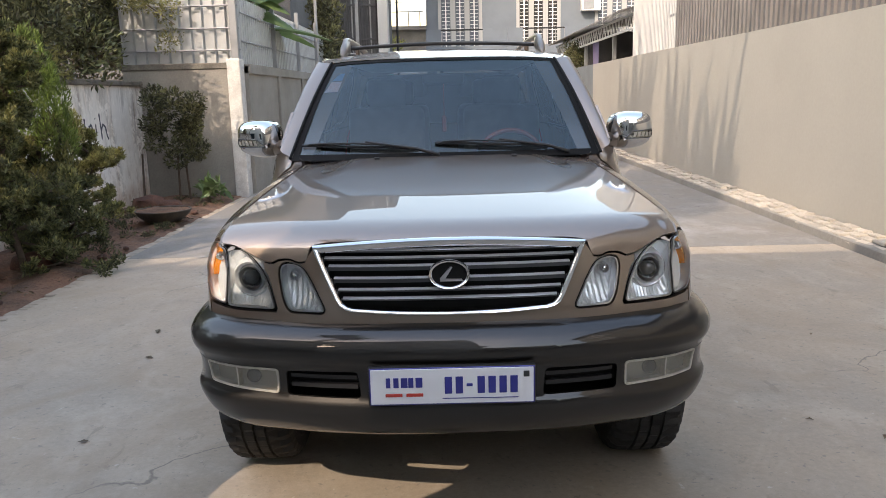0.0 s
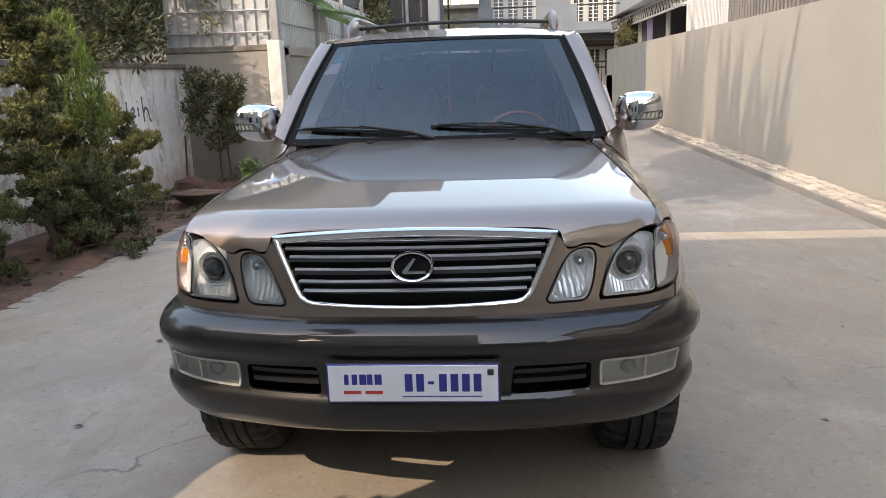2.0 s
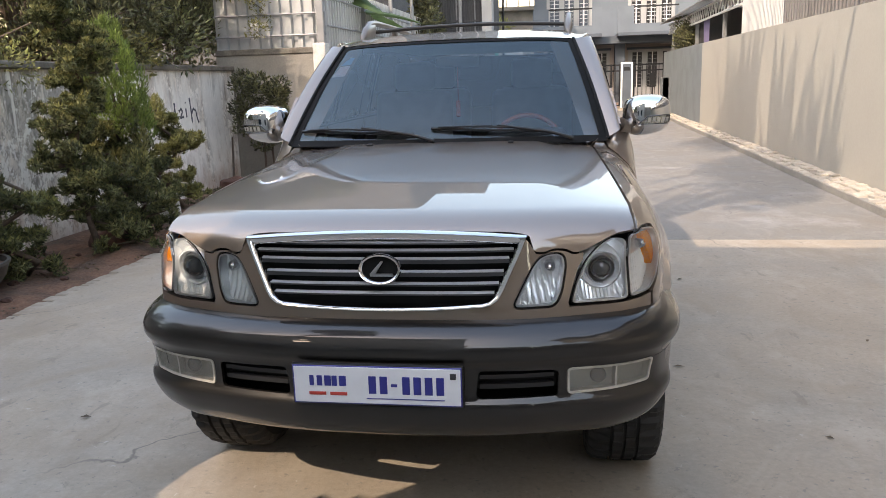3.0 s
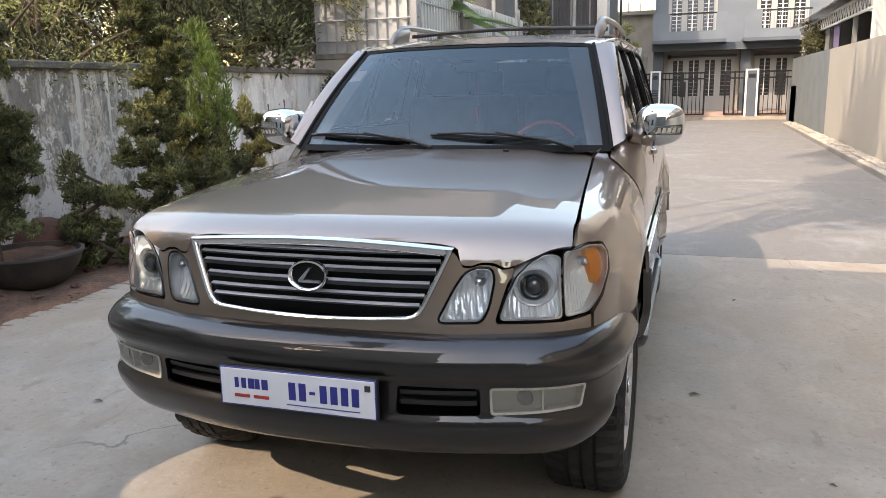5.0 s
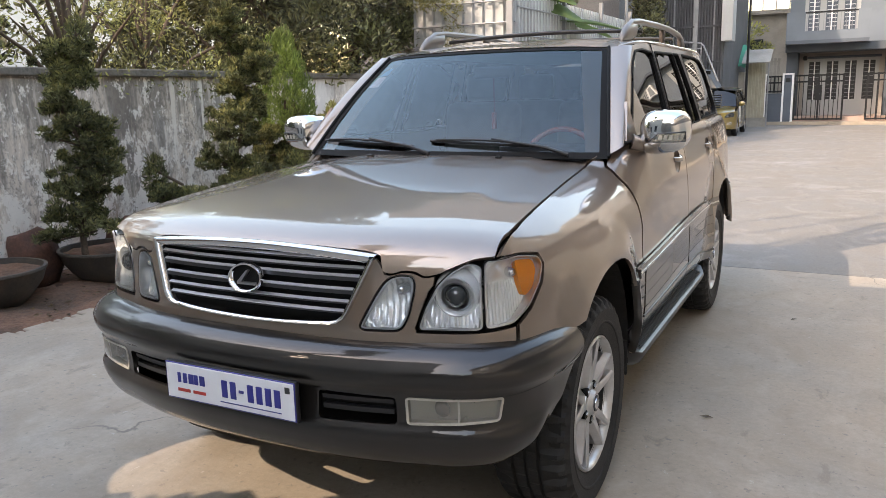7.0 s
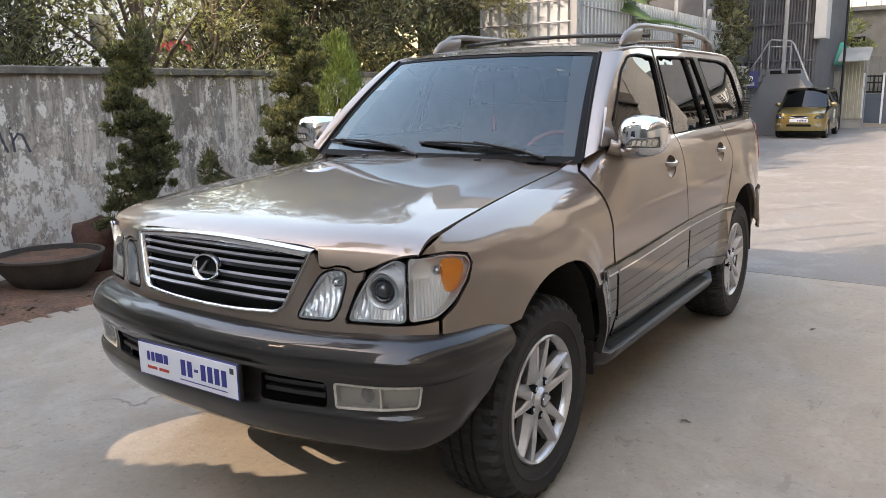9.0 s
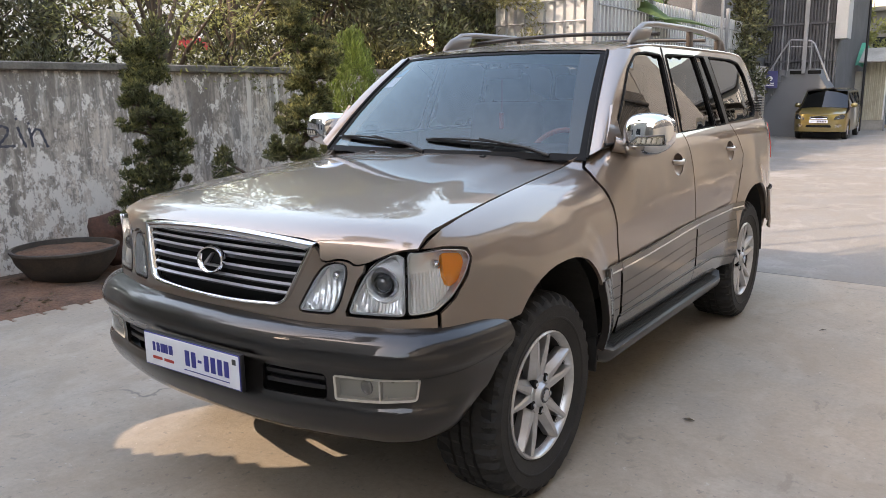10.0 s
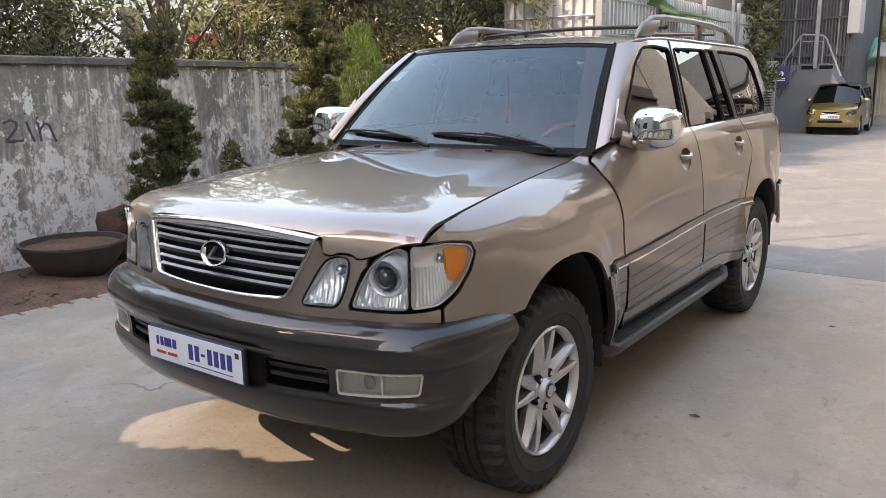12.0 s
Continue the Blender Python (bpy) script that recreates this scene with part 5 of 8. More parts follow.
# mirrors
for sx in (-1, 1):
    mb = bmesh.new()
    SEG, RING = 28, 16
    grid = []
    for i in range(RING + 1):
        ph = math.pi / 2 * i / RING
        ring = []
        for k in range(SEG):
            a = 2 * math.pi * k / SEG
            c, s_ = math.cos(a), math.sin(a)
            rx, rz = abs(c) ** .68 * math.copysign(.110, c), abs(s_) ** .68 * math.copysign(.097, s_)
            grow = math.sin(ph) ** .55
            x = rx * grow
            z = rz * grow * (1 - .10 * (x / .13)) + .010 * (x / .13)
            ring.append(mb.verts.new((x, -.112 * math.cos(ph) ** .8 + .018 * (x / .13) ** 2, z)))
        grid.append(ring)
    back = [mb.verts.new(v.co * .97 + Vector((0, .06, 0))) for v in grid[-1]]
    grid.append(back)
    for p, q in zip(grid, grid[1:]):
        for k in range(SEG):
            mb.faces.new((p[k], p[(k + 1) % SEG], q[(k + 1) % SEG], q[k]))
    mb.faces.new(back[::-1])
    bmesh.ops.remove_doubles(mb, verts=mb.verts[:], dist=1e-5)
    bmesh.ops.recalc_face_normals(mb, faces=mb.faces[:])
    where = Matrix.Translation((sx * .985, 1.775, 1.366)) @ Matrix.Diagonal((sx, 1, 1, 1)) @ pose(0, 0, 0, 0, 0, 6)
    if sx < 0:
        bmesh.ops.reverse_faces(mb, faces=mb.faces[:])
    for v in mb.verts:
        v.co = where @ v.co
    low_bm = mb.copy()
    inv = where.inverted()
    up_faces = [f for f in mb.faces if (inv @ f.calc_center_median()).z < -.048 or (inv @ f.calc_center_median()).y > .03]
    bmesh.ops.delete(mb, geom=up_faces, context="FACES")
    low_faces = [f for f in low_bm.faces if not ((inv @ f.calc_center_median()).z < -.048 or (inv @ f.calc_center_median()).y > .03)]
    bmesh.ops.delete(low_bm, geom=low_faces, context="FACES")
    mo = part("door_mirror", mb, CHROME, car, "chrome capped door mirror with a light strip", None, 60)
    part("mirror_shell", low_bm, CHROME, mo, "chrome lower mirror shell", None, 60)

    def cap_at(x, z, out=.002):
        z0 = (z - .010 * (x / .13)) / (1 - .10 * (x / .13))
        g = min(.995, (abs(x / .110) ** 2.941 + abs(z0 / .097) ** 2.941) ** (1 / 2.941))
        sn_ = g ** (1 / .55)
        return where @ Vector((x, -.112 * math.sqrt(1 - sn_ * sn_) ** .8 + .018 * (x / .13) ** 2 - out, z))

    arrow = [(-.062, -.040), (-.022, -.004), (.090, .002), (.092, -.040)]
    led = panel(arrow, lambda x, z: cap_at(x, z, .002), (), .01, 0, tuple(where @ Vector((0, .1, 0))))
    strip = part("signal_strip", led, FOG_LENS, mo, "clear arrow-shaped signal strip", None, 60)
    for k in range(5):
        x0 = -.022 + k * .022
        seg = panel([(x0, -.032), (x0 + .016, -.032), (x0 + .019, -.010), (x0 + .006, -.010)], lambda x, z: cap_at(x, z, .0045), (), .01, .001, tuple(where @ Vector((0, .1, 0))))
        part("signal_lamp", seg, HAZY_RIM, strip, "pale signal lamp")
    rimb = bmesh.new()
    add_tube(rimb, [cap_at(x, z, .002) for x, z in dense_loop(arrow, .012) + arrow[:1]], .0025, 5)
    part("signal_frame", rimb, SLAT, mo, "dark frame round the strip")
    arm = bmesh.new()
    add_tube(arm, [(sx * .85, 1.70, 1.325), (sx * .885, 1.725, 1.312), (sx * .925, 1.76, 1.303), (sx * .965, 1.79, 1.310)], .036, 12, True, .022)
    part("mirror_arm", arm, TAN, mo, "", None, 60)
    sail = panel([(1.62, 1.326), (1.79, 1.326), (1.775, 1.50), (1.755, 1.475)], lambda y, z: side(y, z, .012), (), .02, .014)
    if sx < 0:
        sail = mirrored(sail)
    part("mirror_sail", sail, TAN, mo, "", None, 40)

# door handles
for pair, y in ((front_doors, HANDLES[0]), (rear_doors, HANDLES[1])):
    for k, sx in ((0, 1), (1, -1)):
        cup = panel(cup_loop(y, 1.02), lambda u, s: body(u, s, -.034 * max(0, 1 - ((u - UY(y)) / .08) ** 2 - ((s - 1.125) / .052) ** 2) ** .6), (), 0.012, 0)
        bar_pts = [body(UY(y + d), 1.130 + e, o) for d, e, o in ((-.080, .004, -.006), (-.062, .003, .006), (-.03, 0, .012), (.02, -.001, .013), (.055, .002, .008), (.082, .004, -.004))]
        hb = add_tube(bmesh.new(), bar_pts, .0135, 10)
        if sx < 0:
            cup, hb = mirrored(cup), mirrored(hb)
        part("handle_cup", cup, TAN, pair[k], "hollow behind the handle", None, 60)
        part("door_handle", hb, TAN, pair[k], "", None, 60)

# roof rack
BARK_BROWN = mat("post_brown", (0.045, 0.032, 0.025), 0.5)
FOOT_SILVER = mat("silver_paint", (0.17, 0.15, 0.135), 0.4, 0.4, coat=0.4)
rails = []
for sx in (-1, 1):
    rb_ = bmesh.new()
    add_tube(rb_, [(sx * x, y, z) for x, y, z in ((.606, 2.56, 1.880), (.608, 2.64, 1.914), (.612, 2.80, 1.928), (.618, 3.2, 1.934), (.618, 3.6, 1.932), (.612, 3.95, 1.915), (.602, 4.14, 1.880), (.594, 4.24, 1.818))], .018, 12)
    foot = bmesh.new()
    rings = []
    for k, (y, w, h, z0) in enumerate(((2.44, .010, .008, 1.806), (2.47, .020, .022, 1.812), (2.53, .025, .042, 1.820), (2.62, .026, .050, 1.830), (2.70, .024, .046, 1.842), (2.735, .018, .030, 1.876))):
        rings.append([foot.verts.new((sx * .606 + w * math.cos(a), y, z0 + h * .75 + h * math.sin(a) * 1.0)) for a in (2 * math.pi * q / 14 for q in range(14))])
    for p, q in zip(rings, rings[1:]):
        for j in range(14):
            foot.faces.new((p[j], p[(j + 1) % 14], q[(j + 1) % 14], q[j]))
    foot.faces.new(rings[0][::-1])
    foot.faces.new(rings[-1])
    bmesh.ops.recalc_face_normals(foot, faces=foot.faces[:])
    rail = part("roof_rail", rb_, FOOT_SILVER, car, "silver roof rail", None, 60)
    part("rail_foot", foot, FOOT_SILVER, rail, "silver rail foot", None, 60)
    for y, z in ((3.42, 1.932), (4.02, 1.905)):
        part("rail_post", box((sx * .613 - .014, y - .035, 1.80), (sx * .613 + .014, y + .035, z - .008), .008, 2), BARK_BROWN, rail, "dark brown rail post", None, 40)
    rails.append(rail)
for y in (2.86, 3.72):
    cb = bmesh.new()
    add_tube(cb, [(x, y, 1.878 + .022 * (1 - (x / .62) ** 2)) for x in np.linspace(-.62, .62, 20)], .012, 8)
    part("cross_bar", cb, BLACK, car, "black roof rack cross bar", None, 60)

# wheels
def build_wheel(m):
    w = bmesh.new()
    prof = [(.235, -.10), (.250, -.118), (.262, -.122), (.292, -.132), (.295, -.1355), (.300, -.1365), (.304, -.1345), (.345, -.137), (.372, -.126), (.386, -.108), (.390, -.085), (.392, -.052)]
    full = prof + [(.380, -.050), (.380, -.040), (.393, -.038), (.393, -.006), (.380, -.004), (.380, .004), (.393, .006), (.393, .038), (.380, .040), (.380, .050)] + [(r, -x) for r, x in reversed(prof)]
    SEG = 152
    lug = lambda k, r, x: r - (.017 if r > .365 and abs(x) > .08 and (k // 2 + (x > 0)) % 2 else 0) - (.007 if r > .385 and abs(x) < .06 and (k + (2 if x > 0 else 0)) % 4 == 0 else 0)
    rg = [[w.verts.new((x, lug(k, r, x) * math.cos(a), lug(k, r, x) * math.sin(a))) for r, x in full] for k, a in ((k, 2 * math.pi * k / SEG) for k in range(SEG))]
    for i in range(SEG):
        for j in range(len(full) - 1):
            w.faces.new((rg[i][j], rg[i][j + 1], rg[(i + 1) % SEG][j + 1], rg[(i + 1) % SEG][j]))
    bmesh.ops.recalc_face_normals(w, faces=w.faces[:])
    wheel = part("wheel", w, RUBBER, car, "black tyre on a silver alloy rim", m, 24)
    rim = bmesh.new()
    rp = [(.243, -.108), (.246, -.118), (.240, -.124), (.232, -.118), (.228, -.098), (.224, -.09)]
    rg = [[rim.verts.new((x, r * math.cos(a), r * math.sin(a))) for r, x in rp] for a in (2 * math.pi * k / 64 for k in range(64))]
    for i in range(64):
        for j in range(len(rp) - 1):
            rim.faces.new((rg[i][j], rg[(i + 1) % 64][j], rg[(i + 1) % 64][j + 1], rg[i][j + 1]))
    bmesh.ops.recalc_face_normals(rim, faces=rim.faces[:])
    rim_ob = part("rim", rim, ALLOY, wheel, "silver rim lip", None, 50)
    well = bmesh.new()
    rg = [[well.verts.new((x, r * math.cos(a), r * math.sin(a))) for r, x in ((.2255, -.094), (.222, -.02), (.215, .10), (.235, .11))] for a in (2 * math.pi * k / 64 for k in range(64))]
    for i in range(64):
        for j in range(3):
            well.faces.new((rg[i][j], rg[(i + 1) % 64][j], rg[(i + 1) % 64][j + 1], rg[i][j + 1]))
    bmesh.ops.recalc_face_normals(well, faces=well.faces[:])
    part("rim_well", well, SHADED_METAL, wheel, "dark grey rim well, its shade put into the colour", None, 50)
    for k in range(10):
        pair, sd = divmod(k, 2)
        g = 1 if sd else -1
        a0, a1 = 2 * math.pi * pair / 5 + g * .34, 2 * math.pi * pair / 5 + g * .205
        sp = bmesh.new()
        inn, outp = Vector((0, .066 * math.cos(a0), .066 * math.sin(a0))), Vector((0, .232 * math.cos(a1), .232 * math.sin(a1)))
        d = (outp - inn).normalized()
        sidev = Vector((0, -d.z, d.y))
        secs = []
        for t, wd, dep, back in ((0, .060, -.100, -.06), (.2, .058, -.106, -.06), (.6, .041, -.116, -.065), (1, .027, -.122, -.07)):
            c = inn.lerp(outp, t)
            secs.append([sp.verts.new(c + sidev * s_ * wd * .5 + Vector((x, 0, 0))) for s_, x in ((-1, back), (-1, dep + (.005 if g > 0 else .024)), (-.60 if g > 0 else -.2, dep), (.2 if g > 0 else .60, dep), (1, dep + (.024 if g > 0 else .005)), (1, back))])
        for p, q in zip(secs, secs[1:]):
            for j in range(6):
                sp.faces.new((p[j], p[(j + 1) % 6], q[(j + 1) % 6], q[j]))
        sp.faces.new(secs[0])
        sp.faces.new(secs[-1][::-1])
        bmesh.ops.recalc_face_normals(sp, faces=sp.faces[:])
        part("spoke", sp, ALLOY, wheel, "silver alloy spoke", None, 12)
    def cyl(name, r0, r1, x0, x1, mt, label, seg=32, dy=0, dz=0):
        bm = bmesh.new()
        A = [bm.verts.new((x0, r0 * math.cos(a) + dy, r0 * math.sin(a) + dz)) for a in (2 * math.pi * q / seg for q in range(seg))]
        B = [bm.verts.new((x1, r1 * math.cos(a) + dy, r1 * math.sin(a) + dz)) for a in (2 * math.pi * q / seg for q in range(seg))]
        for i in range(seg):
            bm.faces.new((A[i], A[(i + 1) % seg], B[(i + 1) % seg], B[i]))
        bm.faces.new(A)
        bm.faces.new(B)
        bmesh.ops.recalc_face_normals(bm, faces=bm.faces[:])
        return part(name, bm, mt, wheel, label, None, 35)
    cyl("hub", .090, .072, -.045, -.104, ALLOY, "silver hub")
    cyl("hub_cap", .054, .040, -.098, -.122, ALLOY, "ten-sided hub cap", 10)
    cyl("cap_ring", .031, .029, -.118, -.126, SLAT, "dark badge ring", 24)
    cyl("cap_badge", .024, .022, -.120, -.128, CHROME, "badge on the hub cap", 24)
    for k in range(5):
        a = 2 * math.pi * (k + .5) / 5
        cyl("nut_pocket", .017, .017, -.070, -.1055, GASKET, "dark nut pocket", 14, .066 * math.cos(a), .066 * math.sin(a))
        cyl("wheel_nut", .010, .009, -.07, -.112, CHROME, "wheel nut", 6, .066 * math.cos(a), .066 * math.sin(a))
    cyl("brake_disc", .165, .165, -.01, -.03, SHADED_METAL, "grey brake disc", 40)
    cyl("wheel_back", .216, .216, .02, .03, GASKET, "", 40)
    return wheel


for sx in (1, -1):
    for y in (1.0, 3.85):
        m = Matrix.Translation((sx * (.803 if y < 2 else .796), y - (.08 if y < 2 else 0), .404)) @ Matrix.Diagonal((1.05, 1.035, 1.035, 1)) @ (Matrix.Rotation(math.pi, 4, "Z") if sx > 0 else Matrix.Identity(4)) @ Matrix.Rotation(1.52 if sx > 0 else .4 * y, 4, "X")
        build_wheel(m)
        ln = bmesh.new()
        c0 = ARCHES[0 if y < 2 else 1]
        A, B = [], []
        for i in range(25):
            a = math.pi * (1 + .01) - math.pi * 1.02 * i / 24
            yy, zz = c0[0] + (arch_half(c0[0], c0[0] + math.cos(a)) + .015) * math.cos(a), c0[1] + .54 * math.sin(a)
            A.append(ln.verts.new((sx * .955, yy, zz) if abs(i - 12) < 13 else (sx * .95, yy, zz)))
            B.append(ln.verts.new((sx * .56, yy, zz)))
        for i in range(24):
            ln.faces.new((A[i], A[i + 1], B[i + 1], B[i]))
        ln.faces.new(B)
        for v in A:
            v.co.x = sx * .925
        part("wheel_arch_liner", ln, LINER, car, "black wheel arch liner")

# mud flaps behind the front wheels
for sx in (-1, 1):
    flap = bmesh.new()
    add_box(flap, (min(sx * .70, sx * .925), 1.405, .345), (max(sx * .70, sx * .925), 1.418, .50), None, .004, 2)
    part("mud_flap", flap, LINER, car, "black rubber mud flap", None, 40)

# underside
part("underbody", box((-.62, .62, .34), (.62, 4.55, .60), .03), GASKET, car, "black underside")
skid = bmesh.new()
sk = [(-.60, .30, .425), (.60, .30, .425), (.60, .75, .325), (-.60, .75, .325), (-.60, .95, .32), (.60, .95, .32)]
sv = [skid.verts.new(p) for p in sk] + [skid.verts.new(Vector(p) + Vector((0, 0, .03))) for p in sk]
for f_ in ((0, 1, 2, 3), (3, 2, 5, 4), (9, 8, 7, 6), (10, 11, 8, 9), (0, 6, 7, 1), (1, 7, 8, 2), (3, 9, 6, 0), (2, 8, 11, 5), (4, 10, 9, 3), (5, 11, 10, 4)):
    skid.faces.new([sv[i] for i in f_])
part("skid_plate", skid, GASKET, car, "black plate under the engine")
part("sill", box((-.86, 1.47, .40), (.86, 3.32, .56), .02), GASKET, car, "black sills")
part("axle", tube([(-.7, .92, .37), (.7, .92, .37)], .045), GASKET, car, "black front axle")
part("axle", tube([(-.7, 3.85, .37), (.7, 3.85, .37)], .06), GASKET, car, "black rear axle")

# inside, as it shows through the glass
def seat_part(x, y, back=True):
    bm = bmesh.new()
    add_box(bm, (x - .26, y, .86), (x + .26, y + .5, 1.02), None, .05, 3)
    s_ = part("front_seat" if y < 2.4 else "rear_bench", bm, LEATHER, car, "pale grey leather seat", None, 60)
    b = bmesh.new()
    add_box(b, (x - .25, y + .42, .95), (x + .25, y + .56, 1.50), Matrix.Translation((0, y + .5, 1.0)) @ Matrix.Rotation(-.18, 4, "X") @ Matrix.Translation((0, -y - .5, -1.0)), .05, 3)
    part("seat_back", b, LEATHER, s_, "", None, 60)
    h = bmesh.new()
    add_box(h, (x - .13, y + .56, 1.50), (x + .13, y + .65, 1.68), None, .035, 3)
    part("headrest", h, LEATHER, s_, "", None, 60)


seat_part(-.38, 2.28)
seat_part(.38, 2.28)
seat_part(-.36, 3.15)
seat_part(.36, 3.15)
part("dashboard", box((-.78, 1.60, .95), (.78, 2.02, 1.235), .05, 3), DASH, car, "dark dashboard", None, 60)
part("binnacle", box((.18, 1.72, 1.20), (.60, 2.02, 1.30), .04, 3), DASH, car, "", None, 60)
part("cabin_floor", box((-.80, 1.5, .60), (.80, 4.5, .84)), DASH, car, "dark cabin floor")
part("headliner", box((-.60, 2.25, 1.765), (.60, 4.40, 1.775)), LEATHER, car, "pale headliner")
sw = bmesh.new()
wm = Matrix.Translation((.38, 2.08, 1.19)) @ Matrix.Rotation(radians(-28), 4, "X")
add_tube(sw, [wm @ Vector((.19 * math.cos(a), 0, .19 * math.sin(a))) for a in np.linspace(0, 2 * math.pi, 40)], .015, 8)
stw = part("steering_wheel", sw, WOOD, car, "dark red wood steering wheel", None, 60)
sp = bmesh.new()
add_box(sp, (-.07, -.02, -.06), (.07, .03, .06), wm, .02, 2)
add_box(sp, (-.185, -.008, -.02), (.185, .012, .012), wm)
part("wheel_hub", sp, DASH, stw, "dark steering wheel hub")
part("inner_mirror", box((-.12, 2.13, 1.63), (.12, 2.16, 1.69), .015, 2), DASH, car, "dark interior mirror", None, 60)
ch = tube([(0, 2.14, 1.63), (0, 2.14, 1.45)], .002, 5)
add_box(ch, (-.012, 2.125, 1.36), (.012, 2.15, 1.45), None, .004)
part("charm", ch, WOOD, car, "red charm hanging from the mirror")


# ---- driveway, kerb, walls in detail ----
joints = [-12.0, -6.4, 5.3, 11.2, 17.2, 23.2]
for a, b in zip(joints, joints[1:]):
    slab = bmesh.new()
    add_box(slab, (-3.34, a + .006, -.10), (3.86, b - .006, 0.0), None, .006)
    for v in slab.verts:
        if v.co.x < -3.3:
            v.co.x += .03 * noise.noise(Vector((0, v.co.y, 0)))
    structure("pavement_slab", slab, CONCRETE if a < 5 else CONCRETE_GREY_SHADE, "worn pale concrete driveway slab" if a < 5 else "worn grey concrete driveway slab with shade in its colour", None, "driveway")
structure("pavement_yard", box((-30, 23.212, -.10), (12, 32.35, 0.0), .006), CONCRETE_GREY_SHADE, "grey concrete yard in front of the houses, shade in its colour", None, "yard")
structure("pavement_side", box((-5.5, 19.5, -.12), (-3.345, 23.2, -.004), .006), CONCRETE_GREY_SHADE, "concrete corner at the foot of the stairs", None, "yard")
edge_rnd = random.Random(11)
ragged = bmesh.new()
for i in range(150):
    y = -1 + i * .074
    s_ = edge_rnd.uniform(.03, .10)
    add_box(ragged, (-3.40 - s_ * .6, y, -.08), (-3.32, y + s_ * 1.3, edge_rnd.uniform(-.012, -.002)), None, .008)
structure("pavement_edge", ragged, CONCRETE, "ragged broken edge of the concrete", None, "driveway")

kerb = structure("kerb", box((3.866, -6, -.1), (4.25, 28.6, .085), .01), CEMENT, "raised cement kerb along the wall", None, "kerb")
brick_me = mesh_of(box((-.055, -.117, 0), (.055, .117, .04), .010, 1), "brick", KERB_BRICK)
krnd = random.Random(5)
for row in range(3):
    for i in range(98):
        ob = new("brick", brick_me)
        y = 3.9 + i * .247 + (.12 if row % 2 else 0)
        ob.matrix_basis = pose(3.932 + row * .122 + krnd.uniform(-.008, .008), y, .078 + krnd.uniform(-.014, .012) - (.02 if row == 0 else 0), krnd.uniform(-3, 3), krnd.uniform(-4, 4) - (8 if row == 0 else 0), krnd.uniform(-3, 3))
        ob.parent = kerb

# right: sheeting and the white house above the wall
structure("wall_sheeting", corrugated((4.34, -9, 2.30), (0, 1, 0), 21.8, 1.6, .16, -.035), DARK_SHEET, "dark grey ribbed steel sheeting above the wall", None, "sheeting")
for y in np.arange(-8, 12.6, 2.4):
    structure("trim_rail", box((4.38, y, 2.95), (4.42, y + 2.3, 3.0)), GREY_STEEL, "steel rail behind the sheeting", None, "rail")
structure("trim_flashing", box((4.24, -9, 3.55), (4.46, 12.85, 3.62), .01), DARK_SHEET, "dark folded flashing on the sheeting", None, "flashing")
structure("wall_white_house", box((4.44, 12.86, 2.2), (9.5, 16.6, 7.0)), WHITE_SHEET, "white house wall above the boundary wall", None, "wall")
structure("wall_white_sheet", corrugated((4.40, 12.87, 2.30), (0, 1, 0), 3.72, 4.7, .11, -.018), WHITE_SHEET, "white ribbed cladding", None, "cladding")
structure("wall_shed_back", box((7.6, 16.6, 0), (7.8, 30, 4.2)), DARK_NET, "dark back wall of the open shed", None, "wall")
structure("wall_right_low", box((4.25, 28.4, -.1), (4.45, 31.2, 1.35)), GREY_PAINT_SHADED, "low grey end of the boundary wall")
shed = thing("shed_roof", "open shed roof of ribbed sheet on a white lattice beam", "shed roof")
roof_bm = bmesh.new()
for k in range(28):
    y0 = 16.6 + k * .5
    a = [(4.10, 3.42), (6.0, 3.86), (7.9, 4.3)]
    for (x0, z0), (x1, z1) in zip(a, a[1:]):
        for (ya, yb, dz) in ((y0, y0 + .3, 0), (y0 + .3, y0 + .5, .03)):
            vs = [roof_bm.verts.new(p) for p in ((x0, ya, z0 + dz), (x1, ya, z1 + dz), (x1, yb, z1 + dz), (x0, yb, z0 + dz))]
            roof_bm.faces.new(vs)
            vs = [roof_bm.verts.new(p) for p in ((x0, ya, z0 + dz - .02), (x0, yb, z0 + dz - .02), (x1, yb, z1 + dz - .02), (x1, ya, z1 + dz - .02))]
            roof_bm.faces.new(vs)
            roof_bm.faces.new([roof_bm.verts.new(p) for p in ((x0, ya, z0 + dz), (x0, yb, z0 + dz), (x0, yb, z0 + dz - .02), (x0, ya, z0 + dz - .02))])
part("roof_sheet", roof_bm, ROOF_SHEET, shed, "weathered grey ribbed roofing")
for z in (3.02, 3.36):
    part("chord", box((4.42, 16.6, z - .025), (4.47, 30.4, z + .025)), WHITE_TRIM, shed, "pale steel beam chord")
for k in range(34):
    y = 16.65 + k * .4
    part("lattice", tube([(4.445, y, 3.03), (4.445, y + .2, 3.35), (4.445, y + .4, 3.03)], .012, 5), WHITE_TRIM, shed, "pale lattice bar")
for y in (19.5, 24.0, 29.8):
    part("shed_post", box((4.50, y - .05, 0), (4.60, y + .05, 3.4)), GREY_STEEL, shed, "steel post")
# Added wall in a dark tone; it stands for the shed's inner shade.
structure("wall_shed_end", box((4.62, 23.9, 0), (7.6, 24.1, 3.45)), DARK_NET, "added dark end wall for the shade inside the open shed", None, "wall")
cloth = bmesh.new()
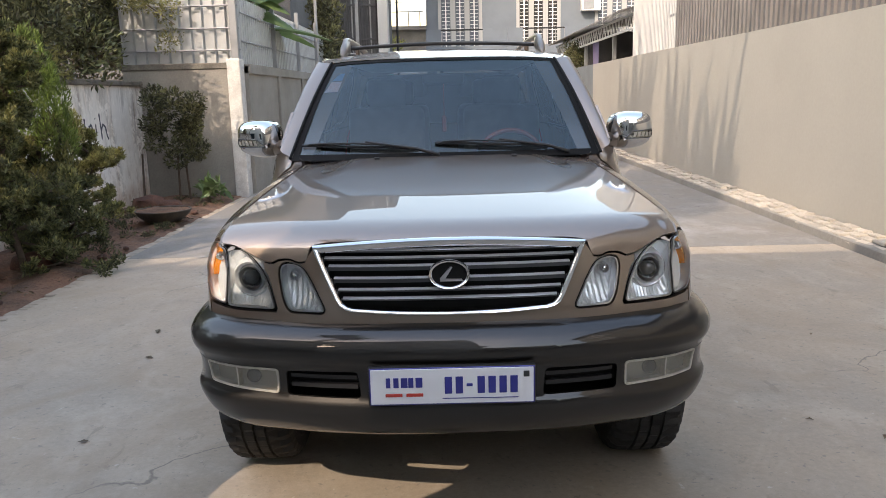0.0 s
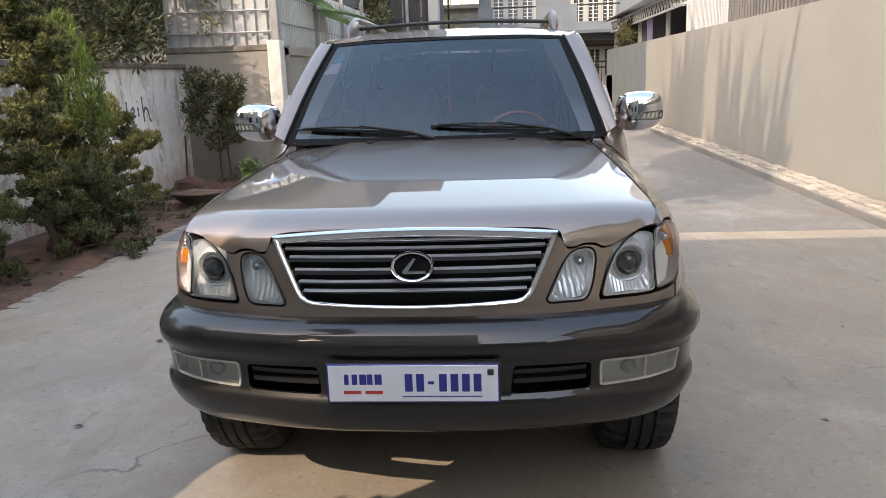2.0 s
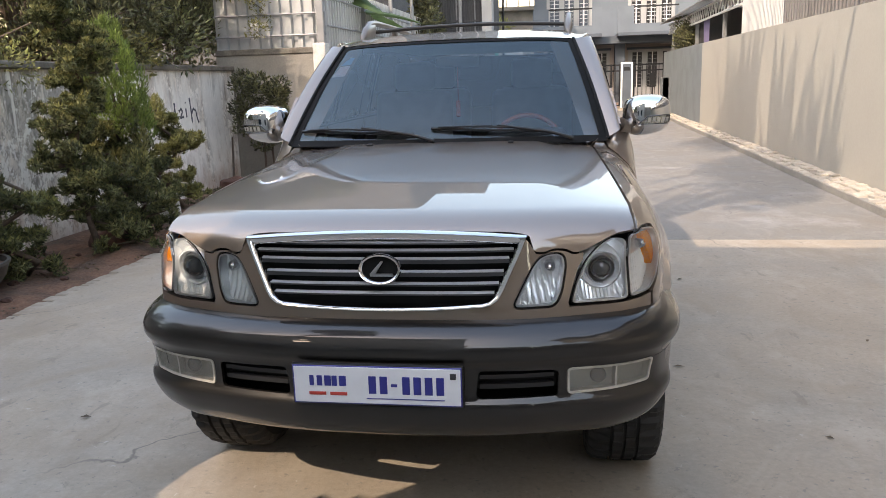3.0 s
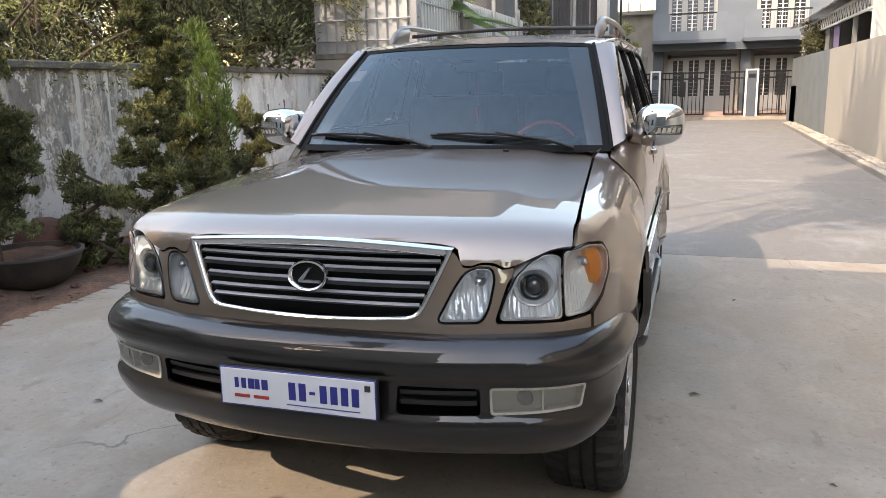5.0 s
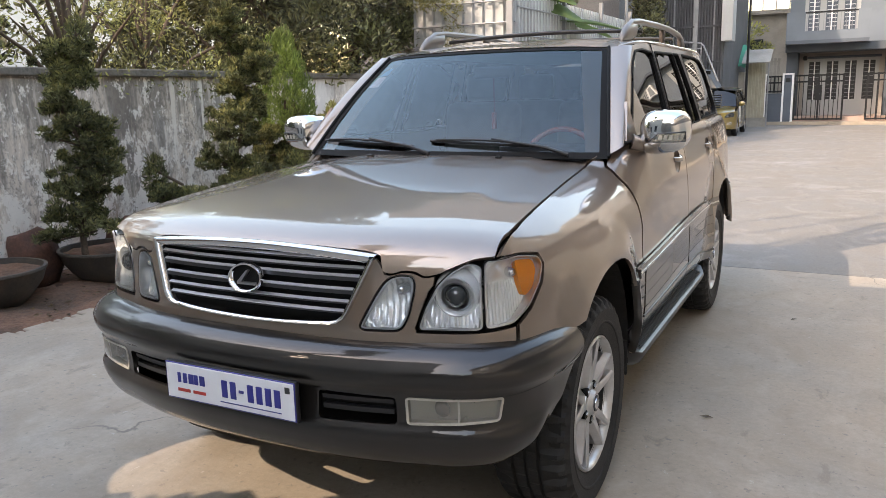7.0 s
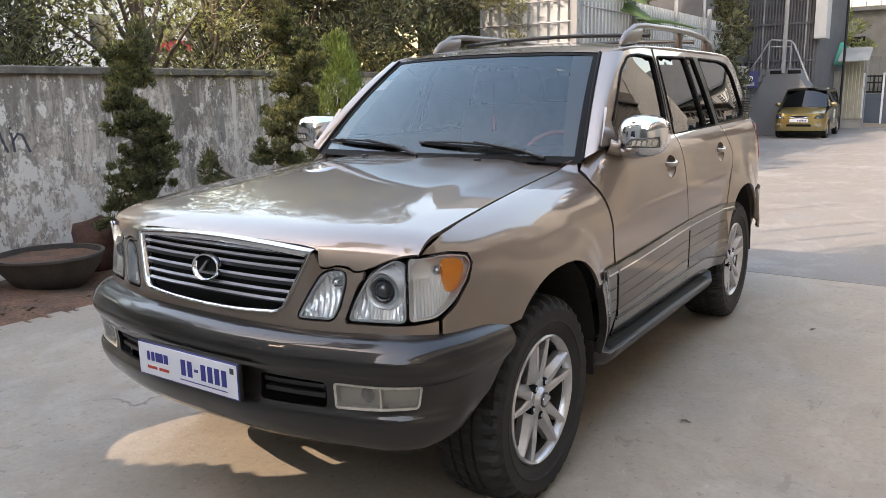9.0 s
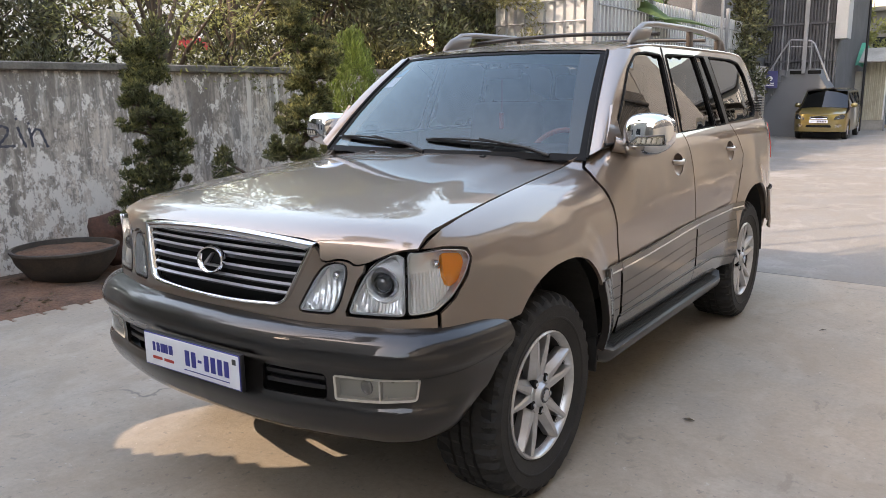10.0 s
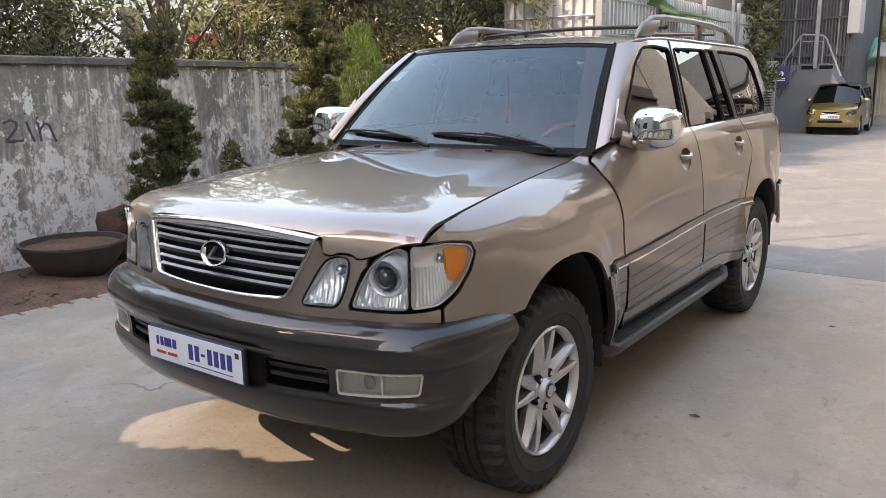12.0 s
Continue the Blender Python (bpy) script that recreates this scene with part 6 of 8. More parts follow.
gr_ = [[cloth.verts.new((4.52 + .03 * math.sin(i * 1.3) * (1 - j / 8), 21.6 + i * .1, 3.05 - j * .09 - .01 * math.sin(i))) for j in range(9)] for i in range(10)]
for p, q in zip(gr_, gr_[1:]):
    for j in range(8):
        cloth.faces.new((p[j], p[j + 1], q[j + 1], q[j]))
tagged(part("hanging_cloth", cloth, PURPLE_CLOTH, None, "", None, 180), "dull purple cloth hanging under the shed roof", "cloth")
for k, (y, z) in enumerate(((18.2, 2.75), (18.9, 2.6), (19.8, 2.7))):
    fr_ = thing("window_grille", "dark grille standing in the open shed", "grille")
    for i in range(5):
        part("bar", tube([(6.9, y + i * .14, 2.1), (6.9, y + i * .14, z + .3)], .015, 5), BLACK_IRON, fr_)
    for i in range(3):
        part("bar", tube([(6.9, y, 2.2 + i * .35), (6.9, y + .56, 2.2 + i * .35)], .015, 5), BLACK_IRON, fr_)

# left: cross wall, pier, long panelled wall, zinc fence
structure("trim_cross_cap", box((-5.3, 10.40, 2.06), (-3.54, 10.62, 2.16), .012), WALL_CAP, "stained cement capping on the cross wall", None, "capping")
structure("wall_pier", box((-3.59, 10.38, -.1), (-3.37, 10.66, 2.22), .02, 2), LIMEWASH, "flaking limewashed pier")
structure("wall_long", box((-3.46, 10.66, -.1), (-3.31, 21.4, 2.10)), CEMENT, "grey cement panel wall")
structure("trim_long_rail", box((-3.48, 10.66, 1.98), (-3.27, 21.4, 2.14), .01), CEMENT, "cement rail on the panel wall", None, "rail")
for y in (12.9, 15.3, 17.7, 20.1):
    structure("wall_post", box((-3.47, y - .11, -.1), (-3.265, y + .11, 2.0), .01), CEMENT, "cement post of the panel wall", None, "post")
cross_zinc = thing("zinc_fence", "standing zinc sheet fence on grey rails", "fence")
part("sheet", corrugated((-3.40, 10.50, 2.16), (-1, 0, 0), 1.9, 2.2, .19, .055), ZINC, cross_zinc, "zinc sheet")
for z in (2.36, 2.70, 3.05, 3.40, 3.9):
    part("rail", tube([(-5.3, 10.455, z), (-3.36, 10.455, z)], .017, 6), GREY_STEEL, cross_zinc, "steel rail")
part("corner_post", box((-3.50, 10.40, 2.16), (-3.38, 10.52, 4.4), .008), GREY_STEEL, cross_zinc, "grey corner post")
long_zinc = thing("zinc_fence", "pale zinc sheet fence along the panel wall", "fence")
part("sheet", corrugated((-3.41, 10.55, 2.14), (0, 1, 0), 8.6, 1.05, .15, .045), ZINC, long_zinc, "pale zinc sheet")
for y in (12.8, 15.2, 17.6):
    part("post", box((-3.37, y - .04, 2.14), (-3.29, y + .04, 3.4), .006), GREY_STEEL, long_zinc, "grey fence post")
for z in (2.5, 2.95):
    part("rail", tube([(-3.365, 10.6, z), (-3.365, 19.1, z)], .016, 6), GREY_STEEL, long_zinc, "steel rail")
tagged(part("flag_pole", tube([(-3.1, 16.4, 0), (-3.1, 16.4, 5)], .035, 8), GREY_STEEL), "thin grey steel pole beside the wall", "pole")

# spray-painted letters on the old wall
def strokes(name, paths, w):
    g = thing(name, "dark spray-painted letters on the old wall", "graffiti")
    for pts in paths:
        bm = bmesh.new()
        ps = [Vector((-5.027, y, z)) for y, z in pts]
        fine_ = []
        for a, b in zip(ps, ps[1:]):
            fine_ += [a.lerp(b, k / 5) for k in range(5)]
        fine_.append(ps[-1])
        L, R = [], []
        for i, p in enumerate(fine_):
            d = (fine_[min(i + 1, len(fine_) - 1)] - fine_[max(i - 1, 0)]).normalized()
            n_ = Vector((0, -d.z, d.y)) * w * (.45 + .12 * math.sin(i * 1.7))
            L.append((bm.verts.new(p + n_), bm.verts.new(p + n_ + Vector((-.004, 0, 0)))))
            R.append((bm.verts.new(p - n_), bm.verts.new(p - n_ + Vector((-.004, 0, 0)))))
        for i in range(len(fine_) - 1):
            bm.faces.new((L[i][0], L[i + 1][0], R[i + 1][0], R[i][0]))
            bm.faces.new((L[i][1], L[i + 1][1], L[i + 1][0], L[i][0]))
            bm.faces.new((R[i][0], R[i + 1][0], R[i + 1][1], R[i][1]))
        part("letter_stroke", bm, SPRAY, g)


strokes("graffiti", [[(1.68, 1.30), (1.75, 1.325), (1.80, 1.30), (1.79, 1.25), (1.73, 1.18), (1.69, 1.145), (1.76, 1.14), (1.85, 1.14)], [(1.885, 1.31), (1.91, 1.22), (1.945, 1.12)], [(1.875, 1.39), (1.885, 1.375)],
                     [(1.985, 1.30), (2.00, 1.20), (2.005, 1.12)], [(1.995, 1.22), (2.05, 1.285), (2.09, 1.27), (2.12, 1.18), (2.145, 1.11)], [(1.98, 1.345), (1.99, 1.33)]], .024)
strokes("graffiti", [[(8.33, 1.36), (8.33, 1.24), (8.36, 1.13)], [(8.44, 1.23), (8.52, 1.27), (8.55, 1.22), (8.47, 1.14), (8.58, 1.15)], [(8.66, 1.27), (8.67, 1.14)], [(8.655, 1.36), (8.665, 1.345)],
                     [(8.80, 1.42), (8.82, 1.22), (8.83, 1.05)], [(8.82, 1.18), (8.90, 1.26), (8.97, 1.22), (9.0, 1.10), (9.04, 1.04)]], .035)

# ---- houses at the end ----
terrace = thing("terrace_house", "two-storey pale blue-grey terrace house with balconies", "house")
part("wall", box((-1.02, 35.2, 0), (13.0, 42, 9.0)), FACADE, terrace, "pale blue-grey wall")
part("porch_floor", box((-1.02, 32.75, 0), (13.0, 35.2, .32)), TILE_PINK, terrace, "pink tiled porch")
part("floor_slab", box((-1.02, 33.0, 2.85), (13.0, 35.2, 3.15)), FACADE_GREY, terrace, "grey floor slab")
for k in range(4):
    x0 = -1.0 + k * 3.55
    part("column", box((x0, 33.6, 0), (x0 + .42, 35.25, 2.86)), FACADE_GREY, terrace, "grey column")
    part("porch_back", box((x0 + .42, 34.55, .3), (x0 + 3.55, 34.75, 2.86)), PORCH, terrace, "pale porch wall")
    fr_ = part("door_frame", box((x0 + .62, 34.46, .32), (x0 + 3.36, 34.56, 2.62)), PORCH_WHITE_SHADED, terrace, "white folding door front")
    part("lintel", box((x0 + .56, 34.42, 2.60), (x0 + 3.42, 34.56, 2.70)), FACADE_GREY, terrace, "dark lintel")
    for j in range(4):
        xa = x0 + .72 + j * .665
        part("pane", box((xa + .09, 34.445, .95), (xa + .50, 34.47, 2.48)), BLACK_IRON, fr_, "dark glazed panel")
        part("mullion", box((xa + .275, 34.43, .95), (xa + .315, 34.46, 2.48)), WHITE_TRIM, fr_, "white bar")
        for q in range(9):
            part("bar", box((xa + .11, 34.432, 1.05 + q * .16), (xa + .48, 34.452, 1.065 + q * .16)), GREY_STEEL, fr_)
    part("upper_wall", box((x0, 34.05, 3.15), (x0 + 3.55, 35.2, 9.0)), FACADE, terrace, "pale blue wall")
    up = part("upper_door", box((x0 + .55, 33.98, 3.2), (x0 + 2.55, 34.06, 5.9)), PORCH_WHITE_SHADED, terrace, "white balcony doors")
    for j in range(3):
        xa = x0 + .62 + j * .645
        part("pane", box((xa + .07, 33.965, 3.6), (xa + .48, 33.985, 5.75)), BLACK_IRON if k == 1 else FACADE_GREY, up, "dark shutter panel")
        part("mullion", box((xa + .25, 33.955, 3.6), (xa + .30, 33.975, 5.75)), WHITE_TRIM, up, "white bar")
        for q in range(13):
            part("bar", box((xa + .10, 33.957, 3.68 + q * .16), (xa + .46, 33.975, 3.70 + q * .16)), WHITE_TRIM, up)
    yb = 32.3
    bx0, bx1 = x0 + .02, x0 + 2.92
    part("balcony_slab", box((bx0, yb, 3.13), (bx1, 34.05, 3.26)), FACADE_GREY, terrace, "grey balcony slab")
    par = part("parapet", box((bx0, yb, 3.26), (bx1, yb + .12, 3.60)), FACADE, terrace, "pale parapet")
    for xa, xb in ((bx0, bx0 + .66), (bx1 - .42, bx1)):
        part("parapet_side", box((xa, yb, 3.60), (xb, yb + .12, 4.33)), FACADE, par, "pale parapet panel")
    part("handrail", box((bx0 + .66, yb + .03, 4.26), (bx1 - .42, yb + .08, 4.32)), BLACK_IRON, par, "black handrail")
    for j in range(10):
        xa = bx0 + .72 + j * (bx1 - bx0 - 1.14) / 9
        part("baluster", box((xa - .009, yb + .045, 3.6), (xa + .009, yb + .063, 4.26)), GREY_STEEL, par, "thin bar")
    part("ledge", box((x0 - .1, 33.6, 6.2), (x0 + 3.5, 34.06, 6.35)), FACADE_GREY, terrace, "grey ledge")
part("porch_lamp", box((-.42, 34.2, 2.55), (-.28, 34.45, 2.72), .02), BLACK_IRON, terrace, "small dark wall lamp")
ac = thing("air_conditioner", "white air conditioner box on the house front", "air conditioner")
part("casing", box((6.0, 33.65, 5.1), (6.85, 34.04, 5.75), .02), WHITE_TRIM, ac, "white casing")
part("fan_guard", box((6.08, 33.63, 5.17), (6.55, 33.655, 5.68), .01), GREY_STEEL, ac, "grey fan guard")

# front fence and gates
def pier(x0, x1):
    p_ = thing("gate_pier", "grey gate pier with white edges", "gate pier", None, "gate piers")
    part("shaft", box((x0 + .07, 32.45, 0), (x1 - .07, 32.75, 1.97)), FACADE_GREY, p_, "grey shaft")
    for xa, xb in ((x0, x0 + .07), (x1 - .07, x1)):
        part("edge", box((xa, 32.44, 0), (xb, 32.76, 2.0)), WHITE_TRIM, p_, "white edge")
    part("cap", box((x0, 32.43, 1.97), (x1, 32.77, 2.03)), WHITE_TRIM, p_, "white cap")
    part("plaque", box((x0 + .12, 32.43, 1.68), (x1 - .12, 32.452, 1.84)), BLACK_IRON, p_, "small dark plaque")


def gate(x0, x1, name="gate_leaf", z0=.18, z1=1.96):
    g = thing(name, "black iron gate with upright bars", "gate", None, "iron gates")
    for x in (x0, (x0 + x1) / 2, x1):
        part("stile", box((x - .035, 32.56, z0), (x + .035, 32.63, z1)), BLACK_IRON, g, "black upright")
    for z in (z0 + .04, z1 - .28, z1 - .04):
        part("rail", box((x0, 32.565, z - .03), (x1, 32.625, z + .03)), BLACK_IRON, g, "black rail")
    n_ = max(4, int((x1 - x0) / .155))
    for i in range(1, n_):
        x = x0 + (x1 - x0) * i / n_
        part("bar", box((x - .014, 32.58, z0), (x + .014, 32.61, z1)), BLACK_IRON, g)
    if z1 > 1.5 and x1 - x0 > 1:
        part("lock_panel", box(((x0 + x1) / 2 - .12, 32.57, .95), ((x0 + x1) / 2 + .12, 32.62, 1.55)), BLACK_IRON, g, "black lock panel")


pier(-1.95, -1.62)
structure("wall_front_low", box((-1.62, 32.5, 0), (-1.02, 32.65, 1.25)), FACADE_GREY, "low grey front wall")
gate(-1.60, -1.04, "fence_panel", 1.28, 1.95)
pier(-1.02, -.60)
gate(-.56, 1.16)
gate(1.98, 2.70)
pier(2.74, 3.24)
gate(3.30, 4.85)
gate(5.5, 6.3)
pier(6.4, 6.9)
gate(7.0, 8.7)
structure("kerb_house", box((-2.0, 32.35, -.1), (13, 32.75, .13), .01), CONCRETE, "pale concrete step before the gates", None, "kerb")

# ---- stair block, netted scaffold and what stands by it ----
stair = thing("outdoor_stair", "grey concrete outdoor stair with steel handrails", "stair")
side_bm = bmesh.new()
poly = [(-4.62, 0), (-4.62, .45), (-3.70, 2.15), (-2.85, 2.15), (-2.30, 1.25), (-1.9, .55), (-1.9, 0)]
fr1 = [side_bm.verts.new((x, 25.5, z)) for x, z in poly]
bk1 = [side_bm.verts.new((x, 26.9, z)) for x, z in poly]
side_bm.faces.new(fr1[::-1])
side_bm.faces.new(bk1)
for i in range(len(poly)):
    k = (i + 1) % len(poly)
    side_bm.faces.new((fr1[i], fr1[k], bk1[k], bk1[i]))
bmesh.ops.recalc_face_normals(side_bm, faces=side_bm.faces[:])
part("stair_wall", side_bm, STAIR_GREY, stair, "grey rendered stair side")
for i in range(9):
    part("step", box((-4.72 + i * .105, 25.42, .42 + i * .19), (-4.55 + i * .105, 25.55, .60 + i * .19)), STAIR_GREY, stair, "grey step end")
for x0 in (-3.58, -3.05):
    part("slot", box((x0, 25.485, 1.98), (x0 + .38, 25.53, 2.09)), GASKET, stair, "dark slot")
part("handrail", tube([(-4.70, 25.5, 1.25), (-3.66, 25.5, 3.02), (-3.60, 25.5, 3.06), (-3.02, 25.5, 3.0), (-2.92, 25.5, 2.9), (-2.42, 25.5, 1.75)], .030, 8), GREY_STEEL, stair, "grey steel handrail", None, 60)
part("handrail", tube([(-3.60, 25.5, 2.85), (-2.98, 25.5, 2.82)], .022, 6), GREY_STEEL, stair, "grey steel rail")
for x, z0, z1 in ((-4.5, .6, 1.55), (-4.1, 1.3, 2.25), (-3.66, 2.1, 3.0), (-3.0, 2.1, 3.0)):
    part("baluster", tube([(x, 25.5, z0), (x, 25.5, z1)], .02, 6), GREY_STEEL, stair, "steel post")
part("tall_post", box((-3.22, 25.40, 2.0), (-3.12, 25.48, 6.0)), GREY_STEEL, stair, "tall grey steel post")
screen_b = thing("netted_building", "building wrapped in dark netting and slats", "building")
# Height and the second, hidden block are added to shade the far yard.
part("netting", box((-7.5, 27.0, 0), (-2.5, 33, 13.0)), DARK_NET, screen_b, "dark netting")
part("netting", box((-14, 21.8, 0), (-4.75, 33, 13.0)), DARK_NET, screen_b, "dark netting")
sl_rnd = random.Random(8)
for i in range(46):
    x = -6.9 + i * .096
    part("slat", box((x, 26.90, .2), (x + .045, 26.99, 12.8 + sl_rnd.uniform(-.2, .2))), GREY_STEEL if i % 7 == 0 else DARK_NET, screen_b, "upright slat")
for z in (2.4, 3.6, 4.8):
    part("band", box((-6.9, 26.86, z), (-2.5, 26.91, z + .06)), DARK_NET, screen_b, "dark band")
part("white_gable", box((-2.55, 26.6, 3.1), (-2.2, 27.4, 6.5)), ZINC, screen_b, "pale sheet gable")
sign = thing("notice_board", "small dark blue notice board on the wall end", "sign")
part("board", box((-4.30, 25.20, 1.55), (-3.88, 25.24, 2.10), .005), SIGN_BLUE, sign, "dark blue board")
bm_ = bmesh.new()
bmesh.ops.create_circle(bm_, cap_ends=True, segments=20, radius=.075)
part("disc", bm_, WHITE_TRIM, sign, "pale round mark", pose(-4.10, 25.19, 1.86, 90, 0, 0))
for i in range(2):
    part("mark", box((-4.22, 25.188, 1.64 + i * .06), (-3.98, 25.20, 1.665 + i * .06)), WHITE_TRIM, sign, "pale bar mark")
part("sign_post", tube([(-4.32, 25.25, 0), (-4.32, 25.25, 2.2)], .03, 6), GREY_STEEL, sign, "steel post")
structure("wall_block", box((-3.4, 31.0, 0), (-2.28, 31.2, 2.12)), OLD_CONCRETE, "grey block wall under the tarpaulin")
tarp = bmesh.new()
g_ = [[tarp.verts.new((-3.6 + i * .17, 30.7 + j * .3, 2.25 + .20 * j - .12 * math.sin(i * .8) * (1 if j else .4) + .06 * (i % 2))) for j in range(5)] for i in range(9)]
for p, q in zip(g_, g_[1:]):
    for j in range(4):
        tarp.faces.new((p[j], q[j], q[j + 1], p[j + 1]))
tagged(part("tarpaulin", tarp, TARP, None, "", None, 60), "sagging green tarpaulin over a block wall", "tarpaulin")
tagged(part("sheet_gate", corrugated((-2.24, 31.1, .35), (1, 0, 0), .75, 2.2, .12, .02), YELLOW_SHEET), "faded beige ribbed sheet gate", "gate")
structure("wall_gate_foot", box((-2.28, 31.12, 0), (-1.45, 31.25, .37)), OLD_CONCRETE, "low wall under the sheet gate")
aw = bmesh.new()
vs = [aw.verts.new(p) for p in ((-2.3, 30.2, 2.45), (-1.3, 30.2, 2.45), (-1.3, 31.2, 2.95), (-2.3, 31.2, 2.95))]
aw.faces.new(vs)
ex = bmesh.ops.extrude_face_region(aw, geom=aw.faces[:])
for v in [g for g in ex["geom"] if isinstance(g, bmesh.types.BMVert)]:
    v.co.z -= .04
awn = thing("awning", "small weathered grey awning over the gate", "awning")
part("awning_sheet", aw, OLD_CONCRETE, awn, "weathered grey-brown sheet")
part("awning_post", tube([(-1.35, 30.3, 0), (-1.35, 30.3, 2.48)], .03, 6), GREY_STEEL, awn, "thin post")
pole = thing("aerial_pole", "thin dark pole carrying a television aerial", "pole")
part("mast", tube([(-2.08, 30, 0), (-2.06, 30, 5.6)], .045, 8), BLACK_IRON, pole, "dark mast")
for z, w in ((5.45, .55), (5.2, .4)):
    part("aerial_bar", tube([(-2.06 - w, 30, z), (-2.06 + w, 30, z + .05)], .012, 5), GREY_STEEL, pole, "aerial bar")
for i in range(6):
    part("aerial_rod", tube([(-2.5 + i * .17, 29.8, 5.47), (-2.5 + i * .17, 30.2, 5.47)], .007, 4), GREY_STEEL, pole, "aerial rod")
far = thing("far_house", "unpainted concrete house with a flat roof", "house")
part("wall", box((-6.5, 40, 0), (-1.2, 46, 5.0)), OLD_CONCRETE, far, "stained concrete wall")
part("roof_edge", box((-6.6, 39.8, 4.95), (-1.1, 46, 5.15)), OLD_CONCRETE, far, "concrete roof edge")
for i in range(9):
    part("rail_post", tube([(-6.3 + i * .6, 40.1, 5.1), (-6.3 + i * .6, 40.1, 5.9)], .03, 5), GREY_STEEL, far, "roof rail post")
part("roof_rail", tube([(-6.4, 40.1, 5.9), (-1.3, 40.1, 5.9)], .03, 5), GREY_STEEL, far, "roof rail")
part("window", box((-3.2, 39.96, 3.3), (-2.6, 40.02, 3.8)), WINDOW_DARK, far, "dark window")
fence_f = thing("picket_fence", "low weathered fence of upright boards", "fence")
for i in range(16):
    part("board", box((-3.4 + i * .14, 33.2, 1.5), (-3.3 + i * .14, 33.24, 2.95 - .02 * i)), OLD_CONCRETE, fence_f, "weathered board")
for z in (1.9, 2.5):
    part("rail", box((-3.4, 33.24, z), (-1.2, 33.28, z + .06)), OLD_CONCRETE, fence_f, "fence rail")
part("fence_base", box((-3.4, 33.2, 0), (-1.15, 33.35, 1.5)), OLD_CONCRETE, fence_f, "concrete base")

# ---- houses behind the camera and behind the trees ----
def block_house(name, label, lo, hi, material, face, nx, nz, skip=()):
    h = thing(name, label, "house")
    if skip:
        (hx0, hx1), (hz0, hz1) = skip
        for a, b in (((lo[0], lo[1], lo[2]), (hx0, hi[1], hi[2])), ((hx1, lo[1], lo[2]), (hi[0], hi[1], hi[2])), ((hx0, lo[1], lo[2]), (hx1, hi[1], hz0)), ((hx0, lo[1], hz1), (hx1, hi[1], hi[2]))):
            part("wall", box(a, b), material, h, "painted wall")
    else:
        part("wall", box(lo, hi), material, h, "painted wall")
    part("roof_edge", box((lo[0] - .15, lo[1] - .15, hi[2] - .001), (hi[0] + .15, hi[1] + (.15 if face != "y" else 0), hi[2] + .06)), FACADE_GREY, h, "roof edge")
    for i in range(nx):
        for k in range(nz):
            if face == "y":
                w = (hi[0] - lo[0]) / nx
                x = lo[0] + w * (i + .5)
                z = 1.0 + k * 3.2
                part("window", box((x - .6, hi[1] - .01, z), (x + .6, hi[1] + .03, z + 1.5)), WINDOW_DARK, h, "dark window")
                part("window_sill", box((x - .7, hi[1], z - .1), (x + .7, hi[1] + .12, z)), WHITE_TRIM, h, "white sill")
            else:
                w = (hi[1] - lo[1]) / nx
                y = lo[1] + w * (i + .5)
                z = 1.0 + k * 3.2
                part("window", box((hi[0] - .01, y - .6, z), (hi[0] + .03, y + .6, z + 1.5)), WINDOW_DARK, h, "dark window")


# Unseen wall and house; extents chosen to block sun and low sky.
structure("wall_behind", box((.6, -9.2, -.1), (4.25, -9.0, 5.2)), OLD_CONCRETE, "unseen plain grey wall, added to cut low sky light")
block_house("shade_house", "unseen cream house across the yard, sized to shade it", (-20, -14.0, 0), (.6, -5.9, 5.4), YARD_HOUSE, "y", 6, 1)
# Unseen wall added on the house, its openings shaped to aim sun patches.
sun_screen = thing("sun_mask", "unseen wall on the cream house, two openings cut to aim sun patches", "roof terrace")
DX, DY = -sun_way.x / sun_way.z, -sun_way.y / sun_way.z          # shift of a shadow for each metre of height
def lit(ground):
    """The opening cut in the unseen wall so that the sun lights one wanted patch of the yard."""
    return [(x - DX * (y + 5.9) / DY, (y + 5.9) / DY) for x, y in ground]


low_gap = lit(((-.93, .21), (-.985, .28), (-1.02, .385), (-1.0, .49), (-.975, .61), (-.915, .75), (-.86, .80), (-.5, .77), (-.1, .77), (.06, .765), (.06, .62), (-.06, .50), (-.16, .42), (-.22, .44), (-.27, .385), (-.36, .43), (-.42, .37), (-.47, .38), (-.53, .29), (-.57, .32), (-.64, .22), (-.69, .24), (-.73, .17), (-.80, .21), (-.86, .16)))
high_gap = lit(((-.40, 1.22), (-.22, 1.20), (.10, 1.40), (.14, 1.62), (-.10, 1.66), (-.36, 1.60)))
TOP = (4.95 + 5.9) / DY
part("screen_wall", panel([(-20, 5.461), (.6, 5.461), (.6, TOP), (-20, TOP)], lambda x, z: Vector((x, -5.9, z)), [low_gap, high_gap], .5, .03, (-8, -20, 7)), YARD_HOUSE, sun_screen, "cream wall that masks the sun")
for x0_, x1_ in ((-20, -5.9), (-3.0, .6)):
    part("wall_core", box((x0_, -6.14, 5.461), (x1_, -5.935, TOP - .005)), YARD_HOUSE, sun_screen, "cream wall behind the face")
for k in range(6):
    x = -18.3 + k * 3.4
    if abs(x + 4.6) > 1.2:
        part("window", box((x - .6, -5.91, 8.0), (x + .6, -5.87, 9.5)), WINDOW_DARK, sun_screen, "dark window")
right_house = thing("cream_house", "tall cream house behind the ribbed sheeting", "house")
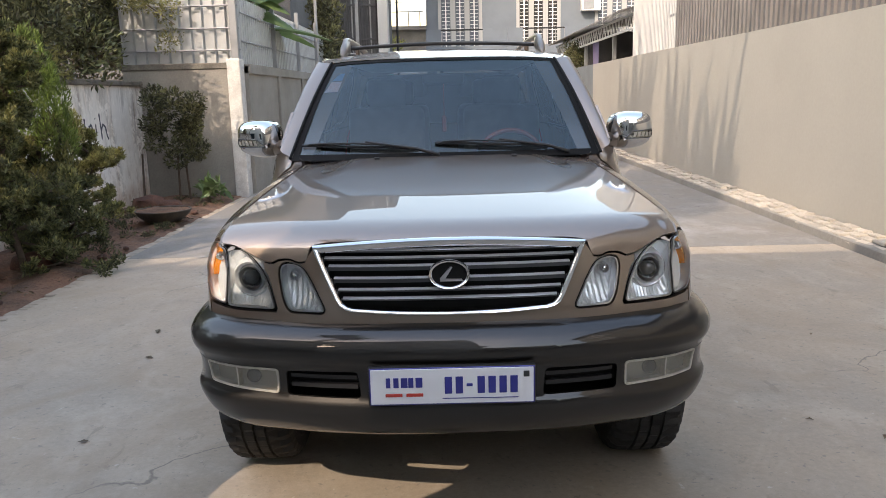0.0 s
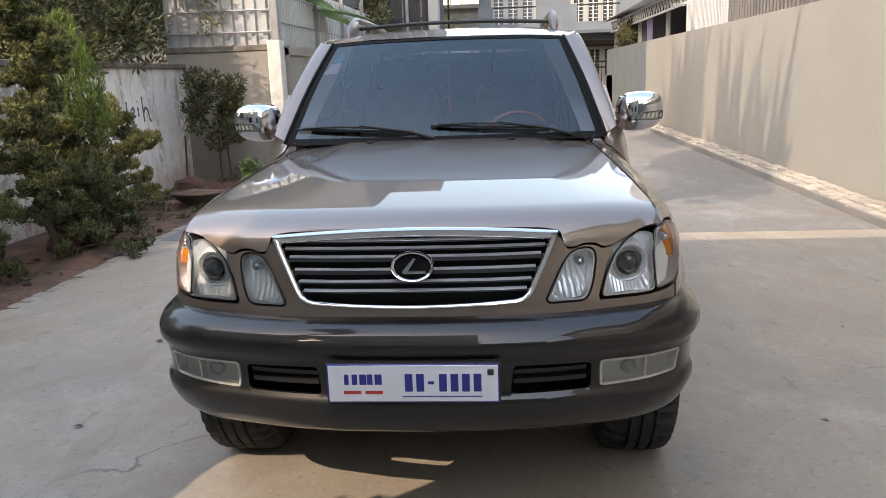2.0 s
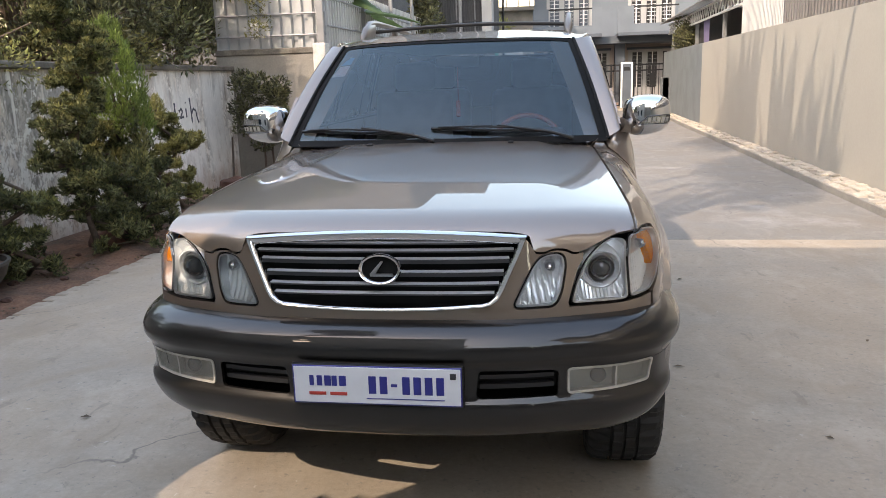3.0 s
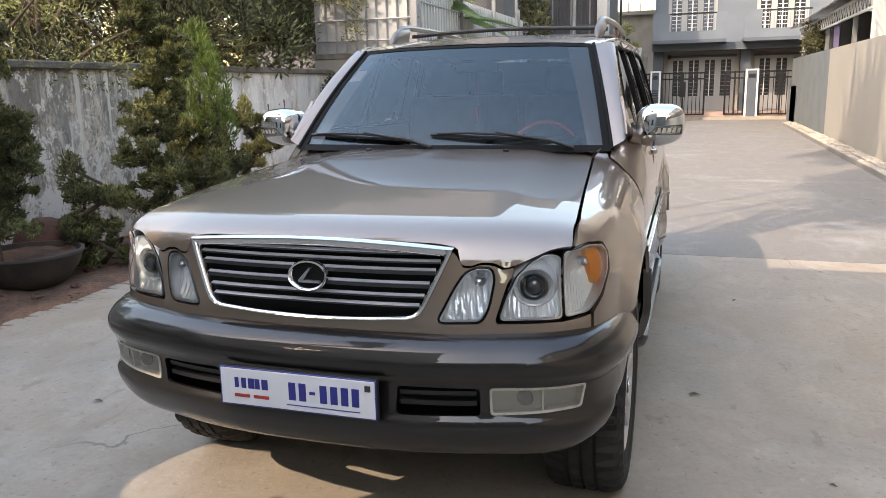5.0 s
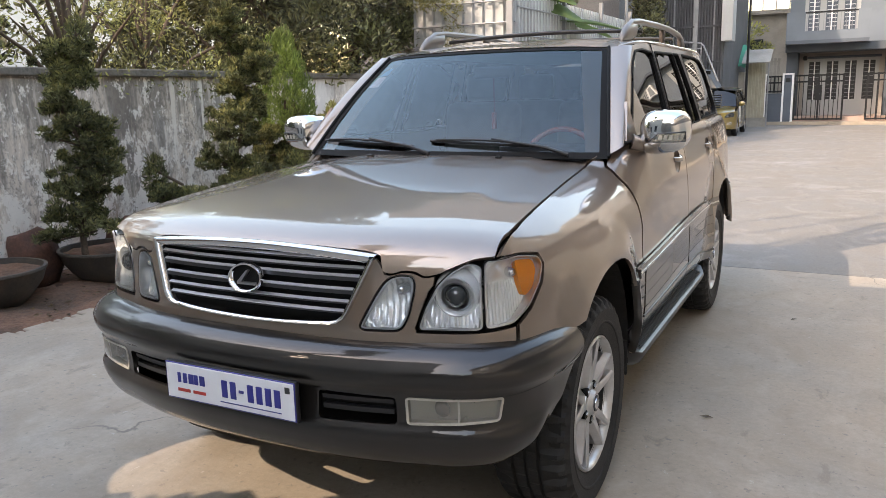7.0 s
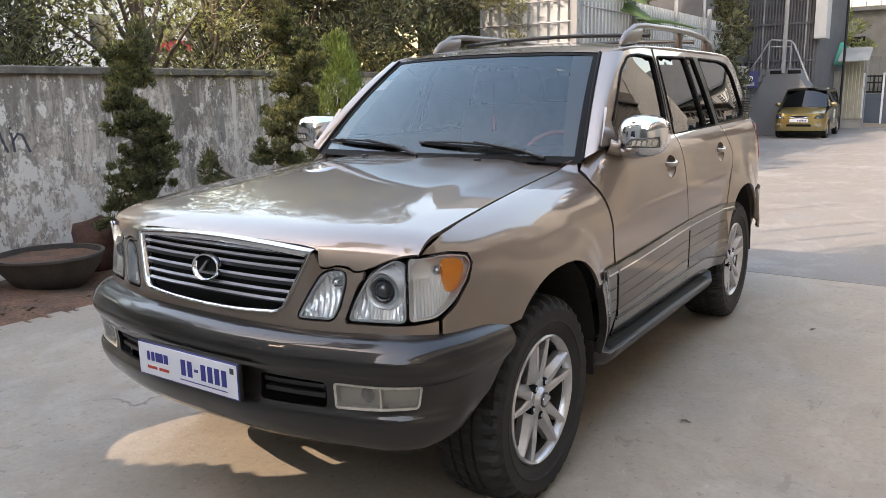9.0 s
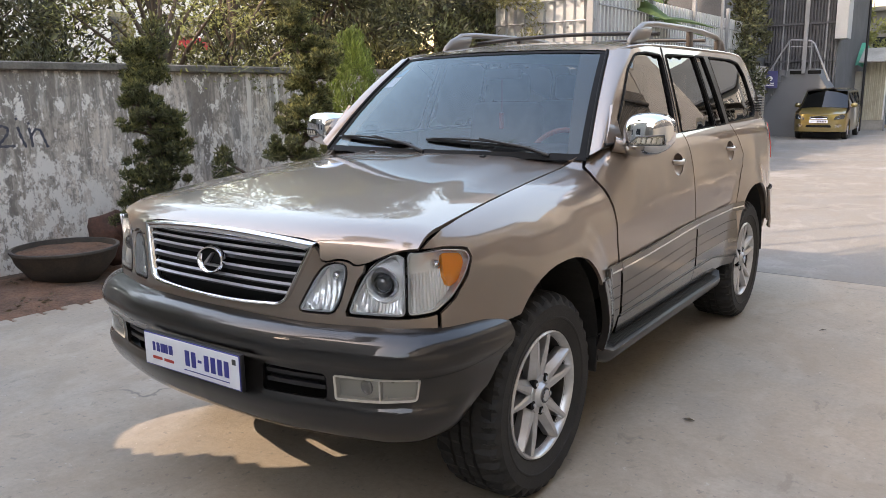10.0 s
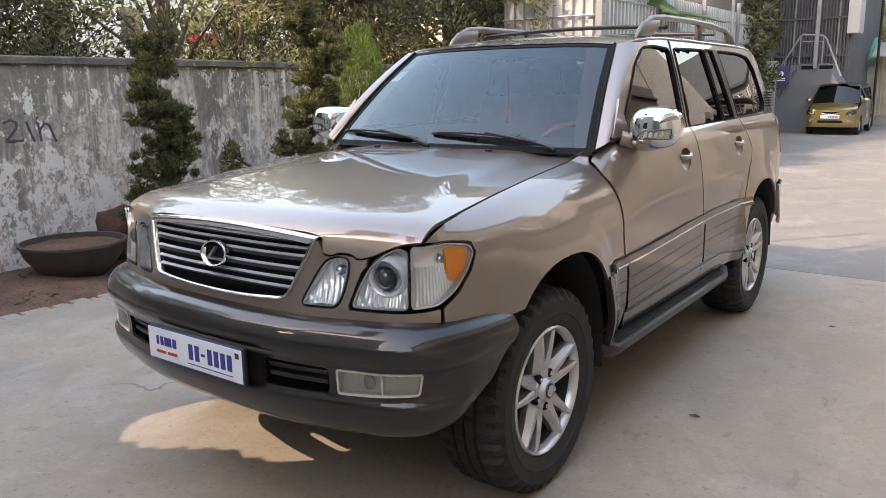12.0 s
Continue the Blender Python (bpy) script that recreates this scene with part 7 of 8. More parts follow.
part("wall", box((5.6, -7.5, 0), (12, 12.2, 8.6)), CREAM_DULL, right_house, "cream painted wall")
part("roof_edge", box((5.3, -7.8, 8.601), (12.3, 12.5, 8.8)), FACADE_GREY, right_house, "grey roof edge")
for y in (-5.2, -1.6, 2.0, 5.6, 9.2):
    for z in (4.3, 6.7):
        wn_ = part("window", box((5.56, y - .55, z), (5.62, y + .55, z + 1.3)), WINDOW_DARK, right_house, "dark window")
        for lo_, hi_ in (((y - .65, z - .1), (y + .65, z)), ((y - .65, z + 1.3), (y + .65, z + 1.4)), ((y - .65, z), (y - .55, z + 1.3)), ((y + .55, z), (y + .65, z + 1.3)), ((y - .04, z), (y + .04, z + 1.3))):
            part("window_frame", box((5.50, lo_[0], lo_[1]), (5.585, hi_[0], hi_[1])), WHITE_TRIM, wn_, "white window frame")
block_house("white_house", "white two-storey house behind the trees", (-46, 12, 0), (-34, 38, 8.5), HOUSE_WHITE, "x", 7, 2)
tagged(part("red_awning", box((-34.0, 24.5, 4.0), (-33.2, 26.0, 4.6), .02), RED_PAINT), "faded red awning on the white house", "awning")


# ---- plants ----
def leaf_cloud(clumps, size, seed, aspect=0.35, up=0.35, flat=0.0):
    """Leaves as folded blades, scattered in clumps of (centre, radii, count)."""
    g = np.random.default_rng(seed)
    verts, faces = [], []
    for c, r, n in clumps:
        d = g.normal(size=(n, 3))
        d /= np.linalg.norm(d, axis=1)[:, None]
        rad = g.uniform(0.25, 1.0, n) ** 0.45
        p = np.array(c) + d * rad[:, None] * np.array(r)
        way = d + g.normal(scale=0.55, size=(n, 3)) + np.array((0, 0, up))
        way[:, 2] *= 1 - flat
        way /= np.linalg.norm(way, axis=1)[:, None]
        sd = np.cross(way, g.normal(size=(n, 3)))
        sd /= np.linalg.norm(sd, axis=1)[:, None] + 1e-9
        ln = size * g.uniform(0.6, 1.35, n)[:, None]
        nrm = np.cross(way, sd)
        a, b = p - way * ln * 0.5, p + way * ln * 0.5
        l_, r_ = p + sd * ln * aspect * 0.5 + nrm * ln * 0.08, p - sd * ln * aspect * 0.5 + nrm * ln * 0.08
        k = len(verts)
        verts += np.stack([a, l_, b, r_], 1).reshape(-1, 3).tolist()
        base = k + 4 * np.arange(n)
        faces += np.concatenate([np.stack([base, base + 1, base + 2], 1), np.stack([base, base + 2, base + 3], 1)]).tolist()
    return verts, faces


def crown(parent, clumps, size, seed, material, label="", **kw):
    me = bpy.data.meshes.new("crown")
    v, f = leaf_cloud(clumps, size, seed, **kw)
    me.from_pydata(v, [], f)
    me.materials.append(material)
    ob = new("crown", me)
    ob.parent = parent
    return tagged(ob, label, "", "", "stuff")


def trunk(parent, pts, r0, r1, name="trunk", material=None):
    return part(name, tube(pts, r0, 9, r1), material or BARK, parent, "", None, 60)


def tree(label, base, height, spread, seed, material, leaf, clumps=22, count=420, lean=(0, 0), name="tree", low=0.35, second=None, girth=1.0):
    """A trunk that forks into limbs, each ending in uneven clumps of leaves."""
    r = random.Random(seed)
    t = thing(name, label, "tree")
    b = Vector(base)
    top = b + Vector((lean[0], lean[1], height * .62))
    mid = b.lerp(top, .5) + Vector((r.uniform(-.2, .2), r.uniform(-.2, .2), 0))
    trunk(t, [b, mid, top], (.06 + height * .017) * girth, (.04 + height * .006) * girth)
    cl, cl2 = [], []
    for i in range(clumps):
        a = i * 2.399 + r.uniform(-.4, .4)
        h = low + (1 - low) * (i + .5) / clumps
        rad = spread * (.35 + .75 * math.sin(math.pi * min(1, .15 + h * .85))) * r.uniform(.55, 1.1)
        c = b + Vector((lean[0] * h, lean[1] * h, 0)) + Vector((math.cos(a) * rad, math.sin(a) * rad, height * h + r.uniform(-.25, .25)))
        if i % 2 == 0:
            s = b.lerp(top, min(.98, h * .85 + .1))
            trunk(t, [s, s.lerp(c, .5) + Vector((0, 0, .12)), c], .022 + height * .004, .008, "limb")
        k = r.uniform(.6, 1.25) * spread * .42
        (cl2 if second and i % 3 == 0 else cl).append((tuple(c), (k, k, k * r.uniform(.5, .8)), int(count * r.uniform(.6, 1.2))))
    crown(t, cl, leaf, seed, material, "leafy crown")
    if cl2:
        crown(t, cl2, leaf, seed + 1, second, "paler leaves")
    return t


def tiered(label, base, height, tiers, seed, material, leaf=.055, tip_material=None, curve=.12, trunk_r=.035, density=1.0, girth=.8):
    """A trained shrub: a bent trunk with flat pads of needles on side limbs."""
    r = random.Random(seed)
    t = thing("trained_shrub", label, "shrub", None, "trained shrubs")
    b = Vector(base)
    line = [b + Vector((curve * math.sin(k * 1.9 + seed), curve * math.cos(k * 1.5 + seed), height * k / 6)) for k in range(7)]
    trunk(t, line, trunk_r, .012)
    cl, tips = [], []
    for i in range(tiers):
        h = .16 + .84 * i / (tiers - 1)
        p = line[min(6, int(h * 6))]
        z = b.z + height * h
        if i == tiers - 1:
            cl.append(((p.x, p.y, z - .08), (.13, .13, .20), int(500 * density)))
            tips.append(((p.x, p.y, z + .05), (.09, .09, .12), 160))
            continue
        wide = (.48 - .30 * h) * r.uniform(.8, 1.25) * girth
        for q in range(4):
            a = i * 2.4 + q * 1.57 + r.uniform(-.5, .5)
            d = wide * r.uniform(.65, 1.15)
            c = Vector((p.x + math.cos(a) * d, p.y + math.sin(a) * d, z + r.uniform(-.06, .06)))
            trunk(t, [Vector((p.x, p.y, z - .06)), c - Vector((0, 0, .03))], .012, .005, "limb")
            k = r.uniform(.10, .20) * (1.15 - .4 * h)
            for _ in range(6):
                a2, d2 = r.uniform(0, 2 * math.pi), k * r.uniform(.2, 1.05)
                tuft = (c.x + math.cos(a2) * d2, c.y + math.sin(a2) * d2, c.z + r.uniform(-.4, .45) * k)
                w2 = r.uniform(.035, .075)
                cl.append((tuft, (w2, w2, w2 * .8), int(75 * density)))
                tips.append(((tuft[0], tuft[1], tuft[2] + w2 * .6), (w2 * .8, w2 * .8, w2 * .4), int((8 + 45 * h * h) * density)))
        cl.append(((p.x, p.y, z), (.11, .11, .08), int(200 * density)))
    crown(t, cl, leaf, seed, material, "dark narrow leaves", aspect=.24, up=.5)
    crown(t, tips, leaf, seed + 50, tip_material or LEAF_OLIVE, "paler young tips", aspect=.24, up=.9)
    return t


tiered("trained dark green shrub in a clay bowl by the wall", (-4.11, 2.65, .20), 1.94, 12, 3, LEAF_DARK, .052, LEAF_OLIVE, curve=.07, girth=.55)
tiered("tall trained dark green shrub by the old wall", (-3.96, 4.44, .0), 2.48, 16, 7, LEAF_DARK, .055, LEAF_OLIVE, curve=.08, density=1.0, girth=.60)
tiered("low trained dark green shrub with a bare stem", (-4.02, 3.52, .0), .92, 4, 12, LEAF_DARK, .058, girth=.7)
tiered("low dark green shrub beside the driveway edge", (-3.80, 4.95, .0), .85, 5, 15, LEAF_DARK, .058)
tiered("bushy dark green shrub near the driveway", (-4.1, 5.35, .0), 1.35, 7, 21, LEAF_DARK, .058, density=1.2)
tiered("loose dark green shrub above a concrete block", (-4.35, 6.78, .10), 1.25, 7, 26, LEAF_OLIVE, .06)
tiered("small dark green shrub beside a clay bowl", (-4.45, 3.75, .0), .6, 3, 29, LEAF_DARK, .058)

thuja = thing("thuja", "upright lime-green thuja bush by the old wall", "bush")
tc = Vector((-4.2, 5.5, 0))
trunk(thuja, [tc, tc + Vector((0, 0, 1.6))], .04, .012)
trnd = random.Random(2)
cl = []
for i in range(46):
    h = (i + .5) / 46
    a = i * 2.399
    w = .40 * math.sin(math.pi * (.18 + .80 * h)) ** .8
    c = tc + Vector((math.cos(a) * w * .75, math.sin(a) * w * .75, .55 + 1.68 * h + trnd.uniform(-.06, .06)))
    q = trnd.uniform(.7, 1.2)
    cl.append((tuple(c), (.10 * q, .10 * q, .18 * q), int(250 * q)))
cl.append(((tc.x, tc.y, 2.20), (.06, .06, .16), 240))
crown(thuja, cl[:16], .065, 31, LEAF_OLIVE, "browned inner sprays", aspect=.22, up=1.2)
crown(thuja, cl[16:], .065, 32, LEAF_LIME, "lime-green sprays", aspect=.22, up=1.4)

def bush(label, clumps, leaf, material, seed, stems=()):
    t = thing("bush", label, "bush")
    for pts in stems:
        trunk(t, pts, .02, .012, "stem")
    crown(t, clumps, leaf, seed, material, "leaves")
    return t


brnd = random.Random(9)
cl = []
for i in range(18):
    cl.append(((-4.25 + brnd.uniform(-.45, .45), 9.75 + brnd.uniform(-.25, .25), .75 + 1.0 * i / 18 + brnd.uniform(-.1, .1)), (.2, .2, .18), 260))
bush("young dark bush before the cement wall", cl, .075, LEAF_TREE, 41, ([(-4.3, 9.75, 0), (-4.28, 9.75, .9)], [(-4.15, 9.8, 0), (-4.2, 9.8, .9)]))
cl = [((-3.75 + brnd.uniform(-.2, .2), 9.4 + brnd.uniform(-.15, .15), .28 + brnd.uniform(-.1, .16)), (.14, .14, .1), 16) for i in range(6)]
bush("low broad-leaved plant at the wall's foot", cl, .22, LEAF_BANANA, 43, ([(-3.75, 9.4, 0), (-3.75, 9.4, .25)],))

# trees behind the old wall
tree("dense dark tree behind the old wall", (-7.2, 9.1, 0), 6.6, 1.9, 51, LEAF_TREE, .11, 44, 640, second=LEAF_DARK, low=.36)
tree("dense dark tree behind the old wall", (-7.4, 11.6, 0), 6.8, 2.0, 52, LEAF_TREE, .12, 44, 620)
tree("dense dark tree behind the old wall", (-6.9, 7.6, 0), 5.0, 1.5, 53, LEAF_TREE, .10, 28, 700, second=LEAF_OLIVE)
tree("thin pale-leaved tree behind the old wall", (-6.0, 4.1, 0), 3.9, 1.1, 54, LEAF_PALE, .06, 30, 170, name="thin_tree", low=.42, second=LEAF_OLIVE)
tree("thin pale-leaved tree behind the old wall", (-6.5, 5.6, 0), 4.2, 1.1, 55, LEAF_OLIVE, .065, 26, 200, name="thin_tree", low=.4, second=LEAF_PALE)
tree("dark feathery tree behind the old wall", (-7.3, 2.1, 0), 4.4, 1.4, 56, LEAF_TREE, .07, 30, 900)
# Two unseen trees, tall so that the bonnet's front lip mirrors something dark.
tree("dark feathery tree behind the old wall", (-7.4, -1.6, 0), 6.0, 2.0, 57, LEAF_DARK, .11, 28, 520)
tree("dark feathery tree behind the old wall", (-8.8, -2.8, 0), 7.2, 2.0, 156, LEAF_TREE, .12, 30, 520)
tree("dense dark tree behind the zinc fence", (-6.6, 14.2, 0), 7.4, 1.9, 58, LEAF_TREE, .14, 44, 520)
tree("dense dark tree behind the zinc fence", (-6.6, 17.2, 0), 8.2, 2.0, 157, LEAF_TREE, .15, 44, 520)
tree("green tree beyond the yard", (-3.6, 37.0, 0), 5.0, 1.5, 59, LEAF_PALE, .18, 20, 260)
hedge = thing("undergrowth", "dark tangled undergrowth behind the old wall", "undergrowth", None, "", "stuff")
hr = random.Random(14)
crown(hedge, [((-6.25 + hr.uniform(-.5, .5), -4 + i * .33, 1.7 + hr.uniform(-.5, .5)), (.5, .5, .5), 420) for i in range(46)], .10, 61, LEAF_TREE, "tangled leaves")
crown(hedge, [((-8.3 + hr.uniform(-.6, .6), -5 + i * .30, 2.5 + hr.uniform(-.9, 1.3)), (.7, .7, .65), 420) for i in range(58)], .13, 66, LEAF_TREE, "dark leaves further back")
vine = thing("hanging_vine", "leafy vine hanging over the zinc fence", "vine")
crown(vine, [((-3.35 + hr.uniform(-.2, .3), 19.2 + hr.uniform(-.8, .8), 1.5 + 3.2 * k / 26), (.45, .45, .32), 170) for k in range(26)], .15, 63, LEAF_TREE, "dark hanging leaves")
part("stem", tube([(-3.4, 19.3, 0), (-3.38, 19.2, 2.2), (-3.4, 19.2, 4.6)], .05, 7, .02), BARK, vine, "", None, 60)
fl_vine = thing("hanging_vine", "flowering vine on the shed's end", "vine")
crown(fl_vine, [((4.45 + hr.uniform(-.12, .12), 25.8 + hr.uniform(-1.2, 1.2), 2.35 + hr.uniform(0, .9)), (.28, .35, .26), 150) for k in range(16)], .11, 64, LEAF_TREE, "leaves")
part("stem", tube([(4.5, 25.8, 2.3), (4.5, 25.7, 3.2)], .03, 6, .015), BARK, fl_vine, "", None, 60)
spray = thing("overhanging_branch", "fine-leaved branch hanging before the zinc fence", "branch")
crown(spray, [((-5.2 + .9 * k / 18 + hr.uniform(-.15, .15), 10.2 + hr.uniform(-.2, .2), 3.5 - .9 * (k / 18) ** 1.5 + hr.uniform(-.3, .2)), (.22, .22, .18), 110) for k in range(18)], .06, 65, LEAF_OLIVE, "fine leaves")
part("limb", tube([(-6.2, 9.6, 2.6), (-5.4, 10.1, 3.6), (-4.3, 10.2, 2.75)], .03, 6, .008), BARK, spray, "", None, 60)


def blade(t, root, way, length, width, droop, material, seed, ragged_=True, tilt=0.0, spear=False):
    """A long leaf with a midrib, torn along its edges."""
    r = random.Random(seed)
    bm = bmesh.new()
    way = Vector(way).normalized()
    sd = way.cross(Vector((0, 0, 1)))
    if sd.length < .05:
        sd = Vector((1, 0, 0))
    sd.normalize()
    sd = (Matrix.Rotation(tilt, 3, way) @ sd)
    n_ = 22
    mid, lf, rt = [], [], []
    for i in range(n_ + 1):
        t_ = i / n_
        p = Vector(root) + way * length * t_ + Vector((0, 0, -droop * t_ * t_ * length))
        w = width * math.sin(math.pi * min(1, .08 + t_ * .92)) ** .6 * .5
        if spear:
            w = width * .5 * min(1, .25 + 3 * t_) * (1 - t_) ** .75
        mid.append(bm.verts.new(p))
        lf.append(bm.verts.new(p + sd * w * (r.uniform(.75, 1) if ragged_ else 1) + Vector((0, 0, -.25 * w))))
        rt.append(bm.verts.new(p - sd * w * (r.uniform(.75, 1) if ragged_ else 1) + Vector((0, 0, -.25 * w))))
    for i in range(n_):
        bm.faces.new((mid[i], mid[i + 1], lf[i + 1], lf[i]))
        bm.faces.new((mid[i + 1], mid[i], rt[i], rt[i + 1]))
    return part("leaf", bm, material, t, "broad torn leaf", None, 60)


banana = thing("banana_plant", "banana plant with torn leaves behind the panel wall", "banana plant")
trunk(banana, [(-4.0, 12.6, 0), (-3.95, 12.6, 2.9)], .14, .10)
for k, (wx, wy, wz, ln) in enumerate(((1.0, .5, .25, 1.9), (.6, -.3, .5, 1.8), (.9, 1.2, .2, 2.0), (-.4, .6, .9, 1.7), (.2, -.8, .8, 1.7), (1, .1, .8, 1.6), (-1, -.3, .5, 1.6))):
    blade(banana, (-3.95, 12.6, 2.85 + .05 * k), (wx, wy, wz), ln, .48, .32, LEAF_BANANA, 70 + k)

for k, (root, way, ln, dr) in enumerate((((-4.15, 12.3, 3.55), (1.0, -.1, .02), 1.3, .40), ((-4.0, 12.4, 3.35), (1.0, .0, -.22), 1.2, .25), ((-4.1, 12.2, 3.75), (.8, -.3, .25), 1.25, .45))):
    blade(banana, root, way, ln, .42, dr, LEAF_BANANA, 170 + k, True, .5)  # leaves hanging over the fence

# unseen tall plants, added so that their shade falls on the cream wall
def shade_palm(base, z0, leaves, seed, label):
    t = thing("shade_palm", label, "palm")
    r = random.Random(seed)
    trunk(t, [base, (base[0] + .6, base[1] + .1, z0 * .5), (base[0] + 1.9, base[1] + .2, z0)], .03, .025)
    for k in range(leaves):
        a = 2 * math.pi * k / leaves + r.uniform(-.3, .3)
        blade(t, (base[0] + 1.9, base[1] + .2, z0 - .1), (math.cos(a) * .35, math.sin(a) * .35, 1), r.uniform(1.4, 3.1), .50, .02, LEAF_BANANA, seed + k, False, r.uniform(-.6, .6), True)
    return t


for k, (x, y, z0, n_) in enumerate(((-8.4, -1.87, 17.9, 7), (-8.4, -3.37, 18.6, 8), (-8.4, -4.17, 18.1, 8), (-5.7, -1.66, 13.0, 9), (-5.7, -2.56, 12.8, 9), (-5.7, -3.46, 12.9, 9), (-5.7, -4.26, 12.6, 8))):
    tp = shade_palm((x, y, 0), z0, n_, 90 + 10 * k, "unseen tall palm, placed to cast pointed leaf shadows")
    crown(tp, [((x + 1.9 + hr.uniform(-.3, .3), y + .2 + hr.uniform(-.6, .6), z0 - .3 + hr.uniform(-.6, .6)), (.4, .5, .5), 120) for _ in range(8)], .30, 190 + k, LEAF_TREE, "lower leaves", aspect=.2, up=1.2)
tree("unseen slender tree, its thin crown placed to shade the cream wall", (-5.4, -5.4, 0), 15.6, .85, 95, LEAF_TREE, .16, 30, 34, (.3, .2), "shade_tree", .78, None, .3)

# ---- bowls, stones and litter ----
def bowl(label, at, r, h):
    t = thing("clay_bowl", label, "plant bowl", None, "clay bowls")
    bm = bmesh.new()
    prof = [(r * .55, 0), (r * .72, h * .25), (r * .9, h * .6), (r * .97, h * .9), (r, h * .93), (r, h), (r * .94, h), (r * .92, h * .8)]
    rg = [[bm.verts.new((a_ * math.cos(q), a_ * math.sin(q), z)) for a_, z in prof] for q in (2 * math.pi * k / 40 for k in range(40))]
    for i in range(40):
        for j in range(len(prof) - 1):
            bm.faces.new((rg[i][j], rg[(i + 1) % 40][j], rg[(i + 1) % 40][j + 1], rg[i][j + 1]))
    bm.faces.new([g_[0] for g_ in rg][::-1])
    part("pot", bm, CLAY, t, "dark fired clay", pose(*at), 50)
    so = bmesh.new()
    bmesh.ops.create_circle(so, cap_ends=True, cap_tris=True, segments=32, radius=r * .925)
    bmesh.ops.subdivide_edges(so, edges=so.edges[:], cuts=3, use_grid_fill=True)
    for v in so.verts:
        v.co.z = .02 * noise.noise(v.co * 9 + Vector((at[0], at[1], 0))) + .02
    part("soil", so, DIRT, t, "dry soil with dead leaves", pose(at[0], at[1], at[2] + h * .80))
    return t


bowl("wide empty dark clay bowl by the old wall", (-4.26, 1.80, 0), .44, .30)
bowl("wide dark clay bowl holding a trained shrub", (-4.12, 2.86, 0), .44, .30)
bowl("small shallow clay bowl on the soil", (-3.76, 7.55, .03), .36, .16)


def stone(label, at, r, seed, material=None):
    bm = bmesh.new()
    bmesh.ops.create_icosphere(bm, subdivisions=3, radius=1)
    for v in bm.verts:
        v.co = v.co * (1 + .28 * noise.noise(v.co * 1.6 + Vector((seed, 0, 0))) + .10 * noise.noise(v.co * 4 + Vector((0, seed, 0))))
        v.co = Vector((v.co.x * r[0], v.co.y * r[1], v.co.z * r[2]))
    tagged(part("stone", bm, material or ROCK, None, "", pose(*at), 50), label, "stone", "garden stones")


stone("dark reddish boulder against the old wall", (-4.62, 2.45, .2), (.24, .22, .28), 3)
stone("reddish boulder behind a clay bowl", (-4.6, 3.55, .18), (.30, .28, .26), 5)
stone("reddish stone on the soil", (-4.45, 8.9, .08), (.26, .2, .13), 7)
stone("reddish stone on the soil", (-4.1, 8.75, .06), (.18, .14, .10), 8)
stone("reddish stone at the shrub's foot", (-4.05, 4.9, .06), (.2, .16, .12), 10)
srnd = random.Random(20)
for k in range(26):
    x, y, s_ = srnd.uniform(-4.8, -3.5), srnd.uniform(.5, 9.5), srnd.uniform(.02, .06)
    stone("small clod of reddish soil", (x, y, .03), (s_, s_ * .8, s_ * .6), 30 + k)
block = thing("concrete_block", "leaning pale concrete block on the soil", "block")
part("block", box((-.12, -.07, 0), (.12, .07, .28), .012), LIMEWASH, block, "", pose(-4.27, 6.55, .02, 4, -5, 20))
tagged(part("leaning_stick", tube([(-4.85, 9.7, 0), (-4.9, 9.9, .75)], .02, 6, .014), BARK), "weathered stick leaning on the old wall", "stick")
litter = thing("leaf_litter", "dry leaves and twigs scattered over the soil", "leaf litter", None, "", "stuff")
lg = np.random.default_rng(77)
cl = []
for k in range(120):
    x, y = lg.uniform(-4.95, -3.42), lg.uniform(-1, 10.2)
    cl.append(((x, y, .035), (.18, .18, .015), 14))
crown(litter, cl, .045, 78, LITTER, "dry leaves", flat=.9, up=0)
grass = thing("weeds", "sparse green weeds on the soil strip", "weeds", None, "", "stuff")
cl = [((lg.uniform(-4.9, -3.5), lg.uniform(5.5, 10), .05), (.10, .10, .04), 40) for k in range(60)]
crown(grass, cl, .06, 79, LEAF_TREE, "small weeds", aspect=.2, up=1.0)
for k, (x, y, s_) in enumerate(((1.175, 1.905, .035), (1.43, 3.775, .03), (-1.25, 1.62, .05), (-1.02, 1.9, .06), (-1.75, 1.0, .03), (1.95, .9, .03), (-2.05, 2.75, .05), (-1.9, 2.2, .04), (1.55, -.1, .03), (2.3, 2.4, .025), (-.9, -.55, .03), (1.7, 1.1, .02))):
    bm = bmesh.new()
    v = [bm.verts.new(p) for p in ((-s_, 0, .004), (0, s_ * .4, .010), (s_, 0, .005), (0, -s_ * .4, .012))]
    bm.faces.new((v[0], v[3], v[2]))
    bm.faces.new((v[0], v[2], v[1]))
    tagged(part("dry_leaf", bm, LITTER, None, "", pose(x, y, .002, 0, 0, k * 47)), "curled dry leaf lying on the concrete", "leaf", "fallen leaves")


# ---- the small gold car in the yard ----
hatch = thing("hatchback", "small gold hatchback car parked by the stairs", "car", pose(-2.40, 24.25, 0, 0, 0, 1))
HP = Plan([(0, 0), (.35, .015), (.58, .07), (.70, .18), (.742, .36), (.748, .8), (.75, 2.6), (.73, 3.2), (.66, 3.45), (0, 3.5)])


def hskin(u, s, out=0.0):
    p, n = HP.at(u)
    d = .10 * max(0, (s - .62)) ** 1.3 + .5 * max(0, .34 - s) ** 1.5
    q = p + n * (d - out)
    return Vector((q.x, q.y, s))


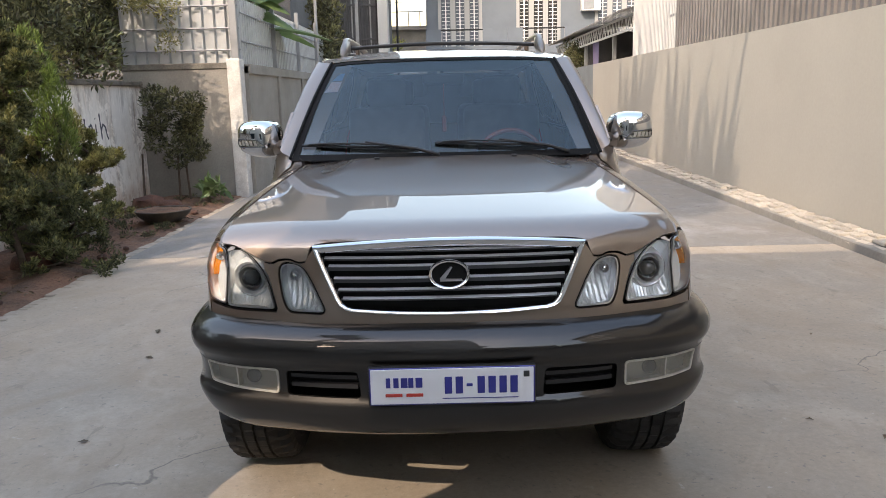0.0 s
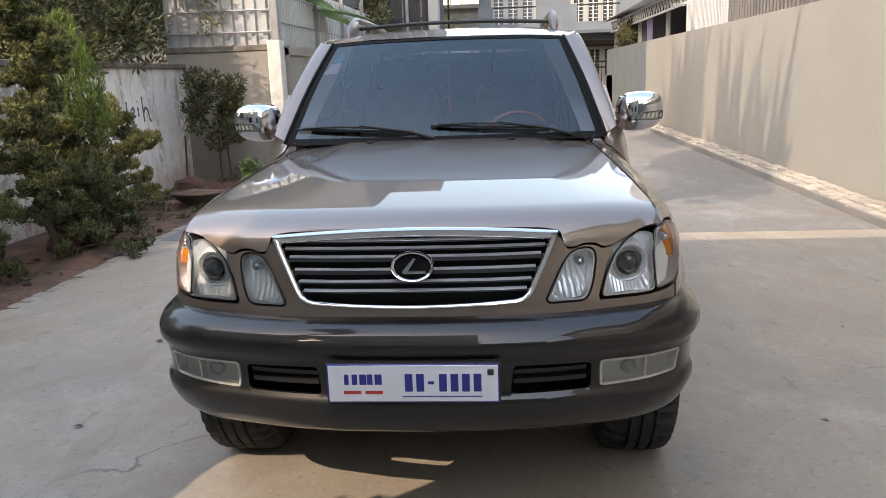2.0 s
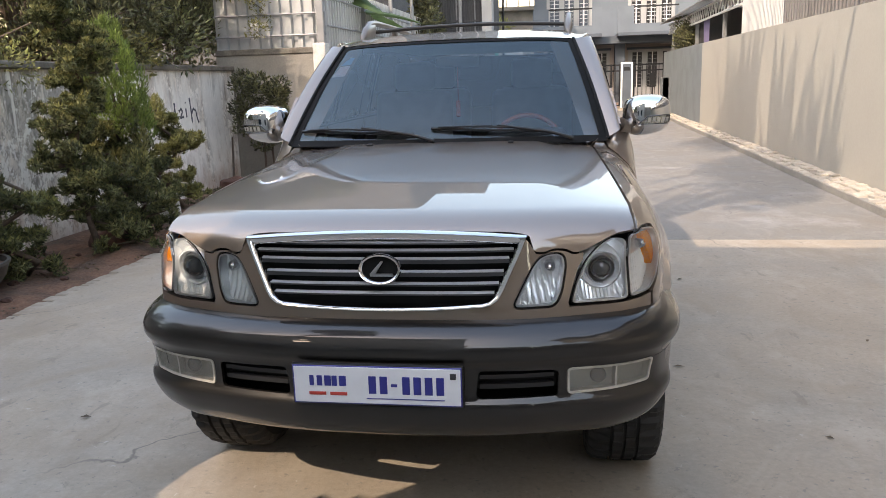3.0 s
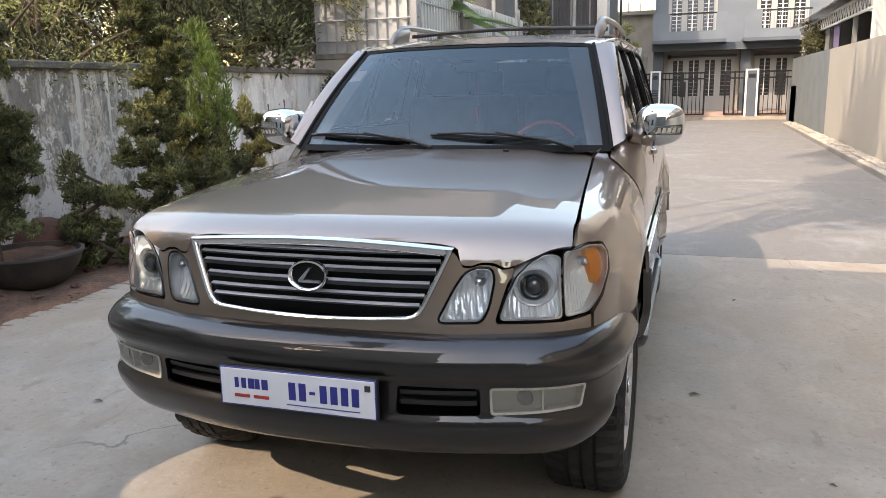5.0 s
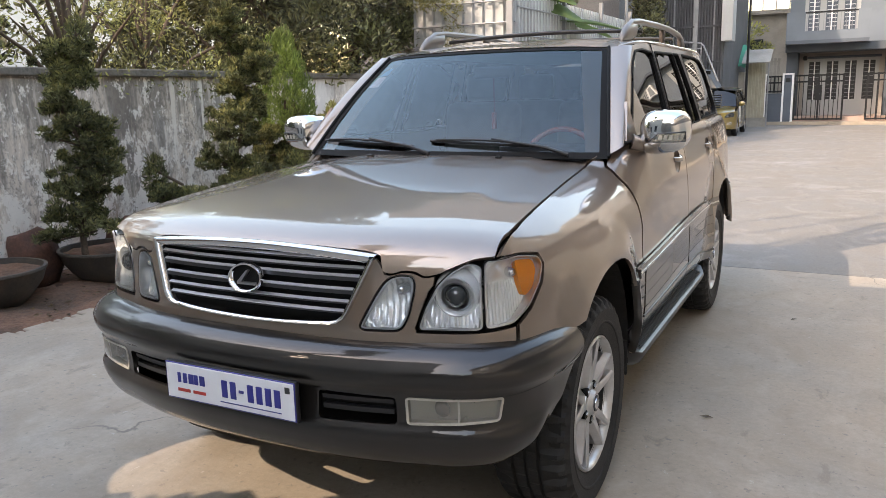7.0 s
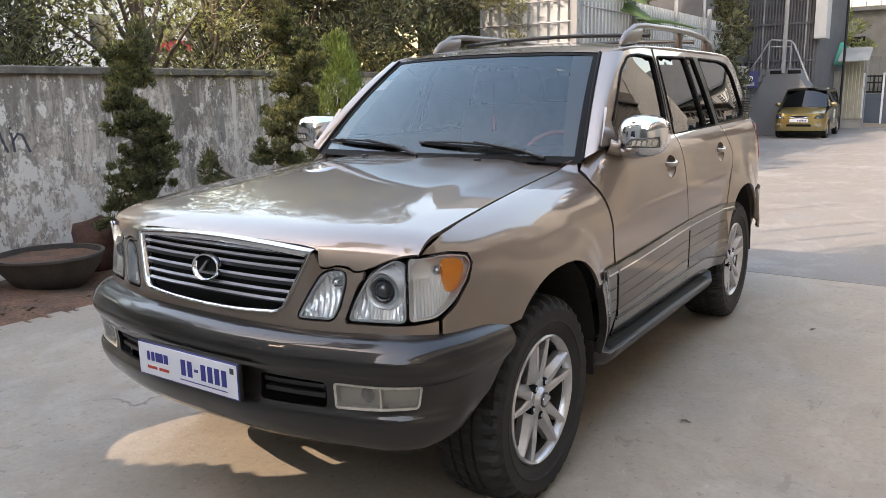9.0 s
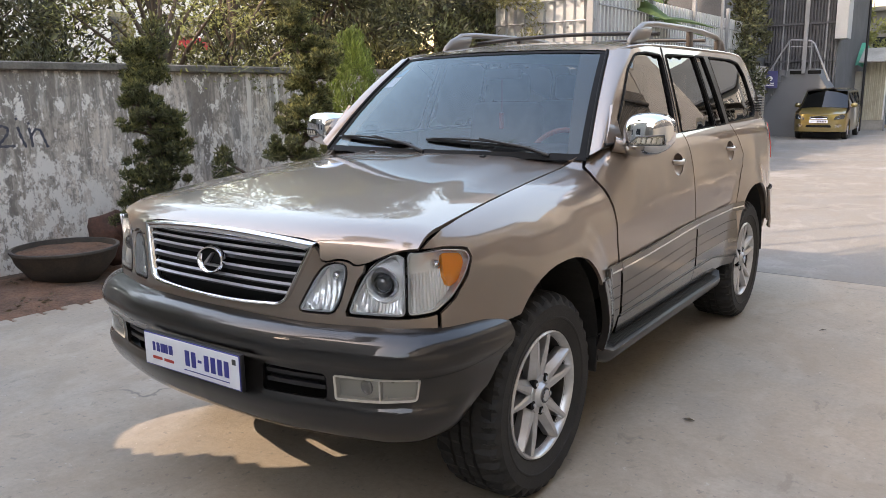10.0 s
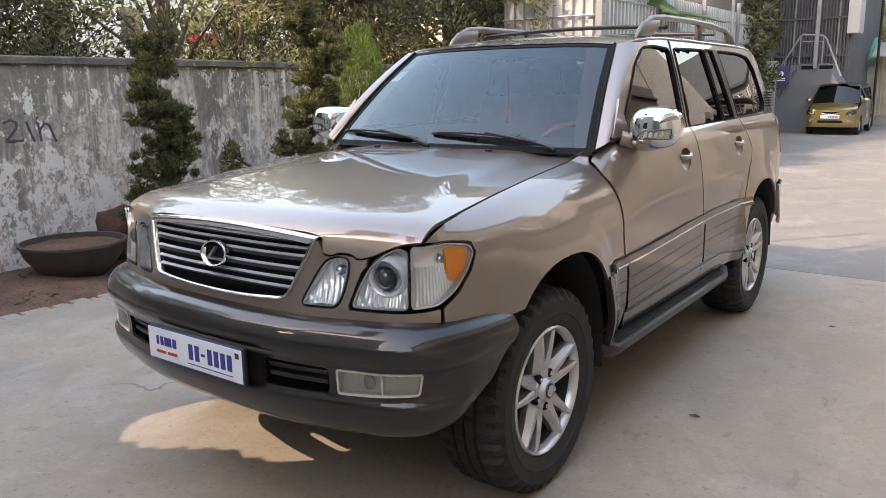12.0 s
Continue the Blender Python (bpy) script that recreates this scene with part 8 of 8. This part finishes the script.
def hatch_panel(loop, out=0.0, holes=(), step=.06, lip=.02):
    return panel(loop, lambda u, s: hskin(u, s, out), holes, step, lip, (0, 1.7, .6))


HX, HY, HE = HP.from_x, HP.from_y, HP.u[-1]


def hatch_arch(c):
    return [(HY(c + .30 * math.cos(a)), .26 + .34 * max(0, math.sin(a))) for a in np.linspace(0, math.pi, 14)]


side_loop = [(HY(.30), .22), (HY(.32), .22)] + hatch_arch(.66)[::-1] + [(HY(1.2), .24), (HY(2.2), .24)] + hatch_arch(2.92)[::-1] + [(HE, .26), (HE, .95), (HY(2.6), .95), (HY(.9), .93), (HY(.30), .80)]
hb_ = hatch_panel(side_loop)
for bm_, nm in ((mirrored(hb_), "body_side"), (hb_, "body_side")):
    part(nm, bm_, GOLD, hatch, "", None, 40)
nose_loop = [(u, .24) for u in np.linspace(-HY(.29), HY(.29), 24)] + [(u, .74 + .06 * abs(u)) for u in np.linspace(HY(.29), -HY(.29), 24)]
part("nose", hatch_panel(nose_loop), GOLD, hatch, "", None, 40)
hd = sheet(lambda a, t: Vector((a * (.66 - .02 * t), .07 + .14 * a * a + .64 * t, .755 + .20 * t - .05 * a * a * (1 - .5 * t) - .03 * (1 - t) ** 3)), 20, 12, -1, 1, 0, 1)
part("bonnet", hd, GOLD, hatch, "", None, 60)
part("windscreen", sheet(lambda a, t: Vector((a * (.66 - .10 * t), .70 + .10 * a * a + .44 * t, .955 + .50 * t - .02 * a * a)), 14, 8), DARK_GLASS, hatch, "dark windscreen", None, 180)
part("roof", sheet(lambda a, t: Vector((a * .60, 1.12 + 2.19 * t, 1.46 + .12 * math.sin(math.pi * (.25 + .6 * t)) - .045 * abs(a) ** 3 - .02)), 14, 12), GOLD, hatch, "", None, 60)
for sx in (-1, 1):
    f_ = lambda k, t, s=sx: Vector((s * (.70 - .12 * t), .76 + .42 * t + (2.46 - .27 * t) * k, .95 + .50 * t))
    cab = sheet(f_, 12, 6, 0, 1)
    bmesh.ops.recalc_face_normals(cab, faces=cab.faces[:])
    pl = part("pillar_side", cab, GOLD, hatch, "", None, 40)
    for k0, k1 in ((.07, .42), (.46, .74), (.78, .95)):
        part("side_window", sheet(lambda k, t: f_(k, t) + Vector((sx * .006, 0, 0)), 4, 4, k0, k1, .10, .88), DARK_GLASS, pl, "dark side window")
    hl = hatch_panel(rounded([(HX(.40) * sx, .60), (HX(.66) * sx, .62), (HX(.69) * sx, .72), (HX(.62) * sx, .765), (HX(.45) * sx, .70)], .03), .008, (), .03, .03)
    h_ = part("headlight", hl, mat_proj, hatch, "dark glossy headlight", None, 40)
    c = hskin(HX(.53) * sx, .675, .012)
    part("lamp_ring", turned([(.055, .02), (.05, -.006), (.04, -.002), (.038, .01)], 20), CHROME, h_, "bright lamp ring", Matrix.Translation(c), 60)
    fg = hatch_panel(rounded([(HX(.45) * sx, .37), (HX(.63) * sx, .38), (HX(.62) * sx, .47), (HX(.46) * sx, .46)], .04), .006, (), .03, .02)
    part("fog_lamp", fg, FOG_LENS, hatch, "oval amber-tinted fog lamp", None, 40)
    mb_ = bmesh.new()
    bmesh.ops.create_uvsphere(mb_, u_segments=14, v_segments=10, radius=1)
    part("door_mirror", mb_, GOLD, hatch, "", Matrix.Translation((sx * .80, 1.02, 1.02)) @ Matrix.Diagonal((.10, .07, .075, 1)), 180)
    for y in (.66, 2.92):
        w_ = turned([(.16, -.06), (.20, -.075), (.25, -.07), (.268, -.05), (.27, .05), (.25, .08), (.1, .08)], 28)
        ob = part("wheel", w_, RUBBER, hatch, "black tyre", Matrix.Translation((sx * .66, y, .27)) @ Matrix.Rotation(math.pi / 2 * sx, 4, "Z"), 40)
        part("rim", turned([(.165, -.055), (.15, -.065), (.05, -.05), (.001, -.06)], 20), ALLOY, ob, "grey wheel trim", None, 40)
part("grille", hatch_panel(rounded([(HX(-.26), .63), (HX(.26), .63), (HX(.24), .705), (HX(-.24), .705)], .04), .004, (), .05, .01), GASKET, hatch, "dark oval grille")
part("grille_ring", tube([hskin(HX(.25 * math.cos(a)), .667 + .042 * math.sin(a), .012) for a in np.linspace(0, 2 * math.pi, 30)], .009, 5), CHROME, hatch, "chrome grille ring", None, 60)
part("intake", hatch_panel(rounded([(HX(-.36), .37), (HX(.36), .37), (HX(.34), .44), (HX(-.34), .44)], .03), .004, (), .05, .01), GASKET, hatch, "black lower intake")
gp = part("number_plate", box((-.26, -.03, .50), (.26, -.015, .60), .004), PLATE_WHITE, hatch, "white number plate")
for i in range(6):
    part("plate_mark", box((-.04 + i * .045, -.034, .525), (-.012 + i * .045, -.028, .575)), SLAT, gp, "dark bar mark")
part("underbody", box((-.6, .2, .2), (.6, 3.3, .5)), GASKET, hatch, "black underside")
part("cabin", box((-.5, 1.3, .5), (.5, 3.0, 1.15), .05), DASH, hatch, "dark interior")
